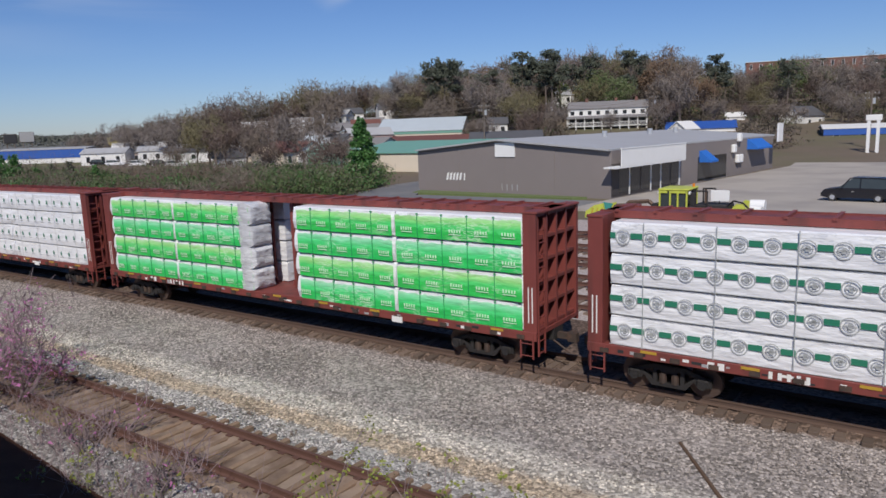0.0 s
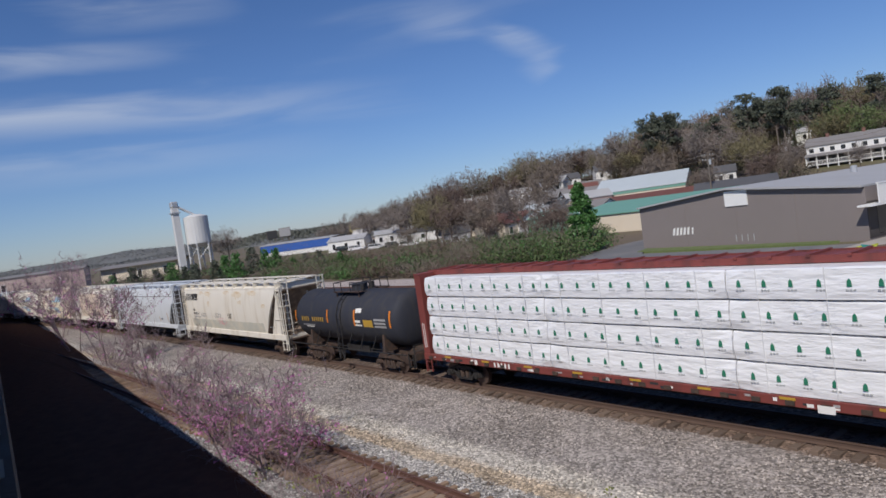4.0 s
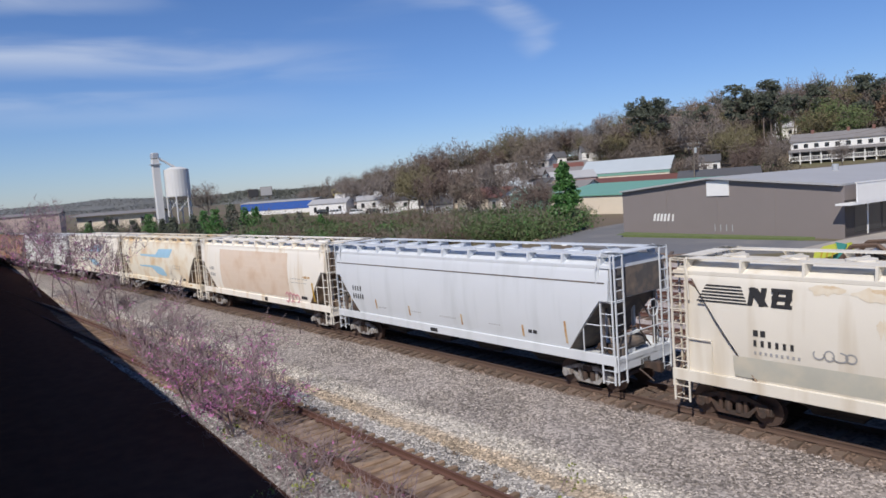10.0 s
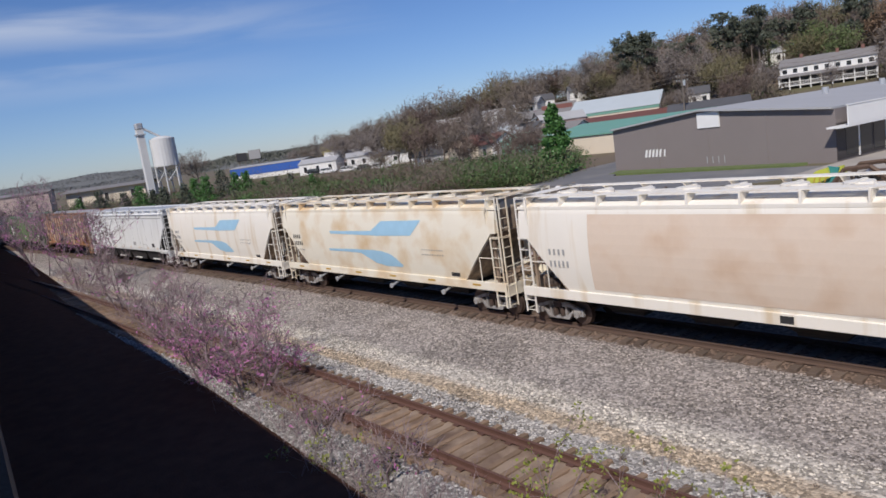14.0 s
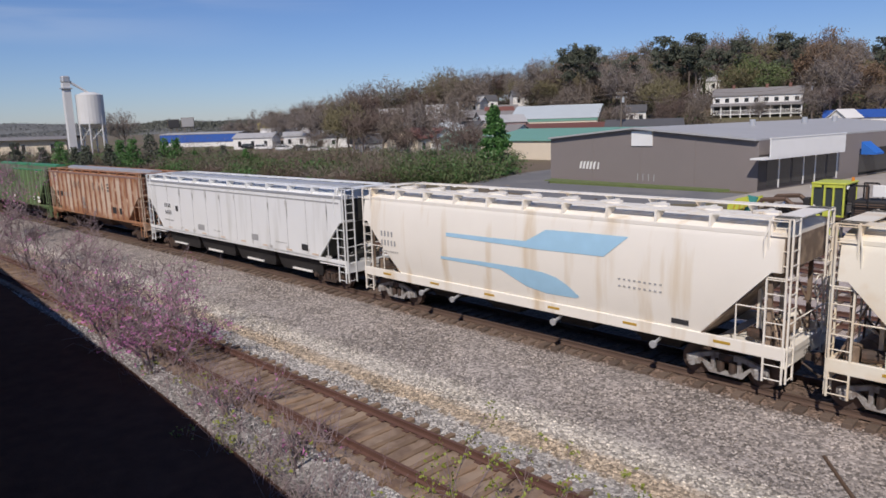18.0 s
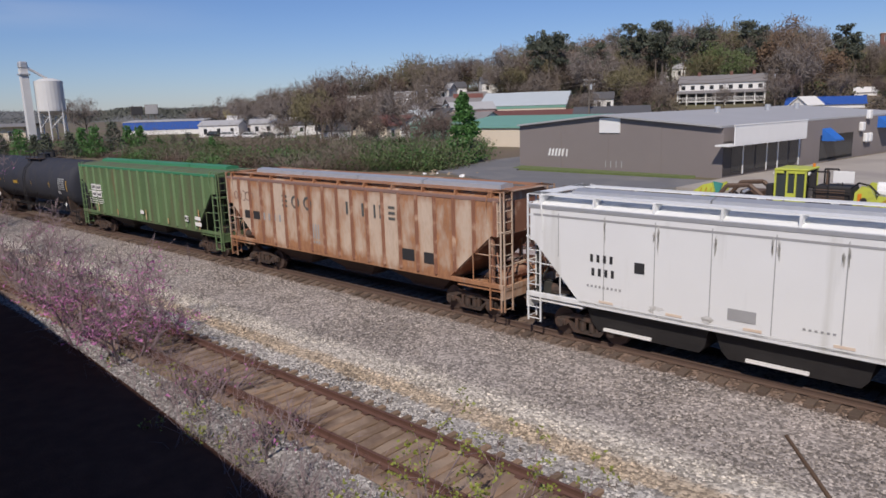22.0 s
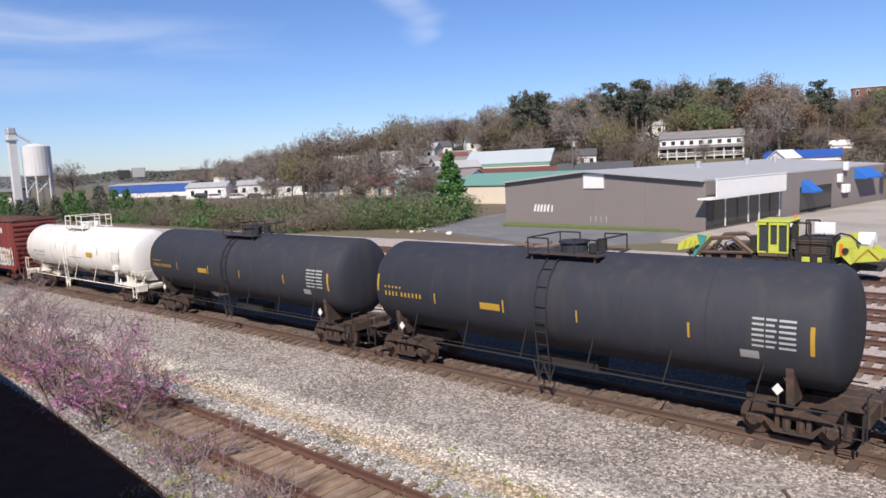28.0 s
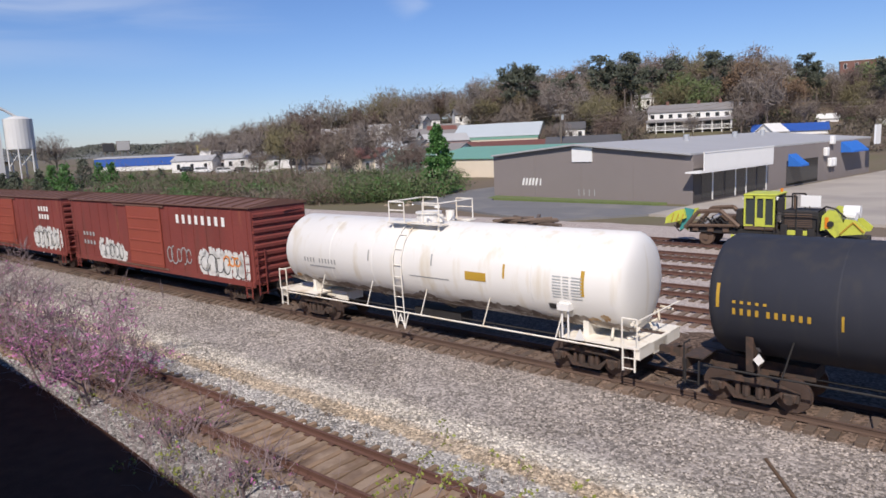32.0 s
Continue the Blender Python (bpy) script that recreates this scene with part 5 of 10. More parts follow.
def boxcar(u0, u1, label, seed):
    u, half = (u0 + u1) / 2, (u1 - u0) / 2
    car = start_car("boxcar", label, "boxcar", u)
    bm = B()
    box(bm, -half, half, -1.5, 1.5, 1.05, 4.42, bevel=0.02)
    part("body", bm, BOXCAR_RED, car)
    bm = B()
    loft(bm, [[(x, -1.6, 4.42), (x, -1.6, 4.47), (x, 0, 4.68), (x, 1.6, 4.47), (x, 1.6, 4.42)] for x in (-half - 0.05, half + 0.05)])
    part("roof", bm, BOX_ROOF, car)
    for i in range(19):
        x = -half + 0.2 + (2 * half - 0.4) * i / 18
        bm = B()
        loft(bm, [[(xx, -1.6, 4.48), (xx, 0, 4.69), (xx, 1.6, 4.48), (xx, 1.6, 4.52), (xx, 0, 4.735), (xx, -1.6, 4.52)] for xx in (x - 0.03, x + 0.03)])
        part("roof_seam", bm, BOX_ROOF, car)
    dx0, dx1 = -0.2 - 1.75, -0.2 + 1.65
    for s in (-1, 1):
        for i in range(17):
            x = -half + 0.3 + (2 * half - 0.6) * i / 16
            if dx0 - 0.1 < x < dx1 + 0.1:
                continue
            bm = B()
            box(bm, x - 0.035, x + 0.035, s * 1.51 - 0.012, s * 1.51 + 0.012, 1.2, 4.36)
            part("side_seam", bm, BOXCAR_RED, car)
        bm = B()
        box(bm, -half, half, s * 1.50 - 0.04, s * 1.50 + 0.04, 0.95, 1.2)
        part("side_sill", bm, BOXCAR_RED, car)
        bm = B()
        box(bm, dx0, dx1, s * 1.56 - 0.045, s * 1.56 + 0.045, 1.2, 4.25, bevel=0.015)
        door = part("door", bm, DOOR_RED, car, "faded orange-red sliding door")
        for i in range(5):
            z = 1.3 + i * 0.58
            bm = B()
            box(bm, dx0 + 0.06, dx1 - 0.06, s * 1.615 - 0.018, s * 1.615 + 0.018, z, z + 0.10, bevel=0.01)
            part("door_rib", bm, DOOR_RED, door)
        bm = B()
        box(bm, dx0 - 1.6, dx1 + 0.4, s * 1.55 - 0.03, s * 1.55 + 0.03, 4.27, 4.35)
        box(bm, dx0 - 1.6, dx1 + 0.4, s * 1.55 - 0.03, s * 1.55 + 0.03, 1.10, 1.18)
        part("door_track", bm, BOX_ROOF, car)
    for s in (-1, 1):
        for i in range(9):
            z = 1.25 + i * 0.34
            bm = B()
            prism(bm, [(s * half, z), (s * (half + 0.07), z + 0.06), (s * (half + 0.07), z + 0.18), (s * half, z + 0.24)], -1.4, 1.4)
            part("end_corrugation", bm, BOXCAR_RED, car)
        bm = B()
        ladder(bm, s * (half - 0.4), -1.55, 0.45, 2.6, 0.42)
        ladder(bm, s * (half + 0.1), -1.15, 0.6, 2.6, 0.4, "y")
        rod(bm, (s * (half + 0.1), 0.2, 4.15), (s * (half + 0.1), 1.2, 4.25), 0.025)
        part("side_ladder", bm, BOXCAR_RED, car)
    bm = B()
    box(bm, -half, half, -0.3, 0.3, 0.7, 1.05)
    part("center_sill", bm, BLACK_UNDER, car)
    tx = half - 2.0
    trucks(car, (-tx, tx))
    couplers(car, half)
    return car, u, half


def build_train():
    # 1: white packs with green bands
    car, u, half = centerbeam(110.75, 133.6, "maroon centre-beam flat car loaded with white lumber packs")
    x0, x1, rows, h = -half + 0.6, half - 0.6, 4, 0.825
    for r in range(rows):
        n = 3
        L = (x1 - x0) / n
        for i in range(n):
            lumber(u, x0 + L * i + 0.02, 1.23 + r * (h + 0.01), L - 0.04, h, -1, 10 + r * 5 + i, "ring")
            lumber(u, x0 + L * i + 0.02, 1.23 + r * (h + 0.01), L - 0.04, h, 1, 50 + r * 5 + i, "ring")
    # 2: green packs, with a gap at the middle
    car, u, half = centerbeam(87.28, 109.17, "maroon centre-beam flat car loaded with green lumber packs")
    for r in range(rows):
        for g, (a, b) in enumerate(((87.72, 97.15), (99.45, 108.74))):
            L = (b - a) / 2
            for i in range(2):
                lumber(u, a - u + L * i + 0.02, 1.23 + r * (h + 0.01), L - 0.04, h, -1, 100 + r * 9 + g * 3 + i, "green", grey_end=(g == 0 and i == 1))
                lumber(u, a - u + L * i + 0.02, 1.23 + r * (h + 0.01), L - 0.04, h, 1, 200 + r * 9 + g * 3 + i, "green")
    # 3: white packs with small green marks
    car, u, half = centerbeam(63.75, 85.8, "maroon centre-beam flat car fully loaded with white lumber packs")
    x0, x1 = -half + 0.6, half - 0.44
    for r in range(rows):
        n = 3
        L = (x1 - x0) / n
        for i in range(n):
            lumber(u, x0 + L * i + 0.02, 1.23 + r * (h + 0.01), L - 0.04, h, -1, 300 + r * 5 + i, "tree")
            lumber(u, x0 + L * i + 0.02, 1.23 + r * (h + 0.01), L - 0.04, h, 1, 350 + r * 5 + i, "tree")
    # 4: short black tank car
    r, cz = 1.38, 2.50
    car = tank_car("tank_car", "short matt black tank car with yellow marks", 56.6, 5.25, r, cz, 3.65, TANK_BLACK, BLACK_UNDER, 6.35, dome_x=0.3, cage=False)
    tank_letters(car, r, cz, YELLOW, -4.2, 0.12, 0.24, 4, 0.17, 0.06)
    tank_letters(car, r, cz, YELLOW, -3.0, 0.12, 0.24, 6, 0.17, 0.06)
    tank_marks(car, r, cz, [(ORANGE, "reflector", -5.0, 0.10, 0.15, 0.62), (ORANGE, "reflector", -1.35, 0.12, 0.15, 0.68), (ORANGE, "reflector", 1.4, 0.13, 0.2, 0.8),
                            (ORANGE, "reflector", 4.6, 0.13, 0.2, 0.8), (YELLOW, "placard", 2.3, 0.85, 0.22, 0.35), (PAINT_WHITE, "plate", 1.6, 0.55, -0.28, 0.22),
                            (FADED_STENCIL, "stencil", 3.3, 1.0, 0.22, 0.10), (FADED_STENCIL, "stencil", 3.3, 1.0, 0.10, 0.10), (FADED_STENCIL, "stencil", 3.3, 1.0, -0.02, 0.10),
                            (PAINT_WHITE, "stencil", 1.55, 0.6, 0.2, 0.08), (PAINT_WHITE, "stencil", 1.55, 0.5, 0.08, 0.12), (PAINT_WHITE, "stencil", -3.9, 0.9, 0.38, 0.07),
                            (FADED_STENCIL, "stencil", -4.2, 1.4, 0.3, 0.06)])
    # 5: cream hopper with a black emblem
    car, u, half = hopper("covered_hopper", "weathered cream round-sided covered hopper car", 33.0, 50.2, (34.55, 48.65), NS_CREAM, NS_CREAM,
                          xa_in=2.6, xe_in=0.72, zt=4.0, gusset=True, grime=TAN_GRIME)
    side_panel(car, "grey_patch", -half + 1.9, half - 2.75, 1.45, 2.02, GREY_PATCH, ROUND, 0.006, "greenish grey overpainted strip")
    for k, (x, z, w, h) in enumerate(((-4.3, 4.0, 0.7, 0.1), (-3.1, 3.98, 1.1, 0.16), (-3.0, 3.3, 0.35, 0.2), (0.4, 4.02, 0.9, 0.1), (2.2, 3.95, 1.4, 0.2), (2.6, 3.4, 0.5, 0.12), (4.6, 4.0, 1.2, 0.14), (6.2, 3.2, 0.5, 0.12))):
        stain(car, x, z - h * 0.6, w * 1.2, h * 2.2, RUST_SOFT, 30 + k)
        stain(car, x + 0.1, z, w * 0.6, h * 0.8, RUST_THIN, 130 + k)
    bm = B()
    for i in range(6):
        z = 3.40 + i * 0.085
        prism(bm, [(-half + 0.9 + 0.05 * i, z), (-half + 2.35 - 0.035 * i, z), (-half + 2.33 - 0.035 * i, z + 0.045), (-half + 0.92 + 0.05 * i, z + 0.045)], -ROUND(z) - 0.012, -ROUND(z) + 0.01)
    for a in (0, 0.30, 0.62, 0.95):
        x = -half + 2.35 + a
        prism(bm, [(x, 3.40), (x + 0.13, 3.40), (x + 0.22, 3.88), (x + 0.09, 3.88)], -1.58, -1.53)
    prism(bm, [(-half + 2.4, 3.86), (-half + 2.62, 3.86), (-half + 2.9, 3.42), (-half + 2.68, 3.42)], -1.585, -1.53)
    for z in (3.40, 3.60, 3.80):
        box(bm, -half + 3.0, -half + 3.5, -1.585, -1.53, z, z + 0.09)
    part("emblem", bm, PAINT_BLACK, car, "black striped emblem")
    lettering(car, [(PAINT_BLACK, -half + 2.5, 2.62, -1.605, 2, 0.13, 0.16, 0.06), (PAINT_BLACK, -half + 2.5, 2.36, -1.60, 6, 0.13, 0.16, 0.06),
                    (FADED_STENCIL, -half + 2.5, 2.15, -1.585, 9, 0.10, 0.07, 0.04), (FADED_STENCIL, half - 2.4, 1.75, -1.44, 8, 0.1, 0.06, 0.03)])
    for seed, x, w, m in ((4, -half + 4.0, 1.3, FADED_STENCIL), (6, -2.1, 1.5, FADED_STENCIL), (8, 0.4, 0.8, PAINT_BLACK)):
        bm = scrawl(B(), x, 2.2, -1.60, w * 0.75, 0.32, seed, 4, 0.018)
        part("graffiti", bm, m, car, kind="stuff")
    part("graffiti", scrawl(B(), -1.4, 1.75, -1.575, 1.3, 0.5, 11, 4, 0.02), PINK, car, kind="stuff")
    # 6: pale blue-grey
    car, u, half = hopper("covered_hopper", "pale blue-grey round-sided covered hopper car", 14.4, 31.0, (15.75, 29.45), ACF_BLUEGREY, ACF_BLUEGREY, xa_in=2.0, xe_in=0.5, zt=3.1, look_="pale")
    side_panel(car, "side_seam", -half + 0.3, half - 0.3, 3.64, 3.685, END_GRIME, ROUND)
    lettering(car, [(PAINT_BLACK, -half + 1.6, 2.42, -1.60, 4, 0.14, 0.22, 0.07), (PAINT_BLACK, -half + 1.6, 2.05, -1.585, 5, 0.13, 0.22, 0.06),
                    (FADED_STENCIL, -half + 3.6, 1.75, -1.53, 5, 0.1, 0.05, 0.03), (FADED_STENCIL, -half + 6, 1.80, -1.53, 6, 0.1, 0.05, 0.03),
                    (FADED_STENCIL, -half + 8, 1.78, -1.53, 8, 0.1, 0.05, 0.03), (FADED_STENCIL, 2.6, 1.8, -1.53, 5, 0.1, 0.05, 0.03),
                    (PAINT_BLACK, 4.6, 1.72, -1.53, 2, 0.18, 0.22, 0.05), (PAINT_BLACK, -1.0, 1.12, -1.525, 1, 0.45, 0.15, 0.1)])
    for x, z in ((-half + 3.4, 1.7), (-half + 5.9, 1.62), (1.0, 1.6), (4.3, 1.55), (half - 2.0, 1.55)):
        side_panel(car, "reflector", x, x + 0.09, z, z + 0.42 + (0.35 if x > half - 3 else 0), RUST_RUN, ROUND, 0.014)
    # 7: white with a tan patch
    car, u, half = hopper("covered_hopper", "white round-sided covered hopper car with faded tan centre", -2.85, 13.6, (-1.75, 11.85), CREAM_WHITE, CREAM_WHITE, xa_in=2.2, xe_in=0.55, zt=3.1, look_="pale", grime=TAN_GRIME)
    stain(car, half - 2.1, 2.75, 0.9, 0.12, RUST_RUN, 90)
    side_panel(car, "tan_patch", -half + 3.2, half - 4.1, 1.5, 3.95, PATCH_TAN, ROUND, label="faded tan paint patch")
    side_panel(car, "primer_patch", half - 5.5, half - 4.3, 1.55, 2.3, PATCH_TAN, ROUND, 0.014)
    lettering(car, [(FADED_STENCIL, -half + 1.5, 2.6, -1.61, 4, 0.13, 0.2, 0.07), (FADED_STENCIL, -half + 1.5, 2.2, -1.60, 5, 0.12, 0.2, 0.06),
                    (FADED_STENCIL, half - 3.8, 2.6, -1.61, 10, 0.14, 0.04, 0.05), (FADED_STENCIL, half - 3.8, 2.4, -1.605, 9, 0.14, 0.04, 0.05),
                    (PAINT_BLACK, half - 2.9, 1.55, -1.51, 1, 0.6, 0.28, 0.1), (PAINT_BLACK, 0.9, 1.12, -1.525, 1, 0.35, 0.2, 0.1)])
    side_panel(car, "yellow_streak", half - 1.6, half - 1.45, 1.5, 2.5, YELLOW, ROUND, 0.014)
    part("graffiti", scrawl(B(), half - 4.6, 1.25, -1.57, 1.5, 0.6, 21, 4, 0.03), PINK, car, kind="stuff")
    # 8 and 9: white with swept blue emblems
    for u0, u1, tr, paint, label in ((-20.45, -3.75, (-19.2, -5.05), STAINED_WHITE, "rust-stained white covered hopper car with blue emblem"),
                                     (-37.75, -21.35, (-36.4, -23.0), CREAM_WHITE, "warm white covered hopper car with blue emblem")):
        car, u, half = hopper("covered_hopper", label, u0, u1, tr, paint, paint, xa_in=2.3, xe_in=0.4, zt=3.25, look_="pale", grime=TAN_GRIME)
        wing_mark(car, 0, [(-3.35, 3.2), (-1.2, 3.22), (0.2, 3.25), (0.6, 3.46), (1.0, 3.68), (2.3, 3.71), (3.87, 3.73)], [(-3.35, 3.07), (-1.6, 3.06), (-0.1, 3.05), (0.7, 3.04), (1.2, 3.05), (2.1, 3.07), (3.1, 3.09)], LOGO_BLUE)
        wing_mark(car, 0, [(-3.65, 2.32), (-1.6, 2.36), (0.2, 2.37), (0.9, 2.33), (1.4, 2.24), (1.8, 2.06), (2.25, 1.74)], [(-3.65, 2.22), (-2.0, 2.22), (-0.85, 2.2), (-0.3, 1.98), (0.2, 1.78), (1.0, 1.66), (2.1, 1.68)], LOGO_BLUE)
        lettering(car, [(PAINT_BLACK if paint is STAINED_WHITE else FADED_STENCIL, -half + 1.25, 2.75, -1.61, 4, 0.14, 0.2, 0.06), (PAINT_BLACK if paint is STAINED_WHITE else FADED_STENCIL, -half + 1.25, 2.4, -1.605, 5, 0.13, 0.2, 0.06),
                        (FADED_STENCIL, -half + 1.25, 2.15, -1.6, 8, 0.1, 0.05, 0.03), (FADED_STENCIL, half - 4.6, 2.3, -1.6, 9, 0.12, 0.04, 0.04),
                        (FADED_STENCIL, half - 4.6, 2.5, -1.61, 9, 0.12, 0.04, 0.04), (PAINT_BLACK, half - 3.0, 1.5, -1.5, 1, 0.5, 0.25, 0.1)])
        bm = B()
        for i in range(6):
            x = -half + 1.2 + i * (2 * half - 3) / 5
            box(bm, x, x + 0.45, -1.53, -1.52, 1.2, 1.27)
        part("reflector", bm, YELLOW, car, kind="stuff")
        for x in (-half + 3.6, -half + 5.2, 1.4, half - 3.4):
            bm = rod(B(), (x, -1.3, 0.95), (x, -1.7, 0.85), 0.05, 6)
            disc(bm, (x, -1.7, 0.85), (0, -1, 0), 0.11, 0.06, 8)
            part("outlet_crank", bm, GALV, car)
    # 10: long grey-white hopper on a black underframe
    car, u, half = hopper("covered_hopper", "long grey-white straight-sided covered hopper car with black underframe", -58.35, -39.0, (-56.45, -40.9), CLEAN_WHITE, GALV,
                          round_side=False, z0=1.3, eave=4.05, crown=4.3, xa_in=1.95, xe_in=0.3, zt=3.0, bays=4, hatch="galv", board_z=4.42, grime=GRIME_SHADE, deep=True)
    for i in range(12):
        x = -half + 1.2 + (2 * half - 2.4) * i / 11
        side_panel(car, "weld_seam", x - 0.012, x + 0.012, 1.4 if abs(x) < half - 2.4 else 2.6, 3.9, FADED_STENCIL, FLAT, 0.005)
    side_panel(car, "side_seam", -half + 0.3, half - 0.3, 3.78, 3.84, FADED_STENCIL, FLAT)
    rnd = random.Random(17)
    for i in range(26):
        x = -half + 1.2 + (2 * half - 2.4) * rnd.randrange(12) / 11 + rnd.uniform(-0.1, 0.1)
        low = rnd.random() < 0.5
        z = rnd.uniform(1.45, 1.6) if low else rnd.uniform(3.3, 3.7)
        stain(car, x, z, rnd.uniform(0.08, 0.5) if low else rnd.uniform(0.03, 0.08), rnd.uniform(0.1, 0.2) if low else rnd.uniform(0.25, 0.6), SOFT_GRIME, 200 + i, FLAT, "grime_run")
    lettering(car, [(PAINT_BLACK, -half + 2.3, 2.6, -1.53, 4, 0.15, 0.22, 0.06), (PAINT_BLACK, -half + 2.35, 2.2, -1.53, 4, 0.15, 0.22, 0.06),
                    (PAINT_BLACK, -half + 3.7, 2.45, -1.53, 1, 0.3, 0.3, 0.1), (FADED_STENCIL, -half + 2.2, 1.85, -1.53, 9, 0.1, 0.07, 0.03),
                    (FADED_STENCIL, -half + 6.3, 1.62, -1.53, 1, 0.7, 0.3, 0.1), (FADED_STENCIL, 2.2, 1.62, -1.53, 1, 0.6, 0.28, 0.1), (PAINT_BLACK, half - 3.2, 1.55, -1.53, 1, 0.5, 0.28, 0.1),
                    (FADED_STENCIL, -1.6, 1.7, -1.53, 6, 0.1, 0.05, 0.03), (FADED_STENCIL, 4.4, 1.7, -1.53, 7, 0.1, 0.05, 0.03)])
    bm = B()
    for i in range(8):
        x = -half + 2.6 + i * (2 * half - 5) / 7
        box(bm, x, x + 0.45, -1.535, -1.525, 1.42, 1.49)
    part("reflector", bm, PATCH_TAN, car, kind="stuff")
    bm = B()
    for i in range(4):
        x = -half + 2.6 + i * 4.1
        box(bm, x, x + 1.5, -1.26, -1.18, 0.50, 0.58)
    part("outlet_pipe", bm, PAINT_WHITE, car)
    # 11: rust-brown ribbed hopper
    car, u, half = hopper("covered_hopper", "rusted brown and white ribbed covered hopper car with large faded letters", -75.75, -59.3, (-73.75, -61.1), SOO_BROWN, SOO_ROOF,
                          round_side=False, z0=1.35, eave=4.12, crown=4.32, xa_in=2.3, xe_in=0.45, zt=2.95, ribs=19, bays=3, hatch="galv", board_z=4.38, rib_mat=SOO_RIB, bay_mat=SOO_BAY, grime=SOO_RIB)
    lettering(car, [(DARK_LETTER, -half + c - w_ / 2, 3.08, -1.535, 1, w_, 0.5, 0.1) for c, w_ in ((8.84, 0.12), (9.77, 0.12), (10.44, 0.10), (10.76, 0.10))] +
              [(DARK_LETTER, -half + c, 3.08 + 0.205 * k, -1.535, 1, 0.34, 0.09, 0.1) for c in (4.52, 11.2) for k in range(3)] +
              [(PAINT_BLACK, -half + 1.5, 2.35, -1.53, 2, 0.5, 0.36, 0.2), (FADED_STENCIL, -half + 3.0, 2.38, -1.53, 4, 0.2, 0.3, 0.2),
               (PAINT_BLACK, half - 4.6, 1.68, -1.53, 1, 0.62, 0.42, 0.1), (PAINT_BLACK, half - 3.5, 1.68, -1.53, 1, 0.6, 0.4, 0.1),
               (FADED_STENCIL, -half + 6.4, 1.9, -1.53, 4, 0.12, 0.6, 0.05), (FADED_STENCIL, -half + 6.4, 1.7, -1.53, 4, 0.12, 0.1, 0.05)])
    for c in (-half + 5.46, -half + 6.3):
        part("letter_ring", ringband(B(), (c, 3.33), 0.28, 0.10, -1.54, 16), DARK_LETTER, car)
    part("graffiti", scrawl(B(), -half + 0.7, 3.1, -1.53, 1.6, 0.5, 31, 5, 0.02), SOO_ROOF, car, kind="stuff")
    # 12: green ribbed hopper
    car, u, half = hopper("covered_hopper", "weathered green ribbed covered hopper car with bright green roof", -92.95, -76.6, (-91.45, -78.45), GREEN_HOPPER, GREEN_ROOF,
                          round_side=False, z0=1.35, eave=4.12, crown=4.32, xa_in=2.2, xe_in=0.62, zt=3.25, ribs=17, bays=3, hatch="trough", board_z=4.30, trim=GREEN_RIB, grime=GRIME_SHADE, rib_mat=GREEN_RIB, boards=False)
    bm = B()
    for x, z, n in ((-half + 1.9, 2.72, 2), (-half + 1.9, 2.28, 2)):
        bars(bm, x, z, -1.61, n, 0.62, 0.34, 0.1)
    bars(bm, -half + 1.5, 2.62, -1.61, 1, 1.9, 0.04, 0.1)
    bars(bm, -half + 1.5, 2.15, -1.61, 1, 2.0, 0.03, 0.1)
    bars(bm, -half + 1.5, 2.02, -1.61, 1, 2.0, 0.03, 0.1)
    bars(bm, -half + 1.5, 1.9, -1.61, 1, 1.8, 0.03, 0.1)
    bars(bm, half - 3.2, 1.7, -1.61, 1, 0.32, 0.3, 0.1)
    bars(bm, half - 2.2, 1.85, -1.61, 1, 0.55, 0.18, 0.1)
    bars(bm, half - 2.2, 1.55, -1.61, 1, 0.6, 0.2, 0.1)
    bars(bm, 0.0, 1.7, -1.61, 1, 0.4, 0.2, 0.1)
    part("stencil", bm, PAINT_WHITE, car, kind="stuff")
    bm = B()
    for x, z in ((-half + 1.9, 2.72), (-half + 2.62, 2.72), (-half + 1.9, 2.28), (-half + 2.62, 2.28)):
        bars(bm, x + 0.1, z + 0.09, -1.617, 3, 0.10, 0.17, 0.06)
    bars(bm, half - 3.15, 1.76, -1.617, 2, 0.09, 0.18, 0.05)
    part("stencil", bm, PAINT_BLACK, car, kind="stuff")
    for i_, x in enumerate((-half + 2.6, -half + 5.2, 0.6, 3.1, half - 1.85)):
        side_panel(car, "rust_run", x, x + 0.10, 1.4, 1.4 + (0.5, 0.35, 0.55, 0.3, 1.0)[i_], RUST_RUN, lambda z: 1.55, 0.06)
    # 13, 14: long black tank cars
    r, cz = 1.56, 2.72
    for u in (-102.45, -119.95):
        car = tank_car("tank_car", "long matt black tank car with yellow reflectors", u, 7.85, r, cz, 6.65, TANK_BLACK, BLACK_UNDER, 8.35, dome_x=0.1, cage=False, seams=5)
        tank_letters(car, r, cz, YELLOW, -7.0, 0.14, 0.16, 4, 0.13, 0.05)
        tank_letters(car, r, cz, YELLOW, -6.2, 0.14, 0.16, 6, 0.13, 0.05)
        tank_letters(car, r, cz, YELLOW, -7.0, -0.04, 0.07, 5, 0.13, 0.05)
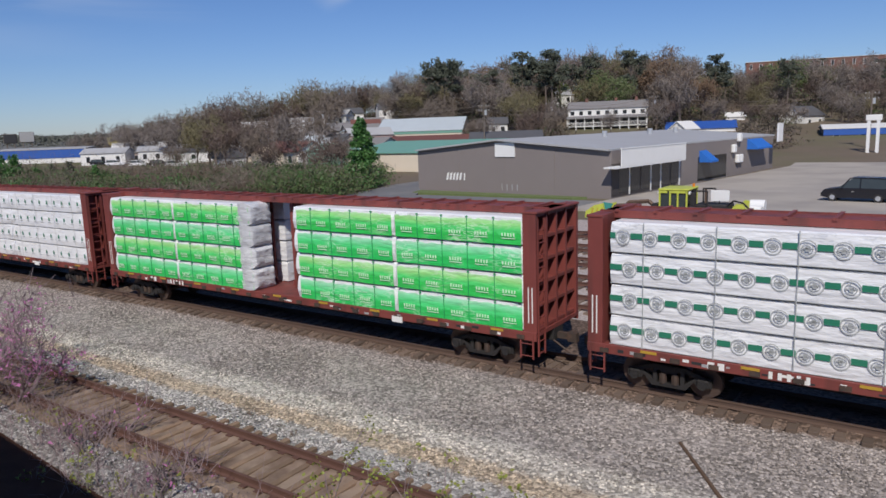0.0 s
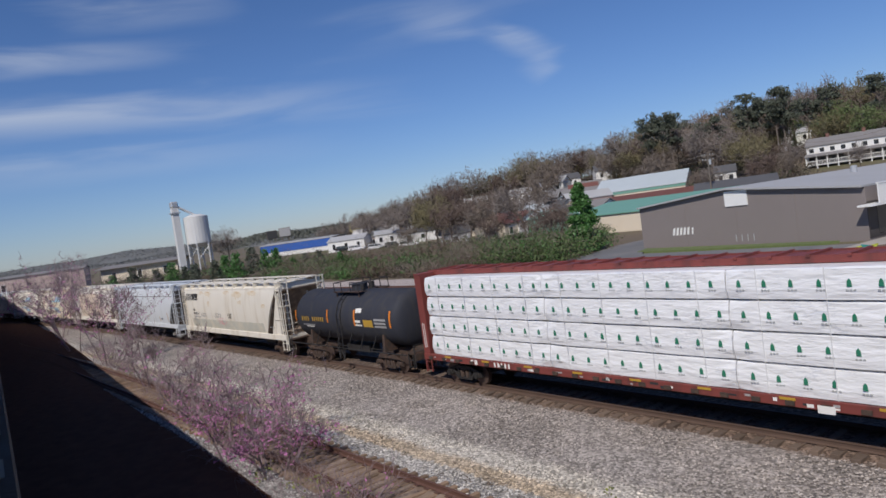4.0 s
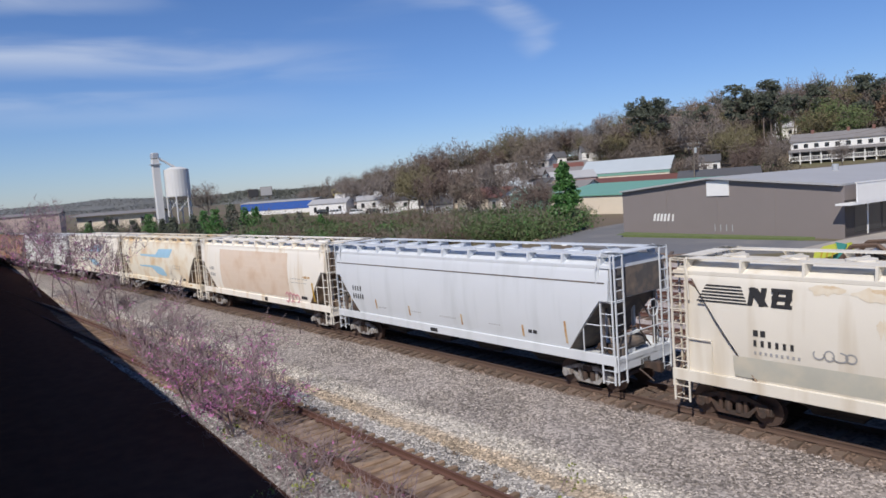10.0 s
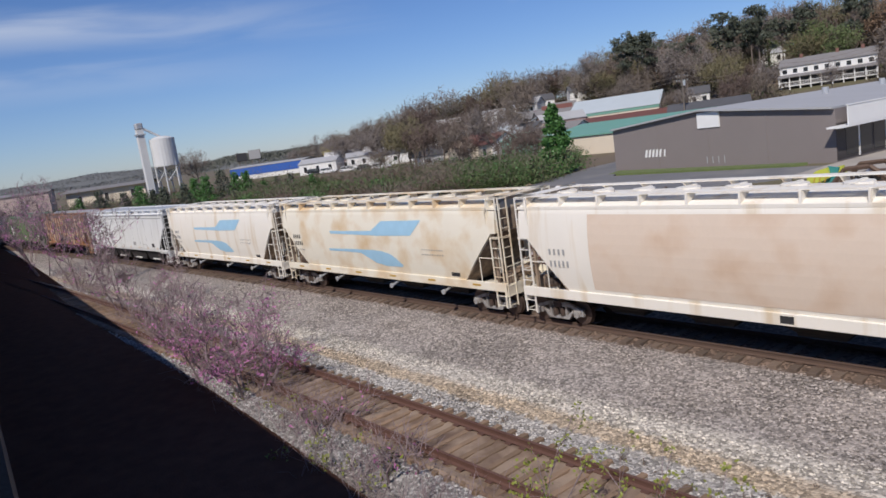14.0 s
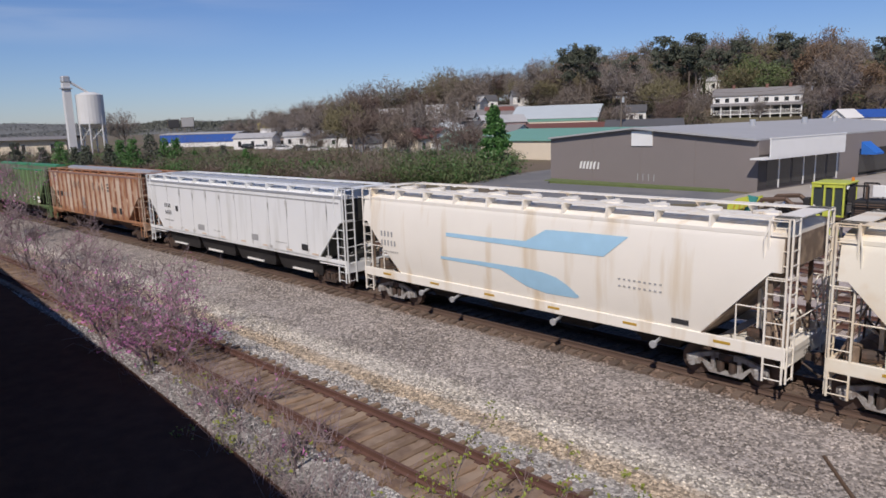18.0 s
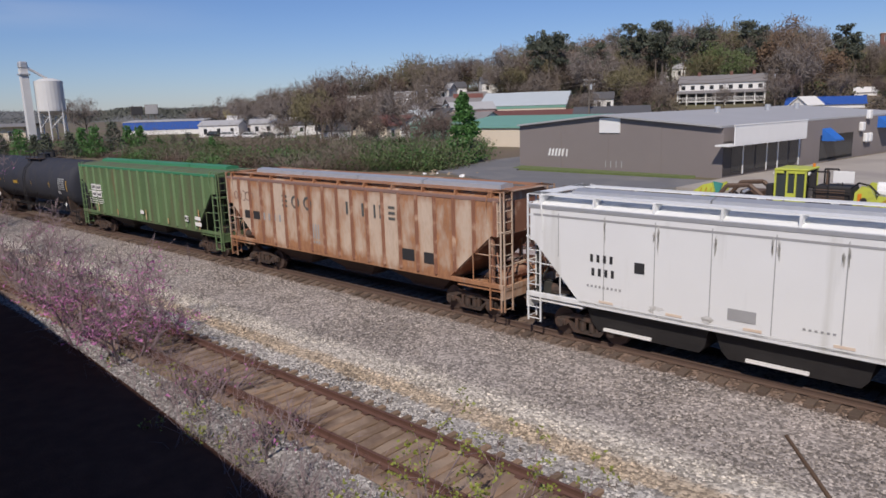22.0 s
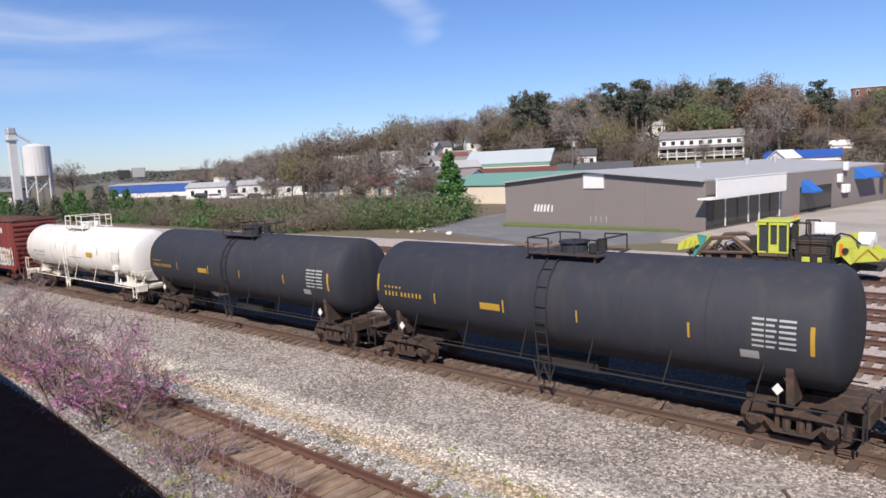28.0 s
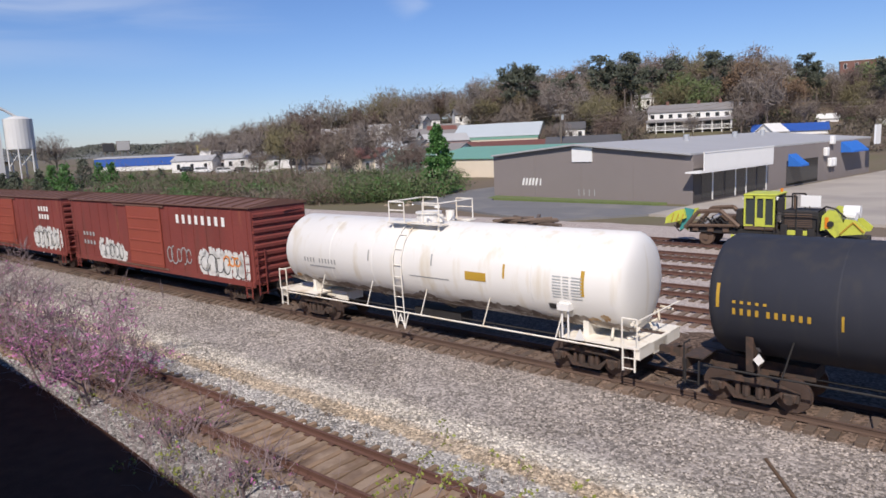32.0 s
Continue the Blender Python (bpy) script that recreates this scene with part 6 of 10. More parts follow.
        tank_marks(car, r, cz, [(YELLOW, "reflector", -7.4, 0.08, 0.05, 0.6), (YELLOW, "reflector", -4.6, 0.055, 0.2, 0.36), (YELLOW, "reflector", -1.7, 0.06, 0.2, 0.4),
                                (YELLOW, "placard", -2.6, 0.8, 0.18, 0.22), (YELLOW, "reflector", 0.95, 0.05, 0.2, 0.36), (YELLOW, "reflector", 4.25, 0.06, 0.2, 0.4),
                                (YELLOW, "reflector", 7.15, 0.10, 0.25, 0.7), (FADED_STENCIL, "plate", 5.55, 0.45, 0.42, 0.22)] +
                   [(GREY_PRINT, "stencil", 5.85 + dx_, w_, 0.2 - 0.085 * k, 0.055) for k in range(6) for dx_, w_ in ((0, 0.28), (0.32, 0.2 + 0.05 * (k % 2)), (0.62, 0.38))] + [(PAINT_WHITE, "small_placard", 6.45, 0.22, 0.95, 0.26), (PAINT_WHITE, "small_placard", -6.7, 0.22, 0.95, 0.26)])
    # 15: white tank car
    r, cz = 1.48, 2.68
    car = tank_car("tank_car", "white tank car with cream frame and railed dome", -137.6, 7.75, r, cz, 6.25, TANK_WHITE, CREAM_WHITE, 8.1, dome_x=-0.6, cage=True, seams=5)
    tank_letters(car, r, cz, FADED_STENCIL, -6.2, 0.16, 0.18, 4, 0.13, 0.05)
    tank_letters(car, r, cz, FADED_STENCIL, -5.3, 0.16, 0.18, 6, 0.13, 0.05)
    tank_marks(car, r, cz, [(YELLOW, "placard", 2.1, 0.85, 0.12, 0.28), (YELLOW, "reflector", 6.35, 0.12, 0.18, 0.75), (YELLOW, "reflector", 3.6, 0.08, 0.0, 0.45),
                            (FADED_STENCIL, "reflector", -0.3 - 2.2, 0.06, -0.05, 0.4), (FADED_STENCIL, "reflector", 0.6, 0.06, -0.1, 0.4), (PAINT_BLACK, "plate", 5.2, 0.4, 0.55, 0.2)] +
               [(GREY_PRINT, "stencil", 5.4 + dx_, w_, 0.26 - 0.06 * k, 0.035) for k in range(8) for dx_, w_ in ((0, 0.3), (0.36, 0.2), (0.64, 0.36))] + [(FADED_STENCIL, "stencil", -0.4, 1.8, 0.2, 0.04), (FADED_STENCIL, "stencil", -5.9, 1.5, 0.28, 0.05)])
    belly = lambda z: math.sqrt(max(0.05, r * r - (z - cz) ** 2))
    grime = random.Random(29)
    # ragged brown patches for road grime, with the belly's shade put into them
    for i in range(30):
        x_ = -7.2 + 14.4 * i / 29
        stain(car, x_ + grime.uniform(-0.2, 0.2), cz - r * grime.uniform(0.66, 0.86), grime.uniform(0.8, 1.3), grime.uniform(0.22, 0.42), BELLY_GRIME_SHADE, 500 + i, belly, "grime_and_shade")
    for i, (x_, dz_, w_, h_) in enumerate(((7.0, -0.85, 0.3, 0.2), (6.6, -1.0, 0.4, 0.2), (-7.0, -0.9, 0.3, 0.2))):
        stain(car, x_, cz + dz_, w_, h_, RUST_RUN, 560 + i, belly, "rust_stain")
    gear = B()
    rnd_g = random.Random(31)
    for i in range(16):
        p_ = (7.35 + rnd_g.uniform(-0.3, 0.5), rnd_g.uniform(-1.1, 0.9), 1.15 + rnd_g.uniform(0.05, 0.7))
        rod(gear, p_, (p_[0] + rnd_g.uniform(-0.3, 0.3), p_[1] + rnd_g.uniform(-0.4, 0.4), p_[2] + rnd_g.uniform(-0.3, 0.3)), rnd_g.uniform(0.03, 0.09), 7)
    part("brake_gear", gear, NS_CREAM, car, "rusty cream brake gear on the end platform", kind="stuff")
    bm = B()
    box(bm, 5.6, 6.0, -1.55, -1.3, 1.95, 2.15)
    rod(bm, (5.7, -1.42, 1.1), (5.7, -1.42, 1.95), 0.03)
    rod(bm, (5.9, -1.42, 1.1), (5.9, -1.42, 1.95), 0.03)
    prism(bm, [(6.1, 1.1), (6.45, 1.12), (6.3, 1.45)], -1.46, -1.42)
    part("placard_holder", bm, PAINT_WHITE, car)
    # 16, 17: red boxcars
    for u0, u1, seed in ((-165.4, -147.35, 3), (-184.6, -166.75, 5)):
        car, u, half = boxcar(u0, u1, "oxide-red sliding-door boxcar with silver graffiti", seed)
        lettering(car, [(PAINT_WHITE, half - 6.1 + 0.56 * k, 3.55, -1.525, 1, 0.24, 0.42, 0.1) for k in range(8)] if seed == 3 else
                  [(PAINT_WHITE, half - 3.4 + 0.4 * k, z, -1.525, 1, 0.24, 0.3, 0.1) for k in range(4) for z in (3.1, 3.6)])
        lettering(car, [(FADED_STENCIL, -half + 1.4 + 0.4 * k, z, -1.525, 1, 0.22, 0.22, 0.1) for k in range(4) for z in (1.9, 2.4)])
        spots = ((half - 4.2, 1.15, 3.9, 1.35, 41, 6), (-half + 3.4, 1.2, 2.9, 1.1, 43, 5)) if seed == 3 else ((half - 4.4, 1.2, 3.9, 1.5, 47, 6),)
        for x, z, w, h_, sd, n in spots:
            part("graffiti", scrawl(B(), x, z, -1.532, w, h_, sd, n, 0.17), GRAFFITI, car, "thick silver graffiti letters")
            for k in range(n):
                stain(car, x + w * (k + 0.5) / n, z + h_ * 0.5, w / n * 1.05, h_ * (0.9 if k % 2 else 0.75), GRAFFITI, sd * 7 + k, lambda z_: 1.522, "graffiti_fill")
            part("graffiti_outline", scrawl(B(), x + 0.1, z + 0.05, -1.536, w * 0.9, h_ * 0.8, sd + 1, n, 0.025), PAINT_BLACK, car)
        if seed == 3:
            part("graffiti_outline", scrawl(B(), half - 2.2, 1.75, -1.54, 1.2, 0.5, 61, 3, 0.04), ORANGE, car)
            part("graffiti", scrawl(B(), half - 7.2, 1.5, -1.53, 2.2, 0.9, 71, 5, 0.035), FADED_STENCIL, car, kind="stuff")

# ---- ground, tracks ----
def smooth(a, b, x):
    f = min(1.0, max(0.0, (x - a) / (b - a)))
    return f * f * (3 - 2 * f)


def land(x, y):
    """Height of the open ground away from the tracks: flat yard, then a wooded hill behind the buildings."""
    d = math.hypot(x, y)
    az = math.degrees(math.atan2(-x, y))
    if y < 20:
        return -0.5
    ridge = (15.5 * smooth(62, 22, az) + 3) * (0.62 + 0.38 * smooth(4, 20, az)) * smooth(-60, -20, az)
    rise = smooth(165, 360, d)
    fall = 1 - 0.4 * smooth(420, 900, d)
    return -0.5 + ridge * rise * fall + 4.5 * smooth(120, 200, d) * smooth(60, 30, az)


def build_ground():
    # one sheet to the horizon: finer near the tracks, coarse far away
    xs = sorted({-4000, -2500, -1500, -1000, *range(-700, 500, 20), 600, 900, 1500, 2500, 4000})
    ys = sorted({-4000, -2000, -800, -300, -100, -30, -8, 0, 4, 8, 12, 16, 20, *range(24, 700, 20), 800, 1000, 1500, 2500, 4000})
    bm = B()
    grid = [[bm.verts.new((x, y, land(x, y))) for x in xs] for y in ys]
    for a, b in zip(grid, grid[1:]):
        for i in range(len(xs) - 1):
            bm.faces.new((a[i], a[i + 1], b[i + 1], b[i]))
    g = new("ground", mesh_of("ground", bm, GROUND, True))
    tagged(g, "rough brown and green ground out to the wooded hill", "ground", kind="structure")


def strip(name, label, y0, y1, z0, z1, material, s0=-330.0, s1=110.0, step=1.0, wob=0.12, seed=0, kind="structure", rows=None, rough=0.0):
    """A band of ground that follows the tracks' bend; edges wander a little."""
    rnd = random.Random(seed)
    bm = B()
    n = int((s1 - s0) / step)
    rows = rows or [(0.0, 0.0), (1.0, 0.0)]
    prev = None
    for i in range(n + 1):
        s = s0 + (s1 - s0) * i / n
        vs = []
        for k, (f, dz) in enumerate(rows):
            y = y0 + (y1 - y0) * f
            if k in (0, len(rows) - 1):
                y += wob * (noise.noise((s * 0.35, y * 3.1, seed)) * 1.6)
            z = z0 + (z1 - z0) * f + dz + (rnd.uniform(-rough, rough) if 0 < k < len(rows) - 1 else 0)
            vs.append(bm.verts.new(on_track(s, y, z).translation))
        if prev:
            for a, b, c, d in zip(prev, prev[1:], vs[1:], vs):
                bm.faces.new((a, d, c, b))
        prev = vs
    ob = new(name, mesh_of(name, bm, material, True))
    return tagged(ob, label, name.replace("_", " "), kind=kind)


def rail_mesh(s0, s1, y, bm, step=4.0, top=0.0):
    prof = [(-0.07, -0.17), (0.07, -0.17), (0.07, -0.155), (0.012, -0.13), (0.012, -0.045), (0.036, -0.035), (0.036, 0.0), (-0.036, 0.0), (-0.036, -0.035), (-0.012, -0.045), (-0.012, -0.13), (-0.07, -0.155)]
    n = int((s1 - s0) / step)
    rings = []
    for i in range(n + 1):
        s = s0 + (s1 - s0) * i / n
        rings.append([tuple(on_track(s, y + a, top + b).translation) for a, b in prof])
    loft(bm, rings)
    return bm


def track(label, y, s0, s1, tie_mat, rail_mat, tie_s0, tie_s1, gap=0.53, seed=1, fine=True, top=0.0, half_w=0.115):
    t = thing("railway_track", label, "railway track", "railway tracks")
    for k in (-0.752, 0.752):
        part("rail", rail_mesh(s0, s1, y + k, B(), top=top), rail_mat, t)
    rnd = random.Random(seed)
    bm = B()
    box(bm, -half_w, half_w, -1.3, 1.3, -0.17, 0.0, bevel=0.012)
    tie_me = mesh_of("tie", bm, tie_mat)
    n = int((s1 - s0) / gap)
    rest = B()
    for i in range(n):
        s = s0 + gap * (i + 0.5) + rnd.uniform(-0.03, 0.03)
        dy = rnd.uniform(-0.07, 0.07)
        if fine and tie_s0 < s < tie_s1:
            m = on_track(s, y + dy, top - 0.172 + rnd.uniform(-0.012, 0.004)) @ Matrix.Rotation(rnd.uniform(-0.03, 0.03), 4, "Z")
            piece("tie", tie_me, t, m)
        else:
            m = on_track(s, y + dy, top - 0.172)
            box(rest, -half_w, half_w, -1.3, 1.3, -0.17, 0.0, m)
    part("tie_run", rest, tie_mat, t, kind="stuff")
    bm = B()
    for i in range(n):
        s = s0 + gap * (i + 0.5)
        if -75 < s < 12:
            for k in (-0.752, 0.752):
                box(bm, -0.09, 0.09, -0.17, 0.17, -0.172, -0.152, on_track(s, y + k, top))
    if len(bm.verts):
        part("tie_plate", bm, rail_mat, t, kind="stuff")
    else:
        bm.free()
    return t


def stones(name, label, y0, y1, s0, s1, count, size, material, zfun, seed):
    """Loose stones on the surface, as one scattered mass."""
    rnd = np.random.default_rng(seed)
    base = np.array([(1, 0, 0), (-1, 0, 0), (0, 1, 0), (0, -1, 0), (0, 0, 0.8), (0, 0, -0.6)], float)
    tri = np.array([(0, 2, 4), (2, 1, 4), (1, 3, 4), (3, 0, 4), (2, 0, 5), (1, 2, 5), (3, 1, 5), (0, 3, 5)])
    ss = rnd.uniform(s0, s1, count)
    ys = rnd.uniform(y0, y1, count)
    r = size * rnd.uniform(0.45, 1.15, count)
    ang = rnd.uniform(0, 6.28, count)
    a = ss * BEND
    rr = 1 / BEND + (ys - TRACK_Y)
    X, Y = rr * np.sin(a), ys - rr * (1 - np.cos(a))
    Z = np.array([zfun(v) for v in ys]) + r * 0.2
    jit = 1 + rnd.uniform(-0.35, 0.35, (count, 6, 3))
    P = base[None] * jit * r[:, None, None]
    c, s = np.cos(ang), np.sin(ang)
    Q = np.stack([P[..., 0] * c[:, None] - P[..., 1] * s[:, None], P[..., 0] * s[:, None] + P[..., 1] * c[:, None], P[..., 2] * 0.8], -1)
    Q += np.stack([X, Y, Z], -1)[:, None]
    F = (tri[None] + 6 * np.arange(count)[:, None, None]).reshape(-1, 3)
    me = bpy.data.meshes.new(name)
    me.from_pydata(Q.reshape(-1, 3).tolist(), [], F.tolist())
    me.materials.append(material)
    at = me.attributes.new("across", "FLOAT", "POINT")
    at.data.foreach_set("value", np.repeat(ys, 6))
    return tagged(new(name, me), label, "stones", kind="stuff")


def bed_z(y):
    """Height of the gravel across the two near tracks."""
    if y < 7.6:
        return -0.42
    if y < 11.4:
        return -0.27 - 0.11 * smooth(10.9, 11.4, y) - 0.13 * smooth(8.3, 7.6, y)
    if y < 13.5:
        return -0.40
    if y < 17.2:
        return -0.42 + 0.14 * smooth(13.5, 17.2, y)
    return -0.28 + 0.088 * smooth(17.72, 18.0, y) - 0.06 * smooth(19.6, 20.4, y)


SIDING_DIRT = mat("red-brown dusty stone", (0.15, 0.098, 0.07), 0.95, vary=0.35, scale=0.8, fine=22, bump=0.7, col2=(0.30, 0.225, 0.165), amt2=0.5, scale2=1.2)
build_ground()


def track_bed(y0=5.2, y1=24.6, s0=-330.0, s1=110.0):
    """The stone bed of the two near tracks, from the wall's foot to the rail yard."""
    rnd = random.Random(5)
    bm = B()
    ny = 50
    ss, s = [], s0
    while s < s1:
        ss.append(s)
        s += 0.6 if -60 < s < 12 else 4.0
    rows, across = [], []
    for s in ss:
        row = []
        for k in range(ny + 1):
            y = y0 + (y1 - y0) * k / ny
            z = bed_z(y) + rnd.uniform(-0.018, 0.018) + 0.05 * noise.noise((s * 0.3, y * 0.5, 2.0))
            row.append(bm.verts.new(on_track(s, y, z).translation))
            across.append(y)
        rows.append(row)
    for a, b in zip(rows, rows[1:]):
        for k in range(ny):
            bm.faces.new((a[k], b[k], b[k + 1], a[k + 1]))
    me = mesh_of("track_bed", bm, BED, True)
    at = me.attributes.new("across", "FLOAT", "POINT")
    at.data.foreach_set("value", across)
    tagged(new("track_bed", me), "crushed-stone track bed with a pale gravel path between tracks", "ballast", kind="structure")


track_bed()
strip("yard_gravel", "pinkish pale gravel of the rail yard", 24.2, 50.6, -0.24, -0.24, YARD, seed=9, wob=0.3)
track("main railway track with weathered grey-brown ties", TRACK_Y, -330, 110, TIE, RAIL, -75, 12, seed=2)
track("rusty unused siding with rotted brown ties", 9.62, -200, 60, OLD_TIE, RUST_RAIL, -70, 10, gap=0.47, seed=3, half_w=0.075)
for i, y in enumerate((26.2, 30.0, 34.2, 38.2, 43.0)):
    track("rusty yard track on pale gravel", y, -260, 80, TIE, RUST_RAIL, 0, 0, seed=10 + i, fine=False)
strip("siding_fill", "brown dusty fill between the siding's ties", 8.35, 10.44, -0.196, -0.196, SIDING_DIRT, -200, 60, seed=12, wob=0.12, rows=[(0, -0.03), (0.05, 0.03), (0.12, 0.028), (0.17, -0.03), (0.4, -0.02), (0.6, -0.025), (0.83, -0.03), (0.88, 0.0), (0.95, 0.0), (1, -0.03)], rough=0.03)
stones("loose_stones", "scattered grey ballast stones", 10.6, 17.7, -42, 7, 52000, 0.045, LOOSE_STONE, bed_z, 1)
stones("loose_stones", "scattered grey stones beside the siding", 6.95, 8.4, -40, 6, 11000, 0.052, LOOSE_STONE, bed_z, 3)

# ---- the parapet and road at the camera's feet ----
# wall faces stand in shade; their concrete is coloured darker to deepen it
DARK_CONCRETE = mat("concrete darkened for shade", (0.088, 0.056, 0.038), 0.95, vary=0.35, scale=1.0, fine=20, bump=0.4, col2=(0.09, 0.078, 0.066), amt2=0.35, scale2=0.8, streak=True)
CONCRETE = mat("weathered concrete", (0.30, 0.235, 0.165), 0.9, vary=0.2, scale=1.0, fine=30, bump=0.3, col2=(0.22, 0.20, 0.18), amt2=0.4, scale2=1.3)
ASPHALT = mat("worn asphalt", (0.16, 0.16, 0.165), 0.9, vary=0.2, scale=0.3, fine=20, bump=0.25, col2=(0.22, 0.21, 0.20), amt2=0.4, scale2=0.2)
LOT = mat("old parking lot", (0.40, 0.36, 0.31), 0.9, vary=0.15, scale=0.1, fine=10, bump=0.15, col2=(0.31, 0.28, 0.25), amt2=0.45, scale2=0.15)
WALL_GREY = mat("grey-brown painted wall", (0.222, 0.193, 0.182), 0.8, vary=0.07, scale=0.4, fine=15, bump=0.05)
SHADE_FRONT = mat("dark panels for canopy and porch shade", (0.06, 0.052, 0.05), 0.6, vary=0.2, bump=0.05)
ROOF_GREY = mat("grey sheet roof", (0.40, 0.40, 0.40), 0.6, vary=0.1, scale=0.2, fine=12, bump=0.05)
CREAM_WALL = mat("cream metal wall", (0.66, 0.58, 0.46), 0.7, vary=0.08, scale=0.5, bump=0.05)
GREEN_METAL = mat("green metal roof", (0.16, 0.34, 0.27), 0.55, vary=0.1, scale=0.5, bump=0.05)
WHITE_PAINT = mat("white painted board", (0.78, 0.78, 0.76), 0.6, vary=0.06, scale=0.8, bump=0.05)
DARK_GLASS = mat("dark window glass", (0.03, 0.032, 0.035), 0.12, vary=0.2, bump=0)
BLUE_CLOTH = mat("blue canvas", (0.02, 0.14, 0.50), 0.7, vary=0.12, bump=0.1)
BLUE_METAL = mat("blue fascia", (0.03, 0.10, 0.38), 0.5, vary=0.1, bump=0.03)
BRICK_RED = mat("red brick", (0.19, 0.095, 0.075), 0.85, vary=0.15, scale=0.5, fine=10, bump=0.1)
SILO_WHITE = mat("pale grey silo steel", (0.60, 0.60, 0.59), 0.6, vary=0.08, scale=0.5, bump=0.05)
GRASS = mat("short grass", (0.12, 0.155, 0.055), 0.95, vary=0.35, scale=1.5, fine=12, bump=0.4)


def parapet():
    turn = pose(0, 0, 0, 0, 0, -3.8)
    t = thing("parapet_wall", "weathered concrete parapet on a tall retaining wall in shade", "wall", kind="structure")
    bm = B()
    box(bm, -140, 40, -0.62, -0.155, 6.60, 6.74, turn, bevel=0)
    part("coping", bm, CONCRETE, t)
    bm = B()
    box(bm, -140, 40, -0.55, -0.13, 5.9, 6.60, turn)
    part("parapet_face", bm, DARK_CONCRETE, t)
    bm = B()
    for k in range(30):
        box(bm, -140 + 6 * k, -139.97 + 6 * k, -0.63, -0.125, 6.3, 6.745, turn)
    part("joint", bm, DARK_CONCRETE, t, kind="stuff")
    # a chipped pale lip along the ledge below the coping
    bm = B()
    chips = random.Random(6)
    x = -90.0
    while x < 12:
        L = chips.uniform(0.08, 0.7)
        w_ = chips.uniform(0.008, 0.02)
        box(bm, x, x + L, -0.085 - w_, -0.085 + w_, 5.90, 5.906, turn)
        x += L + chips.uniform(0.05, 0.9)
    part("chipped_lip", bm, CONCRETE, t, kind="stuff")
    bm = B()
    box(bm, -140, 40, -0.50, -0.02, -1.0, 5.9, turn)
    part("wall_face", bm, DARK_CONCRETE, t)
    bm = B()
    box(bm, -140, 40, -14, -0.5, 5.2, 5.45, turn)
    # soil along the wall's foot, coloured dark to deepen the wall's shadow
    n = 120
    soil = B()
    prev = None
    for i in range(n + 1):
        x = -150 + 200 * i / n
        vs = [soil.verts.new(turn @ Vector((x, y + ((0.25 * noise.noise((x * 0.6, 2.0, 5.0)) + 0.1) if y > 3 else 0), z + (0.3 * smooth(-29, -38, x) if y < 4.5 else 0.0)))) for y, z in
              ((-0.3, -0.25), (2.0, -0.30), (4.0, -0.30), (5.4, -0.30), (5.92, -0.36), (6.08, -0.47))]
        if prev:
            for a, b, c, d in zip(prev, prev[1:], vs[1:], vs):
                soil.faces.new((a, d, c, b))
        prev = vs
    tagged(new("shaded_bank", mesh_of("shaded_bank", soil, SHADE_SOIL, True)), "soil at the wall's foot, coloured dark to deepen its shade", "bank", kind="structure")
    r = new("road", mesh_of("road", bm, ASPHALT))
    tagged(r, "asphalt road deck behind the parapet", "road", kind="structure")


parapet()


def quad_slab(name, label, pts, z, material, thick=0.25, kind="structure", category=""):
    bm = prism(B(), pts, z - thick, z, "z")
    return tagged(new(name, mesh_of(name, bm, material)), label, category or name.replace("_", " "), kind=kind)


quad_slab("driveway", "worn asphalt driveway round the grey building", [(-58, 59.5), (-34, 50.5), (-26.5, 58.8), (-26, 64), (-50, 64.3), (-54, 71), (-56.5, 130), (-64, 130), (-62.5, 76), (-59.5, 66)], -0.30, ASPHALT)
quad_slab("parking_lot", "pale cracked parking lot", [(-27.5, 57.5), (60, 55), (130, 260), (-25, 175), (-20, 118), (-27, 66)], -0.29, LOT)
quad_slab("grass_strip", "strip of grass before the building", [(-52, 66.2), (-31, 65.4), (-30, 66.8), (-53, 69.2)], -0.25, GRASS)


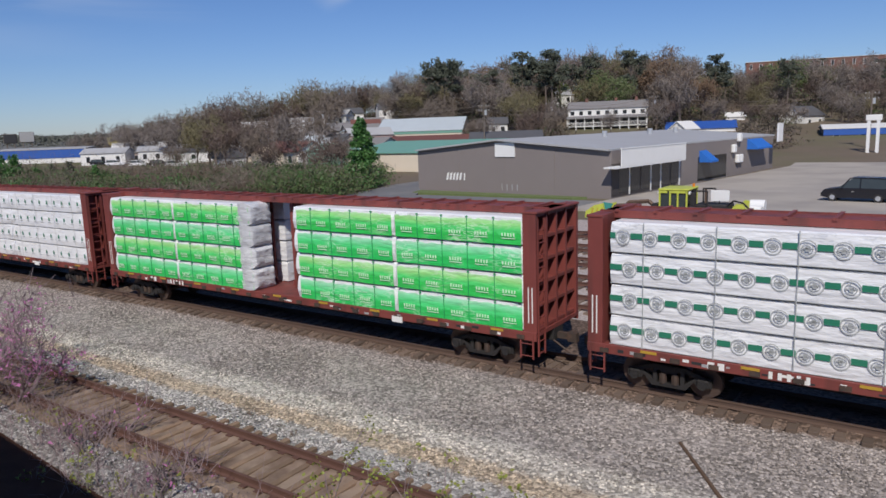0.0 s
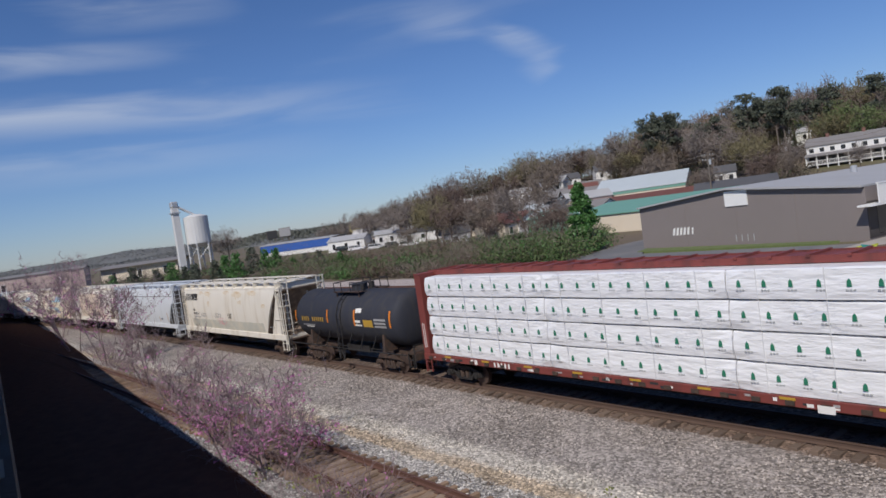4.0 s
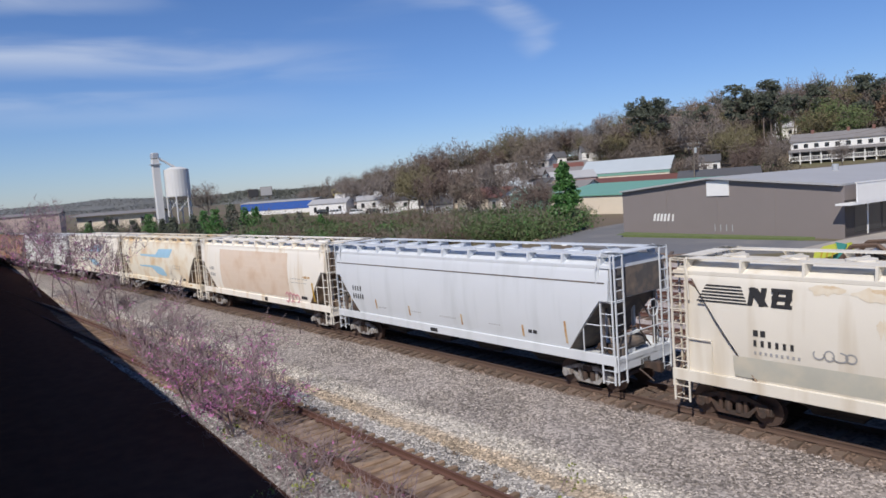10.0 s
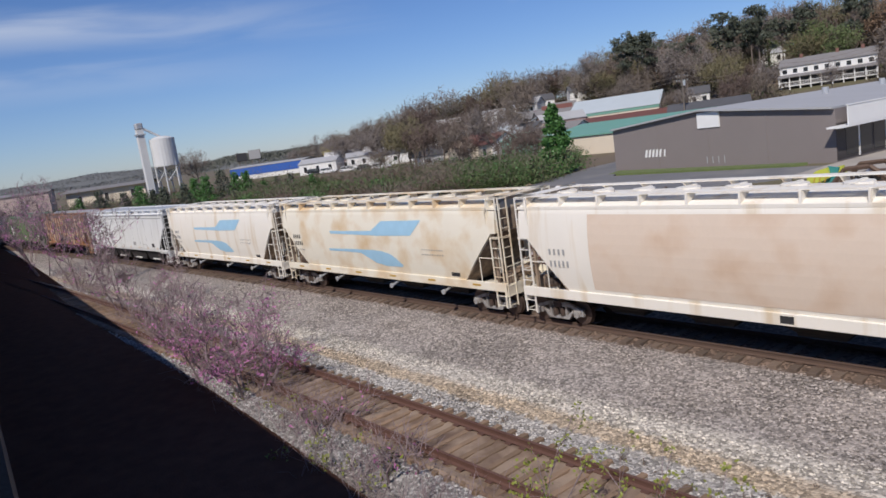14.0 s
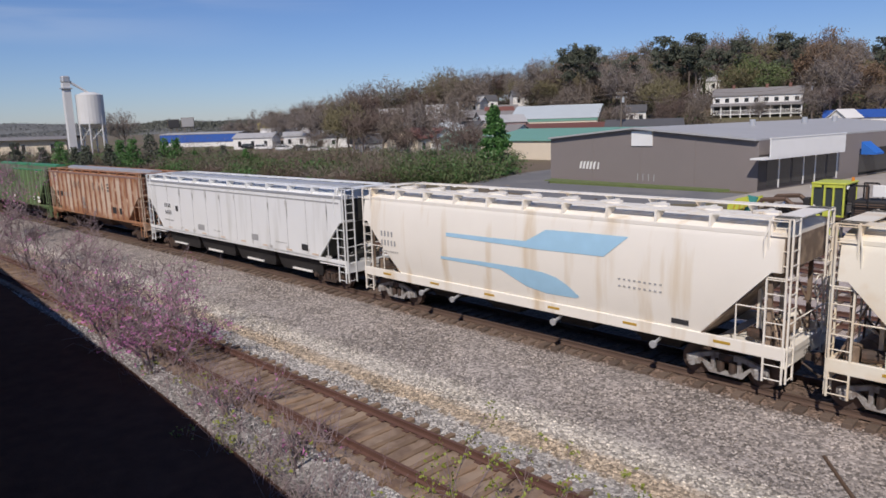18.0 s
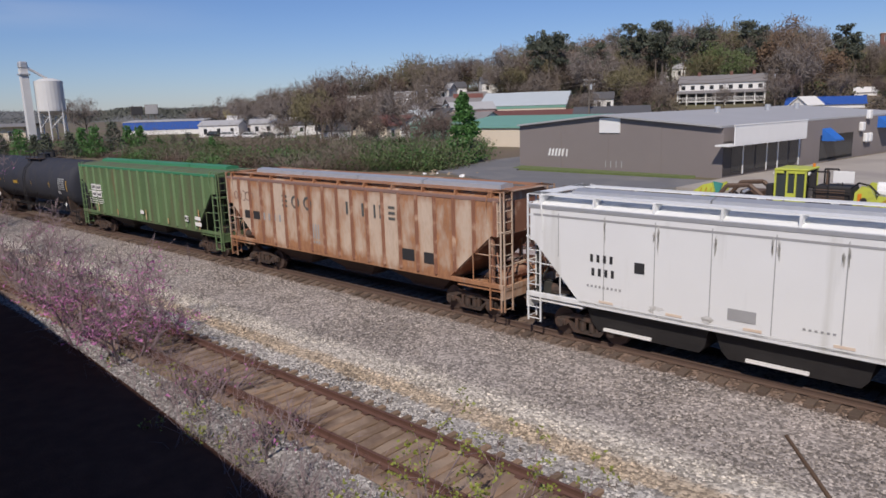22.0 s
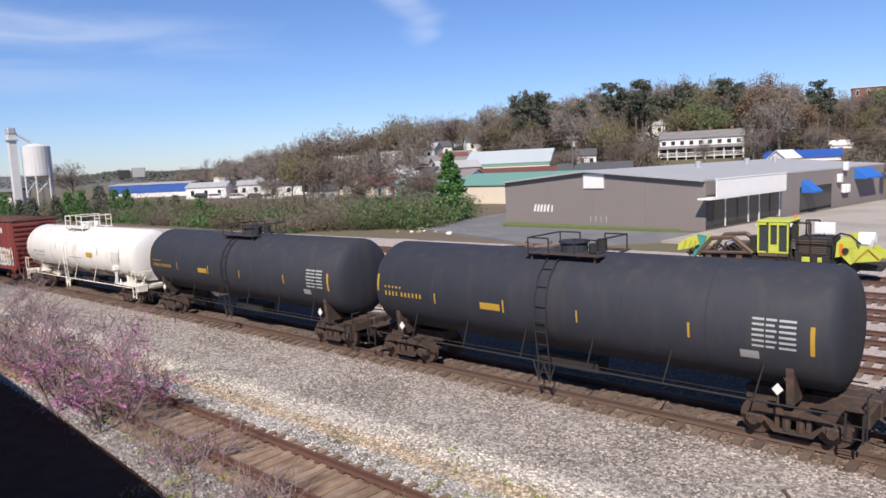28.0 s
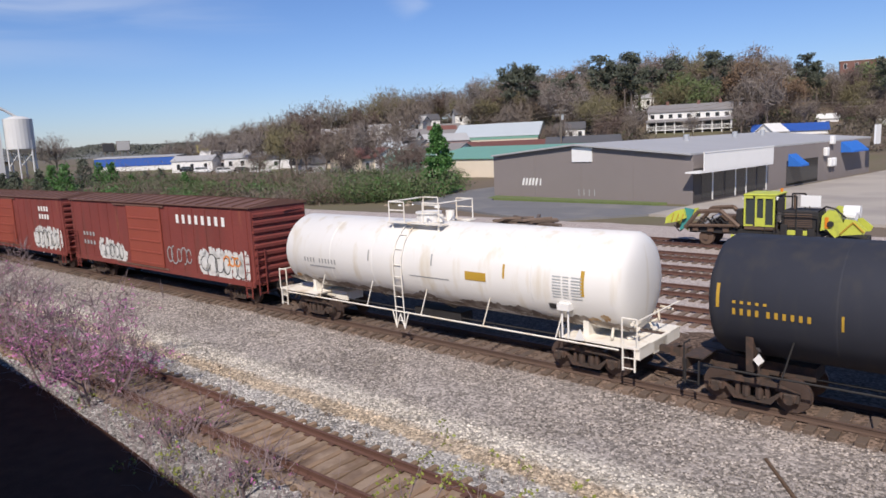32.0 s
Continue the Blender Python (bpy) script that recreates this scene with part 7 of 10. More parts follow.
def grey_store():
    b = thing("store_building", "long low grey-brown store building with white sign panel and grey roof", "building")
    fl, fr = Vector((-54.1, 70.3)), Vector((-27.7, 67.5))
    bl, br = Vector((-50.0, 117.0)), Vector((-22.0, 115.3))
    z0, zl, zr, zp = -0.5, 4.4, 4.3, 5.5
    pk, pkb = fl.lerp(fr, 0.47), bl.lerp(br, 0.47)
    bm = B()
    vs = [bm.verts.new((*p, z)) for p, z in ((fl, z0), (fr, z0), (fr, zr), (pk, zp), (fl, zl))]
    bm.faces.new(vs)
    wb = [bm.verts.new((*p, z)) for p, z in ((bl, z0), (br, z0), (br, zr), (pkb, zp), (bl, zl))]
    bm.faces.new(wb[::-1])
    for i in (0, 1, 4):
        j = (i + 1) % 5
        bm.faces.new((vs[i], wb[i], wb[j], vs[j]))
    bmesh.ops.recalc_face_normals(bm, faces=bm.faces)
    part("wall", bm, WALL_GREY, b)
    bm = B()
    loft(bm, [[(*fl.lerp(bl, f), zl + 0.02), (*fl.lerp(bl, f), zl + 0.2), (*pk.lerp(pkb, f), zp + 0.2), (*fr.lerp(br, f), zr + 0.2), (*fr.lerp(br, f), zr + 0.02), (*pk.lerp(pkb, f), zp + 0.02)] for f in (-0.01, 1.01)])
    part("roof", bm, ROOF_GREY, b)
    u = (fr - fl).normalized()
    n = Vector((u.y, -u.x))
    ang = math.degrees(math.atan2(u.y, u.x))
    front = Matrix.Translation((*fl, 0)) @ pose(0, 0, 0, 0, 0, ang)
    # the side towards the parking lot
    v = (br - fr).normalized()
    side = Matrix.Translation((*fr, 0)) @ pose(0, 0, 0, 0, 0, math.degrees(math.atan2(v.y, v.x)))
    bm = B()
    box(bm, 12.1, 14.8, -0.12, 0.0, 3.72, 5.3, front)
    part("sign_panel", bm, WHITE_PAINT, b, "blank white sign panel")
    bm = B()
    for f in (0.25, 0.5, 0.75):
        box(bm, 26.5 * f - 0.04, 26.5 * f + 0.04, -0.03, 0.0, z0, 4.6, front)
    part("wall_joint", bm, WALL_GREY, b, kind="stuff")
    # dark panel stands in for the shade under the canopy
    bm = B()
    box(bm, -0.0, 15.0, -0.035, -0.005, -0.3, 3.0, side)
    part("shopfront", bm, SHADE_FRONT, b, "shopfront panel darkened for the canopy's shade")
    bm = B()
    for k in range(5):
        prism(bm, [(4.6 + 0.5 * k, 1.0), (4.9 + 0.5 * k, 1.0), (5.1 + 0.5 * k, 1.9), (4.8 + 0.5 * k, 1.8)], -0.02, 0.0, m=front)
    prism(bm, [(7.3, 1.0), (7.5, 1.0), (7.6, 1.8), (7.4, 1.8)], -0.02, 0.0, m=front)
    part("graffiti", bm, PAINT_WHITE, b, kind="stuff")
    bm = B()
    for k in range(4):
        box(bm, 12.9 + 0.7 * k, 12.98 + 0.7 * k, -0.02, 0.0, 0.0, 0.7, front)
    part("faded_mark", bm, GREY_PRINT, b, kind="stuff")
    bm = B()
    box(bm, -1.5, 14.4, -1.35, 0.0, 2.62, 2.78, side)
    box(bm, -0.4, 14.4, -1.37, -1.27, 2.78, 4.55, side)
    box(bm, -0.45, 14.45, -1.42, -1.22, 4.5, 4.6, side)
    part("canopy", bm, WHITE_PAINT, b, "long white canopy with sign band")
    for k in range(6):
        part("shop_window", box(B(), 1.5 + 2.4 * k, 3.5 + 2.4 * k, -0.06, -0.03, 0.0, 2.5, side), DARK_GLASS, b)
    for k in (1, 3, 4, 6):
        part("window_frame", box(B(), 1.3 + 2.4 * k - 0.1, 1.3 + 2.4 * k + 0.1, -0.09, -0.03, -0.3, 2.6, side), WHITE_PAINT, b)
    bm = B()
    box(bm, 21, 30, -0.04, 0.0, -0.3, 2.6, side)
    part("roller_door", bm, DARK_GLASS, b)
    for a, c, hh in ((21.4, 23.6, 3.35), (37.4, 43.2, 4.2)):
        bm = B()
        prism(bm, [(0.0, hh), (-1.5, hh - 1.2), (-1.5, hh - 1.4), (0, hh - 1.4)], a, c, "x", m=side)
        part("awning", bm, BLUE_CLOTH, b, "bright blue canvas awning")
    bm = B()
    box(bm, 44.0, 46.0, -2.0, -1.8, 3.6, 6.2, side)
    part("square_sign", bm, WHITE_PAINT, b)
    for x, z in ((31.5, 2.6), (33.0, 1.2), (34.0, 1.2), (33.4, 4.0)):
        part("wall_unit", box(B(), x, x + 0.9, -0.5, 0.0, z, z + 1.1, side, bevel=0.1), WHITE_PAINT, b)
    for f, w in ((0.35, 0.5), (0.62, 0.7), (0.8, 0.6)):
        bm = B()
        c = pk.lerp(pkb, f)
        disc(bm, (c.x + 4, c.y, zp - 0.3), (0, 0, 1), 0.35, 0.9, 10)
        part("roof_vent", bm, GALV, b)


grey_store()

# ---- trees and scrub ----
BARK = mat("grey-brown bark", (0.16, 0.13, 0.11), 0.95, vary=0.3, scale=2, fine=20, bump=0.4)
TWIG_GREY = mat("grey bare twigs", (0.205, 0.175, 0.155), 0.95, vary=0.3, scale=0.3, fine=5, bump=0)
TWIG_BROWN = mat("brown bare twigs", (0.172, 0.14, 0.115), 0.95, vary=0.35, scale=0.3, fine=5, bump=0)
LEAF_RUST = mat("russet dry leaves", (0.19, 0.125, 0.08), 0.9, vary=0.4, scale=0.4, fine=5, bump=0)
LEAF_PINE = mat("dark pine needles", (0.085, 0.098, 0.07), 0.9, vary=0.4, scale=0.5, fine=5, bump=0)
LEAF_SPRING = mat("fresh spring leaves", (0.115, 0.15, 0.055), 0.8, vary=0.4, scale=0.5, fine=5, bump=0)
LEAF_MAGNOLIA = mat("glossy green leaves", (0.06, 0.155, 0.035), 0.55, vary=0.4, scale=0.7, fine=6, bump=0)
VINE = mat("green vine leaves", (0.078, 0.112, 0.04), 0.8, vary=0.45, scale=0.4, fine=5, bump=0)
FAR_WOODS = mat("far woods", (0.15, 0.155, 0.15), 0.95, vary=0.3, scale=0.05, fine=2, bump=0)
TWIG_UMBER = mat("reddish-brown bare twigs", (0.135, 0.098, 0.082), 0.95, vary=0.35, scale=0.3, fine=5, bump=0)
TWIG_OLIVE = mat("olive-brown budding twigs", (0.165, 0.145, 0.078), 0.95, vary=0.35, scale=0.3, fine=5, bump=0)
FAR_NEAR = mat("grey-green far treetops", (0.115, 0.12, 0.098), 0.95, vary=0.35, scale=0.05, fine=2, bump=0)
BRUSH_DARK = mat("dark brush", (0.10, 0.085, 0.06), 0.95, vary=0.4, scale=0.3, fine=4, bump=0)
SCRUB_BROWN = mat("dry brown scrub", (0.135, 0.10, 0.075), 0.95, vary=0.4, scale=0.3, fine=4, bump=0)


def cloud_tris(rnd, centre, radii, count, size, slim=0.35, up=0.0, shell=0.45):
    """Loose leaf or twig triangles in a lumpy ellipsoid: an array of count x 3 corners."""
    d = rnd.normal(size=(count, 3))
    d /= np.linalg.norm(d, axis=1)[:, None]
    rad = shell + (1 - shell) * rnd.random(count) ** 0.6
    lump = 1 + 0.22 * np.sin(d[:, 0] * 5 + centre[0]) * np.sin(d[:, 1] * 4.3 + centre[1]) + 0.16 * np.sin(d[:, 2] * 6 + centre[2])
    c = np.array(centre) + d * np.array(radii) * (rad * lump)[:, None]
    ax = rnd.normal(size=(count, 3)) + d * 0.6 + np.array([0, 0, up])
    ax /= np.linalg.norm(ax, axis=1)[:, None]
    side = np.cross(ax, rnd.normal(size=(count, 3)))
    side /= np.linalg.norm(side, axis=1)[:, None]
    L = (size * (0.5 + rnd.random(count)))[:, None]
    return np.stack([c - ax * L * 0.5, c + ax * L * 0.5 + side * L * slim * 0.5, c + ax * L * 0.25 - side * L * slim * 0.6], 1)


def tube_tris(p, q, r, r2, seg=5):
    p, q = np.array(p, float), np.array(q, float)
    d = q - p
    d /= np.linalg.norm(d) + 1e-9
    u = np.cross(d, (0.3, 0.9, 0.2))
    u /= np.linalg.norm(u) + 1e-9
    v = np.cross(d, u)
    out = []
    for i in range(seg):
        a, b = 2 * math.pi * i / seg, 2 * math.pi * (i + 1) / seg
        a0, a1 = u * math.cos(a) + v * math.sin(a), u * math.cos(b) + v * math.sin(b)
        out += [(p + a0 * r, p + a1 * r, q + a1 * r2), (p + a0 * r, q + a1 * r2, q + a0 * r2)]
    return np.array(out)


def limbs(rnd, base, top, r, spread, levels, n=4, tips=None):
    """A trunk with forking limbs, as triangles; gathers the limb ends in tips."""
    tris = [tube_tris(base, top, r, r * 0.6)]
    if levels == 0:
        if tips is not None:
            tips.append(np.array(top))
        return tris
    base, top = np.array(base, float), np.array(top, float)
    L = np.linalg.norm(top - base)
    for i in range(n):
        f = 0.45 + 0.55 * (i + 1) / n
        start = base + (top - base) * f
        a = rnd.uniform(0, 6.28)
        d = (top - base) / L * rnd.uniform(0.5, 1.0) + spread * np.array([math.cos(a), math.sin(a), rnd.uniform(0.0, 0.5)])
        d /= np.linalg.norm(d)
        tris += limbs(rnd, start, start + d * L * rnd.uniform(0.5, 0.75), r * 0.5, spread, levels - 1, n, tips)
    return tris


def tri_mesh(name, tris, material):
    tris = np.asarray(tris, float).reshape(-1, 3, 3)
    me = bpy.data.meshes.new(name)
    n = len(tris)
    me.vertices.add(3 * n)
    me.vertices.foreach_set("co", tris.reshape(-1).astype(np.float32))
    me.loops.add(3 * n)
    me.loops.foreach_set("vertex_index", np.arange(3 * n, dtype=np.int32))
    me.polygons.add(n)
    me.polygons.foreach_set("loop_start", np.arange(0, 3 * n, 3, dtype=np.int32))
    me.update(calc_edges=True)
    me.materials.append(material)
    return me


def bare_tree(seed, h, w, twigs=2300, size=0.74, slim=0.12):
    """Forking limbs under a domed crown of fine twigs, gathered in uneven clumps."""
    rnd = np.random.default_rng(seed)
    tips = []
    lean = rnd.uniform(-0.6, 0.6, 2)
    trunk = np.concatenate(limbs(rnd, (0, 0, 0), (lean[0], lean[1], h * rnd.uniform(0.34, 0.46)), h * 0.018, rnd.uniform(0.55, 0.85), 2, 6, tips))
    mid, rad = np.array([lean[0], lean[1], h * 0.60]), np.array([w * rnd.uniform(0.40, 0.5), w * rnd.uniform(0.40, 0.5), h * 0.36])
    crown = []
    for t in tips:
        u = (t - mid) / rad
        reach = np.linalg.norm(u) + 1e-6
        goal = mid + rad * u / reach * rnd.uniform(0.62, 0.92)
        if goal[2] < h * 0.3:
            goal[2] = h * rnd.uniform(0.32, 0.5)
        crown.append(tube_tris(t, goal, h * 0.004, h * 0.0015, 3))
        crown.append(cloud_tris(rnd, goal, w * rnd.uniform(0.10, 0.17, 3) * np.array([1, 1, 0.9]), max(8, int(0.8 * twigs / len(tips))), size, slim, 0.9, 0.05))
    inner = cloud_tris(rnd, mid - np.array([0, 0, h * 0.04]), rad * 0.78, twigs // 4, size, slim, 1.2, 0.1)
    return trunk, np.concatenate(crown + [inner])


def leafy_tree(seed, h, w, leaves=2400, size=0.34, low=0.2):
    rnd = np.random.default_rng(seed)
    tips = []
    trunk = np.concatenate(limbs(rnd, (0, 0, 0), (0.1, 0.1, h * 0.5), h * 0.02, 0.6, 2, 5, tips))
    crown = [cloud_tris(rnd, t, (w * 0.2, w * 0.2, h * 0.12), leaves // len(tips), size, 0.7, 0.2, 0.2) for t in tips]
    crown.append(cloud_tris(rnd, (0, 0, h * (0.45 + low / 2)), (w * 0.4, w * 0.4, h * (0.4 - low / 2)), leaves // 3, size, 0.7, 0.2, 0.4))
    return trunk, np.concatenate(crown)


def pine_tree(seed, h, w, leaves=1300):
    rnd = np.random.default_rng(seed)
    trunk = [tube_tris((0, 0, 0), (0.2, 0.1, h * 0.95), h * 0.014, 0.05)]
    crown = []
    for i in range(24):
        a, f = rnd.uniform(0, 6.28), rnd.uniform(0.56, 0.96)
        rr = w * 0.50 * math.sqrt(max(0.02, 1 - ((f - 0.76) / 0.25) ** 2)) * rnd.uniform(0.2, 1.0)
        c = (rr * math.cos(a), rr * math.sin(a), h * f)
        trunk.append(tube_tris((0, 0, h * f - 0.6), c, 0.09, 0.03, 4))
        crown.append(cloud_tris(rnd, c, (w * 0.19, w * 0.19, h * 0.045), leaves // 20, 0.45, 0.45, 0.4, 0.2))
    return np.concatenate(trunk), np.concatenate(crown)


KINDS = {"grey": (bare_tree, TWIG_GREY), "brown": (bare_tree, TWIG_BROWN), "umber": (bare_tree, TWIG_UMBER), "olive": (bare_tree, TWIG_OLIVE), "rust": (leafy_tree, LEAF_RUST), "pine": (pine_tree, LEAF_PINE), "spring": (leafy_tree, LEAF_SPRING)}
SHAPES = {}
for kind_name, (maker, leaf) in KINDS.items():
    SHAPES[kind_name] = [maker(20 + 7 * i + len(kind_name), 12.0, 10.0 if kind_name != "pine" else 4.6) for i in range(6)]
TREE_LABEL = {"grey": "tall leafless grey-brown tree on the hillside", "brown": "leafless brown tree in early spring", "umber": "leafless dark reddish-brown tree", "olive": "tree with olive-brown spring buds", "rust": "tree with russet dry leaves",
              "pine": "tall dark green pine tree", "spring": "tree with fresh yellow-green spring leaves"}
TREE_MESHES = {}


def tree(kind, x, y, h, seed, name=""):
    """A single tree; alike trees share their meshes."""
    i = seed % 6
    if (kind, i) not in TREE_MESHES:
        tr, cr = SHAPES[kind][i]
        TREE_MESHES[kind, i] = (tri_mesh("trunk", tr, BARK), tri_mesh("crown", cr, KINDS[kind][1]))
    t = thing("pine_tree" if kind == "pine" else "tree", TREE_LABEL[kind], "tree", "trees behind the rail yard")
    k = h / 12
    for nm, me in zip(("trunk", "crown"), TREE_MESHES[kind, i]):
        piece(nm, me, t, pose(x, y, land(x, y) - 0.1, 0, 0, (seed * 77) % 360) @ Matrix.Scale(k, 4))
    return t


def magnolia():
    t = thing("evergreen_tree", "dense green evergreen tree beside the asphalt driveway", "tree")
    rnd = np.random.default_rng(77)
    x, y = -64.6, 71.8
    part_me = tri_mesh("trunk", tube_tris((0, 0, 0), (0, 0, 7.5), 0.16, 0.04, 7), BARK)
    piece("trunk", part_me, t, pose(x, y, -0.5))
    tris = []
    for i in range(105):
        f = rnd.uniform(0.0, 1.0) ** 1.25
        rr = 2.45 * (1 - f ** 1.5) ** 0.75 * rnd.uniform(0.25, 1.0) ** 0.6
        a = rnd.uniform(0, 6.28)
        tris.append(cloud_tris(rnd, (rr * math.cos(a), rr * math.sin(a), 0.9 + 8.2 * f), (0.62, 0.62, 0.42), 85, 0.34, 0.7, 0.2, 0.3))
    piece("crown", tri_mesh("crown", np.concatenate(tris), LEAF_MAGNOLIA), t, pose(x, y, -0.5))


magnolia()


def scrub_belt():
    """Tangled scrub and vines between the yard and the town."""
    rnd = np.random.default_rng(31)
    for nm, label, m, n, h0, h1 in (("scrub", "tangled dry brown scrub beyond the rail yard", SCRUB_BROWN, 1250, 1.0, 3.0), ("scrub", "bright green vines and weeds over the scrub", VINE, 1500, 1.0, 2.7),
                                    ("scrub", "dark green low bushes beyond the rail yard", LEAF_MAGNOLIA, 420, 1.0, 2.6), ("scrub", "thin grey saplings in the scrub", TWIG_BROWN, 420, 2.0, 5.0)):
        tris = []
        for i in range(n):
            az = rnd.uniform(40.5, 80)
            near_edge = min(51.5 / math.cos(radians(az)), 165) if az > 54 else 83.5 + (az - 43) * 0.6
            d = near_edge + rnd.uniform(0, 1) ** 1.5 * 58
            if m is VINE and az > 58 and rnd.random() < 0.3:
                continue
            x, y = -d * math.sin(radians(az)), d * math.cos(radians(az))
            if x > -57.5 - (y - 60) * 0.33:
                continue
            lump = noise.noise((x * 0.07, y * 0.07, 3.0))
            green = noise.noise((x * 0.10, y * 0.10, 9.0)) + (0.25 if az < 50 else -0.05)
            if rnd.random() < (0.85 if (m in (VINE, LEAF_MAGNOLIA)) == (green < 0) else 0.0):
                continue
            h = rnd.uniform(h0, h1) * (1 + 0.25 * (d - near_edge) / 55) * (1 + 0.9 * lump)
            tris.append(cloud_tris(rnd, (x, y, land(x, y) + h * 0.45), (h * 0.8 + 0.6, h * 0.8 + 0.6, h * 0.55), 110, 0.7 if m in (SCRUB_BROWN, TWIG_BROWN) else 0.30, 0.07 if m in (SCRUB_BROWN, TWIG_BROWN) else 0.6, 0.7, 0.15))
        tagged(new(nm, tri_mesh(nm, np.concatenate(tris), m)), label, "scrub", kind="stuff")


scrub_belt()
for n_, (az, d, h) in enumerate([(66.6, 150, 6.0), (68.4, 150, 7.4), (69.6, 146, 6.4), (71.2, 150, 5.3), (65.3, 148, 3.2), (77.0, 156, 6.3), (78.4, 166, 5.0), (63.2, 142, 4.2), (74.3, 154, 6.2), (72.7, 148, 5.2), (67.4, 158, 6.2), (75.4, 160, 5.0), (70.4, 158, 6.0), (64.3, 156, 3.6), (61.6, 138, 3.4), (73.4, 160, 4.6)]):
    b = thing("evergreen_bush", "dark green cedar bush at the yard's far edge", "bush", "cedar bushes")
    x, y = -d * math.sin(radians(az)), d * math.cos(radians(az))
    rnd_ = np.random.default_rng(200 + n_)
    piece("trunk", tri_mesh("trunk", tube_tris((0, 0, 0), (0, 0, h * 0.8), 0.1, 0.03, 5), BARK), b, pose(x, y, land(x, y)))
    piece("crown", tri_mesh("crown", np.concatenate([cloud_tris(rnd_, (0, 0, h * f), (h * 0.42 * (1.1 - f), h * 0.42 * (1.1 - f), h * 0.2), 260, 0.45, 0.5, 0.5, 0.3) for f in (0.25, 0.5, 0.75)]),
                            LEAF_PINE if n_ % 2 else LEAF_MAGNOLIA), b, pose(x, y, land(x, y)))

# ---- buildings beyond the yard ----
RED_ROOF = mat("dull red roof", (0.16, 0.065, 0.05), 0.7, vary=0.15, scale=0.4, bump=0.05)
TEAL_ROOF = mat("pale teal sheet roof", (0.47, 0.52, 0.54), 0.5, vary=0.1, scale=0.3, bump=0.05)
DARK_ROOF = mat("dark shingle roof", (0.09, 0.09, 0.095), 0.85, vary=0.2, scale=0.4, bump=0.1)
DARK_SLATE = mat("weathered grey shingles", (0.21, 0.20, 0.195), 0.85, vary=0.2, scale=0.4, bump=0.1)
PINK_BRICK = mat("pale pinkish brick", (0.46, 0.36, 0.32), 0.85, vary=0.12, scale=0.5, fine=8, bump=0.08)
CLAPBOARD = mat("white clapboard", (0.72, 0.71, 0.68), 0.65, vary=0.06, scale=0.4, fine=6, bump=0.05)
BILL_YELLOW = mat("yellow sign board", (0.72, 0.62, 0.10), 0.5, vary=0.1, bump=0)


def polar(az, d):
    return -d * math.sin(radians(az)), d * math.cos(radians(az))


BUILT = []
HIDDEN = ("large red brick building on the hilltop", "small pale house among the hillside trees", "modest house in the jumble below the wooded hill")


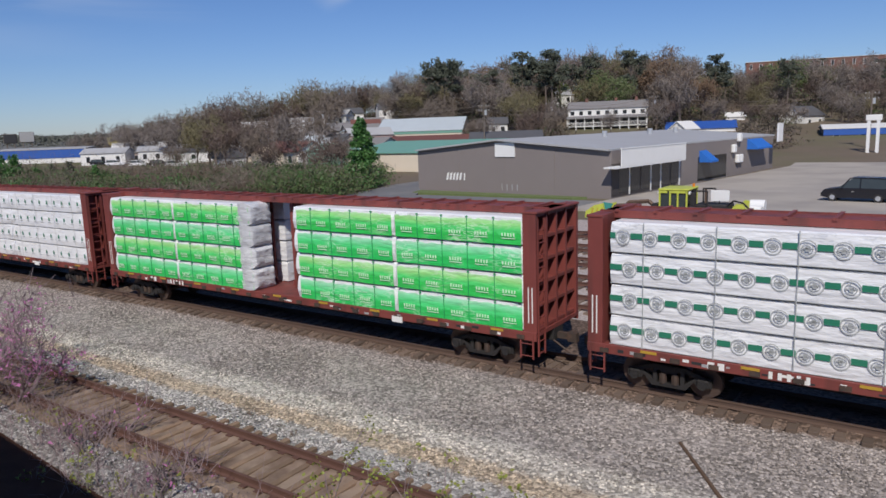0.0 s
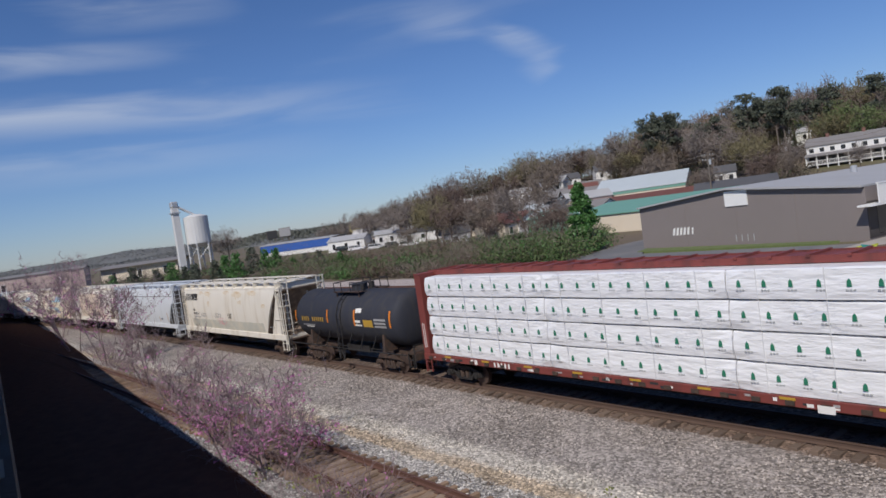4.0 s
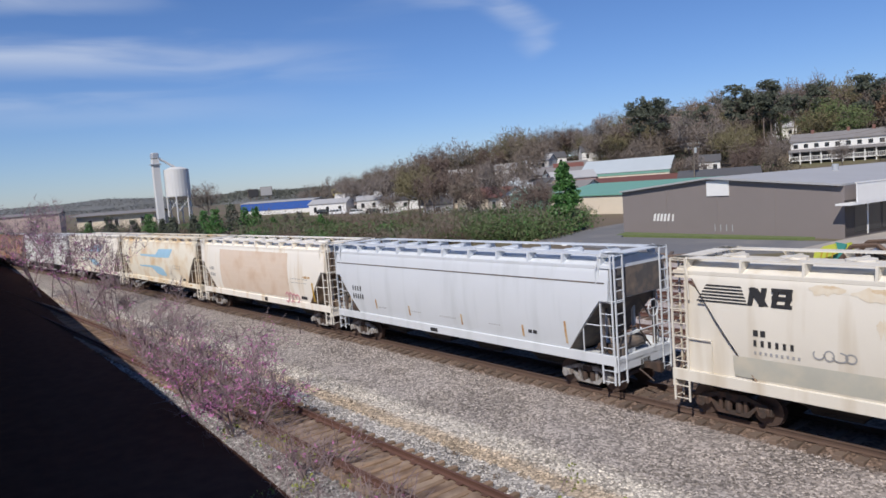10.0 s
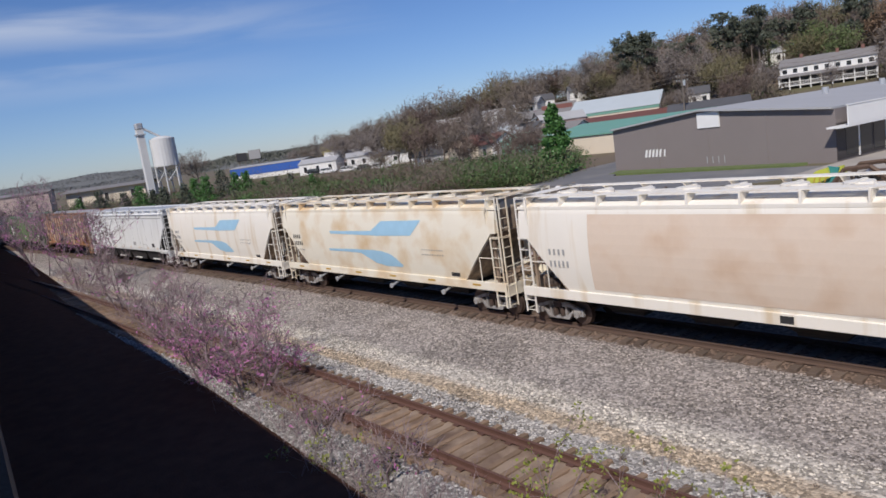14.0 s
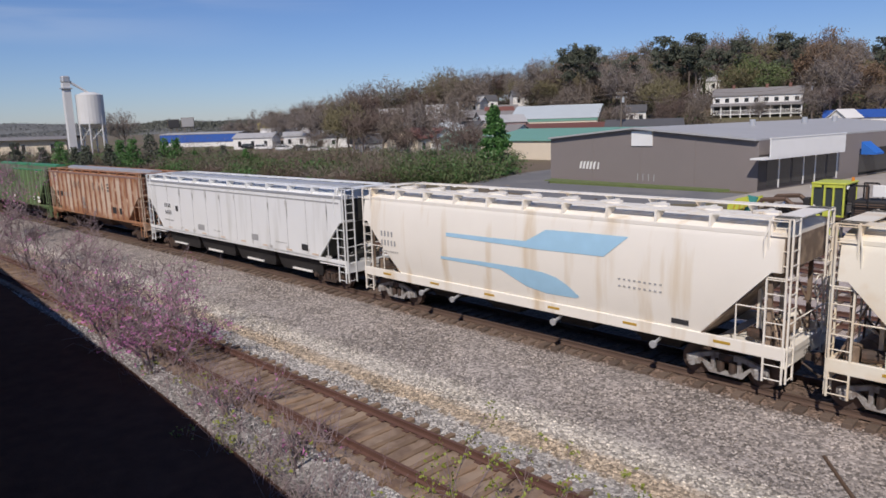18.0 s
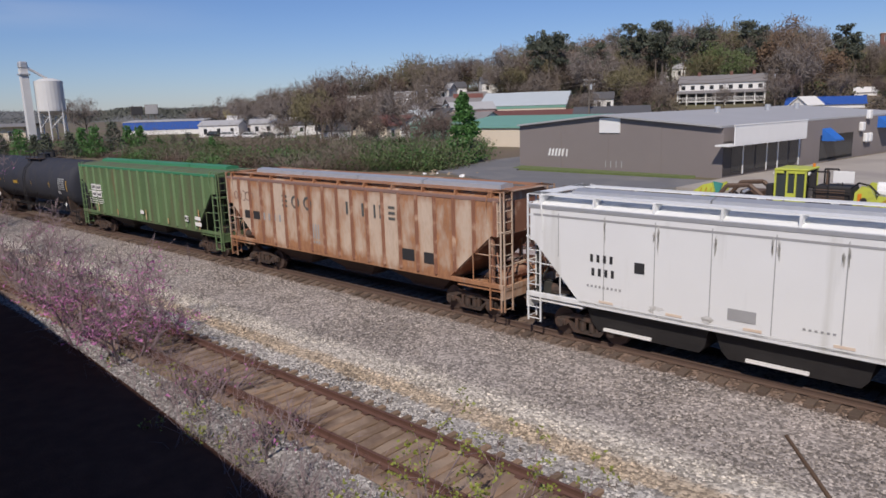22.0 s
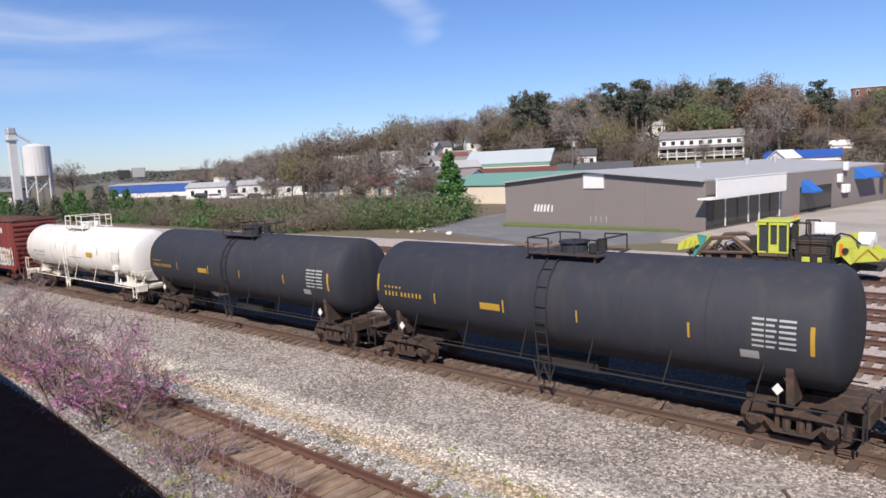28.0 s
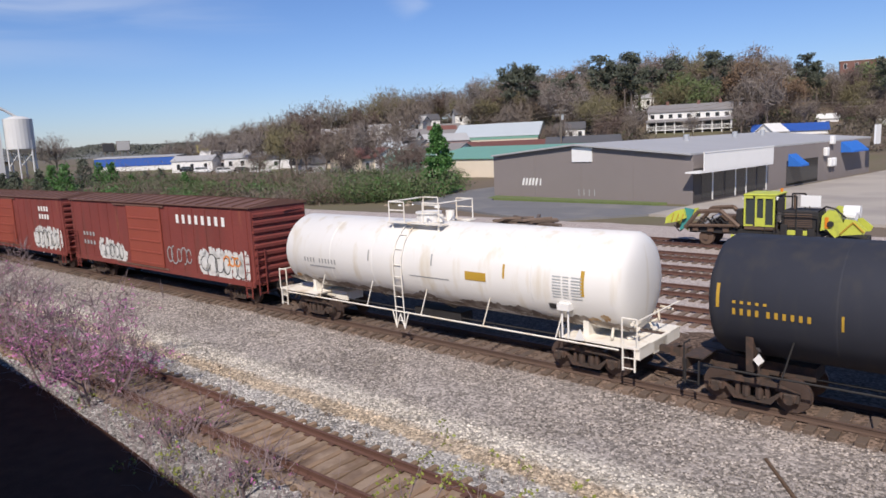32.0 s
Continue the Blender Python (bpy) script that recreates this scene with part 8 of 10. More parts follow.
def shed(label, az, d, w, depth, zb, eave, ridge, wall_m, roof_m, turn=0.0, name="building", windows=0, band=None, over=0.3, rows=1, porch=False):
    """A gabled or flat building whose front faces the camera; w along the front, ridge along it."""
    x, y = polar(az, d)
    b = thing(name, label, "building")
    if label not in HIDDEN:
        BUILT.append((az, math.degrees(w / 2 / d), d, depth))
    m = Matrix.Translation((x, y, 0)) @ pose(0, 0, 0, 0, 0, az + turn)
    bm = B()
    prism(bm, [(0, zb - 2), (depth, zb - 2), (depth, eave), (depth / 2, ridge), (0, eave)], -w / 2, w / 2, "x", m)
    part("wall", bm, wall_m, b)
    bm = B()
    prism(bm, [(-over, eave - 0.02), (-over, eave + 0.16), (depth / 2, ridge + 0.2), (depth + over, eave + 0.16), (depth + over, eave - 0.02), (depth / 2, ridge + 0.02)], -w / 2 - over, w / 2 + over, "x", m)
    part("roof", bm, roof_m, b)
    for r in range(rows):
        hz = (eave - zb) / rows
        for i in range(windows):
            xx = -w / 2 + w * (i + 0.5) / windows
            z0 = zb + hz * r + hz * 0.32
            win = part("window", box(B(), xx - 0.5, xx + 0.5, -0.06, 0.02, z0, z0 + hz * 0.45, m), DARK_GLASS, b)
            part("frame", box(B(), xx - 0.62, xx + 0.62, -0.03, 0.02, z0 - 0.1, z0 + hz * 0.45 + 0.1, m), WHITE_PAINT, win)
    if band:
        part("fascia", box(B(), -w / 2 - 0.05, w / 2 + 0.05, -0.15, 0.0, eave - band[1], eave + 0.1, m), band[0], b)
    if porch:
        # two open galleries under a lean-to roof; the top storey rises behind it
        hz = (eave - zb) / rows
        for r in range(2):
            part("balcony_deck", box(B(), -w / 2, w / 2, -2.2, 0, zb + hz * r - 0.12, zb + hz * r + 0.10, m), CLAPBOARD, b)
            rail = B()
            box(rail, -w / 2, w / 2, -2.2, -2.12, zb + hz * r + 0.92, zb + hz * r + 1.04, m)
            for i in range(56):
                xx = -w / 2 + w * (i + 0.5) / 56
                box(rail, xx - 0.045, xx + 0.045, -2.19, -2.13, zb + hz * r, zb + hz * r + 1.0, m)
            part("balcony_rail", rail, CLAPBOARD, b)
            # dark sheet on the wall, painted shade of the open gallery
            part("gallery_shade", box(B(), -w / 2 + 0.3, w / 2 - 0.3, -0.05, -0.01, zb + hz * r + 0.1, zb + hz * (r + 1) - 0.25, m), SHADE_FRONT, b)
        for i in range(10):
            xx = -w / 2 + w * i / 9
            part("porch_post", box(B(), xx - 0.13, xx + 0.13, -2.22, -1.98, zb - 2, zb + 2 * hz, m), CLAPBOARD, b)
        part("porch_roof", prism(B(), [(-2.6, zb + 2 * hz - 0.1), (0, zb + 2 * hz + 0.5), (0, zb + 2 * hz + 0.3), (-2.6, zb + 2 * hz - 0.3)], -w / 2 - 0.3, w / 2 + 0.3, "x", m), roof_m, b)
        for xx in (-w * 0.28, w * 0.1, w * 0.36):
            part("chimney", box(B(), xx - 0.35, xx + 0.35, depth / 2 - 0.4, depth / 2 + 0.4, ridge - 0.4, ridge + 1.0, m), BRICK_RED, b)
    return b


shed("cream metal shed with green roof beside the grey store", 38.0, 127, 30, 26, -0.5, 2.95, 4.7, CREAM_WALL, GREEN_METAL, turn=-38 + 2, windows=0)
shed("low building with a long dull red roof", 37.0, 168, 26, 12, 2.5, 4.2, 5.4, CREAM_WALL, RED_ROOF, turn=-8)
shed("cream warehouse with pale teal sheet roof on the slope", 37.4, 192, 23, 20, 5.0, 6.6, 10.0, CREAM_WALL, TEAL_ROOF, turn=-10, band=(GREEN_METAL, 0.7))
shed("small white house with dull red roof among trees", 41.6, 205, 8, 7, 5.5, 8.2, 10.2, CLAPBOARD, RED_ROOF, windows=2)
shed("long white two-storey apartment house with porches", 22.65, 200, 20.8, 9, 4.0, 10.9, 12.8, CLAPBOARD, DARK_SLATE, turn=-4, windows=9, rows=3, porch=True, name="apartment_house")
shed("dark-roofed low building behind the grey store", 30.5, 150, 15, 10, 3.4, 4.5, 5.9, WALL_GREY, DARK_ROOF)
shed("small white cottage on the slope", 31.1, 195, 5, 6, 5.0, 7.6, 9.4, CLAPBOARD, DARK_ROOF, windows=2)
shed("building with bright blue roof behind the store", 15.8, 185, 16, 12, 2.4, 4.9, 6.5, CLAPBOARD, BLUE_METAL)
shed("small white gabled porch roof", 16.4, 176, 6, 4, 3.0, 4.9, 6.7, CLAPBOARD, CLAPBOARD, turn=60)
shed("small white house high on the slope", 13.4, 215, 5, 5, 5.0, 7.4, 8.6, CLAPBOARD, CLAPBOARD, windows=1)
shed("white gabled house with a dark yard hedge", 8.2, 205, 9, 7, 3.2, 7.0, 9.4, CLAPBOARD, DARK_ROOF, turn=60, windows=2)
shed("low white filling station with blue fascia", 3.6, 172, 24, 12, -0.3, 4.2, 4.9, WALL_GREY, CLAPBOARD, turn=8, windows=5, band=(BLUE_METAL, 1.3))
shed("white warehouse with a broad blue stripe", 64.9, 250, 26, 16, -0.5, 4.8, 5.2, CLAPBOARD, ROOF_GREY, turn=-22, band=(BLUE_METAL, 2.6))
shed("low cream warehouse with overhanging flat roof", 76.5, 232, 22, 20, -0.5, 4.9, 5.6, CREAM_WALL, DARK_SLATE, turn=-14, windows=3, over=1.4)
shed("long pinkish brick warehouse with flat roof", 85.2, 215, 38, 18, -0.5, 6.4, 6.9, PINK_BRICK, DARK_SLATE, turn=-10, windows=3)
shed("green-roofed shed hidden in the thicket", 44.8, 150, 13, 8, 0.5, 3.4, 4.6, GREEN_METAL, GREEN_METAL)
shed("low red-roofed shop hidden in the thicket", 47.0, 168, 9, 8, 2.0, 4.6, 6.0, CREAM_WALL, RED_ROOF)
shed("small white shop by the road", 57.3, 215, 10, 8, 0.5, 3.6, 4.8, CLAPBOARD, ROOF_GREY, windows=3)
shed("small white depot by the road", 54.8, 200, 12, 8, 0.5, 3.2, 4.2, CLAPBOARD, DARK_ROOF, windows=3)
shed("small cottage roof in the thicket", 52.2, 165, 7, 6, 0.0, 2.2, 4.2, CLAPBOARD, DARK_ROOF, windows=1)
for n_, (az, d, zb) in enumerate(((44.0, 240, 9), (42.6, 255, 10), (46.5, 245, 7), (48.4, 260, 7), (26.0, 262, 14), (39.6, 248, 11), (50.2, 240, 6), (20.0, 300, 22))):
    shed("small pale house among the hillside trees", az, d, 8, 7, zb, zb + 3.2, zb + 5.2, CLAPBOARD, DARK_ROOF if n_ % 2 else ROOF_GREY, turn=(n_ * 37) % 50 - 25, windows=2)
town = random.Random(77)
for n_ in range(26):
    az_, d_ = town.uniform(40.8, 50.5), town.uniform(148, 232)
    zb_ = land(*polar(az_, d_)) + 0.3
    shed("modest house in the jumble below the wooded hill", az_, d_, town.uniform(6, 11), town.uniform(6, 9), zb_, zb_ + town.uniform(2.6, 3.6), zb_ + town.uniform(4.2, 5.4), town.choice((CLAPBOARD, CREAM_WALL, WALL_GREY, PINK_BRICK)),
         town.choice((ROOF_GREY, DARK_ROOF, DARK_SLATE, DARK_SLATE, RED_ROOF, TEAL_ROOF)), turn=town.uniform(-50, 50), windows=2)
for n_, (az_, d_, w_, h_) in enumerate(((61.0, 222, 12, 3.4), (59.6, 232, 10, 3.0), (58.4, 240, 16, 4.6), (56.0, 236, 14, 4.2), (55.2, 222, 9, 3.6), (53.8, 214, 10, 4.4))):
    shed("low commercial building along the far road", az_, d_, w_, 8, -0.3, h_, h_ + (0.3 if n_ % 2 else 1.3), (CLAPBOARD, PINK_BRICK, CLAPBOARD, WALL_GREY)[n_ % 4], (ROOF_GREY, DARK_SLATE, CLAPBOARD, DARK_ROOF)[n_ % 4], turn=(n_ * 29) % 40 - 20, windows=3)
shed("large red brick building on the hilltop", 7.6, 375, 68, 20, 18, 32.6, 33.0, BRICK_RED, CLAPBOARD, turn=6, windows=16, rows=3)


def silo():
    t = thing("silo", "pale steel silo on legs with an elevator tower", "silo")
    x, y = polar(72.05, 220)
    bm = B()
    rings = []
    for z, r in ((7.6, 1.2), (8.8, 3.4), (9.0, 3.45), (16.6, 3.45), (17.3, 1.6), (17.4, 0.2)):
        rings.append([(x + r * math.cos(2 * math.pi * i / 24), y + r * math.sin(2 * math.pi * i / 24), z) for i in range(24)])
    loft(bm, rings)
    part("tank", bm, SILO_WHITE, t, smooth=False)
    for i in range(6):
        a = math.pi / 6 + i * math.pi / 3
        part("leg", rod(B(), (x + 3.3 * math.cos(a), y + 3.3 * math.sin(a), -0.5), (x + 3.3 * math.cos(a), y + 3.3 * math.sin(a), 11), 0.22, 6), SILO_WHITE, t)
        b2 = a + math.pi / 3
        part("brace", rod(B(), (x + 3.3 * math.cos(a), y + 3.3 * math.sin(a), 4.2), (x + 3.3 * math.cos(b2), y + 3.3 * math.sin(b2), 7.6), 0.13, 5), SILO_WHITE, t)
    x2, y2 = polar(73.45, 219)
    bm = B()
    box(bm, x2 - 0.9, x2 + 0.9, y2 - 0.9, y2 + 0.9, -0.5, 19.8)
    part("elevator_leg", bm, SILO_WHITE, t)
    bm = B()
    box(bm, x2 - 1.3, x2 + 1.3, y2 - 1.3, y2 + 1.3, 18.2, 18.5)
    box(bm, x2 - 1.0, x2 + 1.0, y2 - 1.0, y2 + 1.0, 19.8, 21.6, bevel=0.3)
    part("elevator_head", bm, GALV, t)
    part("spout", rod(B(), (x2 + 0.4, y2, 20.6), (x - 0.3, y, 17.2), 0.35, 8), SILO_WHITE, t)


silo()


def signboard(label, az, d, z0, w, h, material, post=True):
    x, y = polar(az, d)
    s = thing("billboard", label, "billboard")
    m = Matrix.Translation((x, y, 0)) @ pose(0, 0, 0, 0, 0, az)
    part("board", box(B(), -w / 2, w / 2, -0.2, 0.2, z0, z0 + h, m, bevel=0.05), material, s)
    part("frame", box(B(), -w / 2 - 0.15, w / 2 + 0.15, 0.2, 0.4, z0 - 0.15, z0 + h + 0.15, m), BARK, s)
    for k in (-0.3, 0.3):
        part("post", rod(B(), m @ Vector((w * k, 0.3, -1)), m @ Vector((w * k, 0.3, z0)), 0.18, 6), BARK, s)


signboard("grey billboard on dark posts", 65.6, 300, 7.4, 4.5, 3.4, FADED_STENCIL)
signboard("dark back of a billboard", 66.6, 300, 7.2, 4.0, 3.0, PAINT_BLACK)
signboard("yellow roadside sign board", 60.0, 280, 5.2, 5.5, 2.8, BILL_YELLOW)


def utility_pole(az, d, ztop, arms=1):
    x, y = polar(az, d)
    p = thing("utility_pole", "weathered wooden utility pole with crossarm", "utility pole", "utility poles")
    zb = land(x, y)
    part("pole", rod(B(), (x, y, zb), (x, y, ztop), 0.17, 8, 0.12), BARK, p)
    m = Matrix.Translation((x, y, 0)) @ pose(0, 0, 0, 0, 0, az + 25)
    for k in range(arms):
        part("crossarm", box(B(), -1.3, 1.3, -0.07, 0.07, ztop - 0.7 - k * 0.9, ztop - 0.55 - k * 0.9, m), BARK, p)
        for xx in (-1.1, -0.5, 0.5, 1.1):
            part("insulator", rod(B(), m @ Vector((xx, 0, ztop - 0.55 - k * 0.9)), m @ Vector((xx, 0, ztop - 0.3 - k * 0.9)), 0.06, 6), GREY_PRINT, p)
    part("transformer", rod(B(), m @ Vector((0.35, 0, ztop - 2.4)), m @ Vector((0.35, 0, ztop - 1.4)), 0.28, 10), GALV, p)
    return Vector((x, y, ztop - 0.3))


POLES = [utility_pole(32.2, 150, 11.9, 2), utility_pole(19.2, 196, 13.8), utility_pole(4.8, 150, 11.2, 2), utility_pole(27.0, 190, 13.0), utility_pole(45.0, 190, 13.0)]


def wire(p, q, sag, n=14):
    w = thing("power_line", "thin sagging overhead power line", "cable", "overhead lines")
    pts = [p.lerp(q, i / n) - Vector((0, 0, sag * 4 * (i / n) * (1 - i / n))) for i in range(n + 1)]
    part("cable", loft(B(), [[tuple(p_ + Vector(o_)) for o_ in ((0, 0, 0.035), (0.03, 0.02, -0.02), (-0.03, -0.02, -0.02))] for p_ in pts]), BARK, w)


for i_, j_ in ((4, 0), (0, 3), (3, 1), (1, 2)):
    for dz in (0, -0.9):
        wire(POLES[i_] + Vector((0, 0, dz)), POLES[j_] + Vector((0, 0, dz)), 1.6)


def pylon_sign():
    x, y = -11.5, 143.0
    s = thing("pylon_sign", "white twin-post roadside sign on the lot", "sign")
    for k in (-0.7, 0.7):
        part("post", box(B(), x + k - 0.25, x + k + 0.25, y - 0.25, y + 0.25, -0.3, 6.6), WHITE_PAINT, s)
    part("head", box(B(), x - 1.2, x + 1.2, y - 0.3, y + 0.3, 5.9, 6.9, bevel=0.05), WHITE_PAINT, s)
    part("planter", box(B(), x - 2, x + 2, y - 1, y + 1, -0.35, 0.0, bevel=0.1), BRICK_RED, s)


pylon_sign()

# ---- woods on the hill, tree by tree and in mass ----
def hill_top(az):
    """Elevation in degrees up to which the treetops reach, by bearing."""
    prof = ((-20, 4.2), (10, 3.9), (14, 3.5), (16.5, 4.5), (18.4, 5.6), (21, 5.15), (24.6, 5.95), (26.5, 5.5), (28.2, 4.85), (30, 5.4), (32.6, 4.6), (34.4, 4.9), (36.5, 5.2), (38, 4.3), (39.8, 3.2),
            (41.4, 4.0), (44, 3.85), (46, 3.65), (47.4, 3.3), (49, 2.5), (50.7, 2.75), (53.2, 2.95), (54.7, 1.8), (57, 1.8), (60, 1.45), (62.5, 0.95), (70, 0.95))
    return float(np.interp(az, [p[0] for p in prof], [p[1] for p in prof]))


def clear_of_houses(az, d, room=0.35):
    """False where a tree would stand in a house or hide one from the tracks."""
    for a, half, dist, depth in BUILT:
        if abs(az - a) < half + room and d < dist + depth + 2:
            return False
    return True


def tall_enough(az, d, share=1.0):
    """Height of a tree at this bearing and distance whose top meets the hill's outline."""
    x, y = polar(az, d)
    return 7.1 + d * math.tan(radians(hill_top(az) * share)) - land(x, y) + (1.6 if az < 40 else 3.8 if az < 54 else 2.2)


WOOD_NAMES = {"grey": "grey leafless woods over the far hill", "brown": "brown leafless woods over the far hill", "umber": "dark reddish-brown leafless woods over the far hill", "olive": "woods with olive-brown buds over the far hill",
              "rust": "russet leaves in the hillside woods", "pine": "dark green pines in the hillside woods", "spring": "fresh green crowns in the hillside woods"}


def woods():
    """The far hillside wood: one mass for each look, too many trees to count."""
    rnd = random.Random(5)
    sets, trunks = {}, []
    count = 0
    while count < 600:
        az, d = rnd.uniform(-14, 60), rnd.uniform(172, 440)
        if (az > 40 and d < 238) or (az > 47 and rnd.random() < 0.6) or not clear_of_houses(az, d):
            continue
        count += 1
        p = rnd.random()
        kind = "grey" if p < 0.26 else "brown" if p < 0.50 else "umber" if p < 0.68 else "olive" if p < 0.82 else "rust" if p < 0.86 else ("pine" if az < 37 else "umber") if p < 0.96 else "spring" if az < 36 else "brown"
        h = min(rnd.uniform(9, 19), tall_enough(az, d, 0.95))
        if h < 4.5:
            continue
        x, y = polar(az, d)
        tr, cr = SHAPES[kind][rnd.randrange(6)]
        k, a = h / 12, rnd.uniform(0, 6.28)
        R = np.array([[math.cos(a), -math.sin(a), 0], [math.sin(a), math.cos(a), 0], [0, 0, 1]]) * k
        o = np.array([x, y, land(x, y) - 0.2])
        sets.setdefault(kind, []).append(cr[::2] @ R.T + o if d > 300 else cr @ R.T + o)
        trunks.append((tr[::2] if d > 300 else tr) @ R.T + o)
    for kind, tris in sets.items():
        tagged(new("woods", tri_mesh("woods", np.concatenate(tris), KINDS[kind][1])), WOOD_NAMES[kind], "woods", kind="stuff")
    tagged(new("wood_trunks", tri_mesh("wood_trunks", np.concatenate(trunks), BARK)), "grey trunks and limbs of the hillside woods", "woods", kind="stuff")


def crest_trees():
    """The single trees whose crowns make the hill's outline."""
    rnd = random.Random(23)
    # dark pines that stand out: bearing, elevation of the top
    for n, (az, el) in enumerate(((35.3, 5.2), (36.1, 4.9), (34.6, 4.9), (29.1, 5.4), (28.4, 5.0), (26.8, 5.5), (27.3, 4.9), (24.0, 5.0), (20.9, 5.1), (14.9, 4.4), (14.2, 3.9), (31.6, 4.2))):
        x, y = polar(az, 222)
        tree("pine", x, y, (7.1 + 222 * math.tan(radians(el + 0.15)) - land(x, y)) * 1.03, n * 5 + 1)
    az = -13.0
    n = 0
    while az < 60:
        p = rnd.random()
        kind = "grey" if p < 0.36 else "brown" if p < 0.60 else "umber" if p < 0.82 else "olive"
        d = rnd.uniform(225, 300) if az < 44 else rnd.uniform(236, 270)
        if clear_of_houses(az, d, 0.1):
            h = tall_enough(az, d, rnd.uniform(1.0, 1.1))
            if h > 6:
                x, y = polar(az, d)
                tree(kind, x, y, min(h, 24), n * 5 + 2)
                n += 1
        az += rnd.uniform(0.7, 1.25)


def brush():
    """Undergrowth that covers the hillside between the trees."""
    rnd = np.random.default_rng(61)
    looks = ((TWIG_BROWN, "brown leafless brush on the hillside", 520, 1.3, 0.10), (TWIG_UMBER, "dark reddish brush on the hillside", 420, 1.2, 0.12), (BRUSH_DARK, "dark tangled brush on the hillside", 1300, 0.8, 0.35), (VINE, "green brush on the hillside", 240, 0.7, 0.55))
    for m, label, n, size, slim in looks:
        tris = []
        while len(tris) < n:
            az, d = rnd.uniform(-14, 62), rnd.uniform(150, 380)
            if (az > 41 and d < 236) or not clear_of_houses(az, d - 4, 0.2):
                continue
            x, y = polar(az, d)
            w, h = rnd.uniform(2.5, 5.0), rnd.uniform(1.5, 4.0)
            tris.append(cloud_tris(rnd, (x, y, land(x, y) + h * 0.4), (w, w, h * 0.6), 70, size, slim, 0.8, 0.15))
        tagged(new("brush", tri_mesh("brush", np.concatenate(tris), m)), label, "brush", kind="stuff")


def far_ridge():
    """Low wooded ridges on the horizon: a rolling slope closed by a canopy of small crowns."""
    rnd = np.random.default_rng(8)
    for d, base, swing, az0, az1, count, label in ((1500, 0.55, 0.16, 56, 112, 34000, "low wooded ridge far on the horizon"), (820, 0.62, 0.36, 55, 72, 24000, "wooded rise beyond the silo"), (1000, 0.15, 0.18, 72, 112, 20000, "low wooded ridge behind the warehouses")):
        def top(az):
            return d * math.tan(radians(base + swing * math.sin(az * 0.33 + d) * math.sin(az * 0.13 + 1) + 0.3 * swing * math.sin(az * 1.1 + d))) + 7.1
        bm = B()
        prev = None
        for i in range(80):
            az = az0 + (az1 - az0) * i / 79
            vs = [bm.verts.new((*polar(az, d + k * 160), z)) for k, z in ((-0.6, -2.0), (0.0, 0.45 * top(az)), (0.6, top(az) - 2.5), (1.3, top(az) - 6))]
            if prev:
                for a, b, c, e in zip(prev, prev[1:], vs[1:], vs):
                    bm.faces.new((a, e, c, b))
            prev = vs
        tagged(new("far_ridge", mesh_of("far_ridge", bm, FAR_WOODS, True)), label, "backdrop", kind="stuff")
        az = rnd.uniform(az0, az1, count)
        f = rnd.random(count)
        z = np.array([top(a) for a in az])
        dd = d + (f - 0.35) * 150
        zz = np.where(f < 0.35, 0.45 * z * f / 0.35, 0.45 * z + (0.55 * z - 2.5) * np.minimum(1, (f - 0.35) / 0.64)) + rnd.uniform(-1, 2.2, count)
        ar = np.radians(az)
        c = np.stack([-dd * np.sin(ar), dd * np.cos(ar), zz], -1)
        tri = c[:, None] + rnd.normal(size=(count, 3, 3)) * rnd.uniform(0.5, 1.2, count)[:, None, None] * np.array([1, 1, 0.8])
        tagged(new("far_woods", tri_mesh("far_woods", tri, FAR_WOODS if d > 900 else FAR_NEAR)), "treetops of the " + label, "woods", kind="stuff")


woods()
crest_trees()
brush()
far_ridge()

# single trees near the yard's far edge and between the houses: kind, bearing, distance, height
for n_, (kind, az, d, h) in enumerate([
        ("umber", 52.4, 150, 12.5), ("umber", 51.0, 145, 13.5), ("brown", 49.8, 138, 11), ("umber", 48.9, 132, 8.0), ("grey", 46.4, 128, 13.0), ("umber", 45.6, 122, 8.0), ("umber", 44.4, 118, 8.5), ("brown", 43.8, 126, 9),
        ("olive", 53.6, 165, 15), ("olive", 53.2, 158, 13.5), ("olive", 54.6, 178, 11), ("brown", 50.4, 175, 14), ("grey", 55.6, 215, 12), ("grey", 56.4, 212, 12.5), ("grey", 57.6, 230, 12.5), ("grey", 58.6, 240, 11.5), ("grey", 59.6, 236, 12),
        ("grey", 60.6, 255, 12), ("brown", 61.6, 262, 10.5), ("grey", 62.6, 270, 9.5), ("grey", 70.0, 235, 14), ("brown", 56.2, 165, 8), ("umber", 47.4, 160, 12.5), ("brown", 48.4, 172, 14), ("brown", 45.2, 178, 14),
        ("brown", 33.0, 176, 8), ("grey", 31.8, 170, 8), ("umber", 28.9, 172, 8.5), ("brown", 27.2, 176, 9), ("grey", 26.6, 186, 10), ("grey", 19.0, 186, 9.5), ("umber", 18.2, 190, 10), ("brown", 14.9, 196, 9),
        ("olive", 11.6, 200, 9), ("umber", 10.4, 190, 8), ("brown", 6.6, 205, 10), ("olive", 5.2, 200, 9), ("grey", 9.4, 186, 7), ("umber", 12.4, 190, 8), ("grey", 22.4, 180, 7.5)]):
    tree(kind, *polar(az, d), h, n_ * 3 + 1)

build_train()

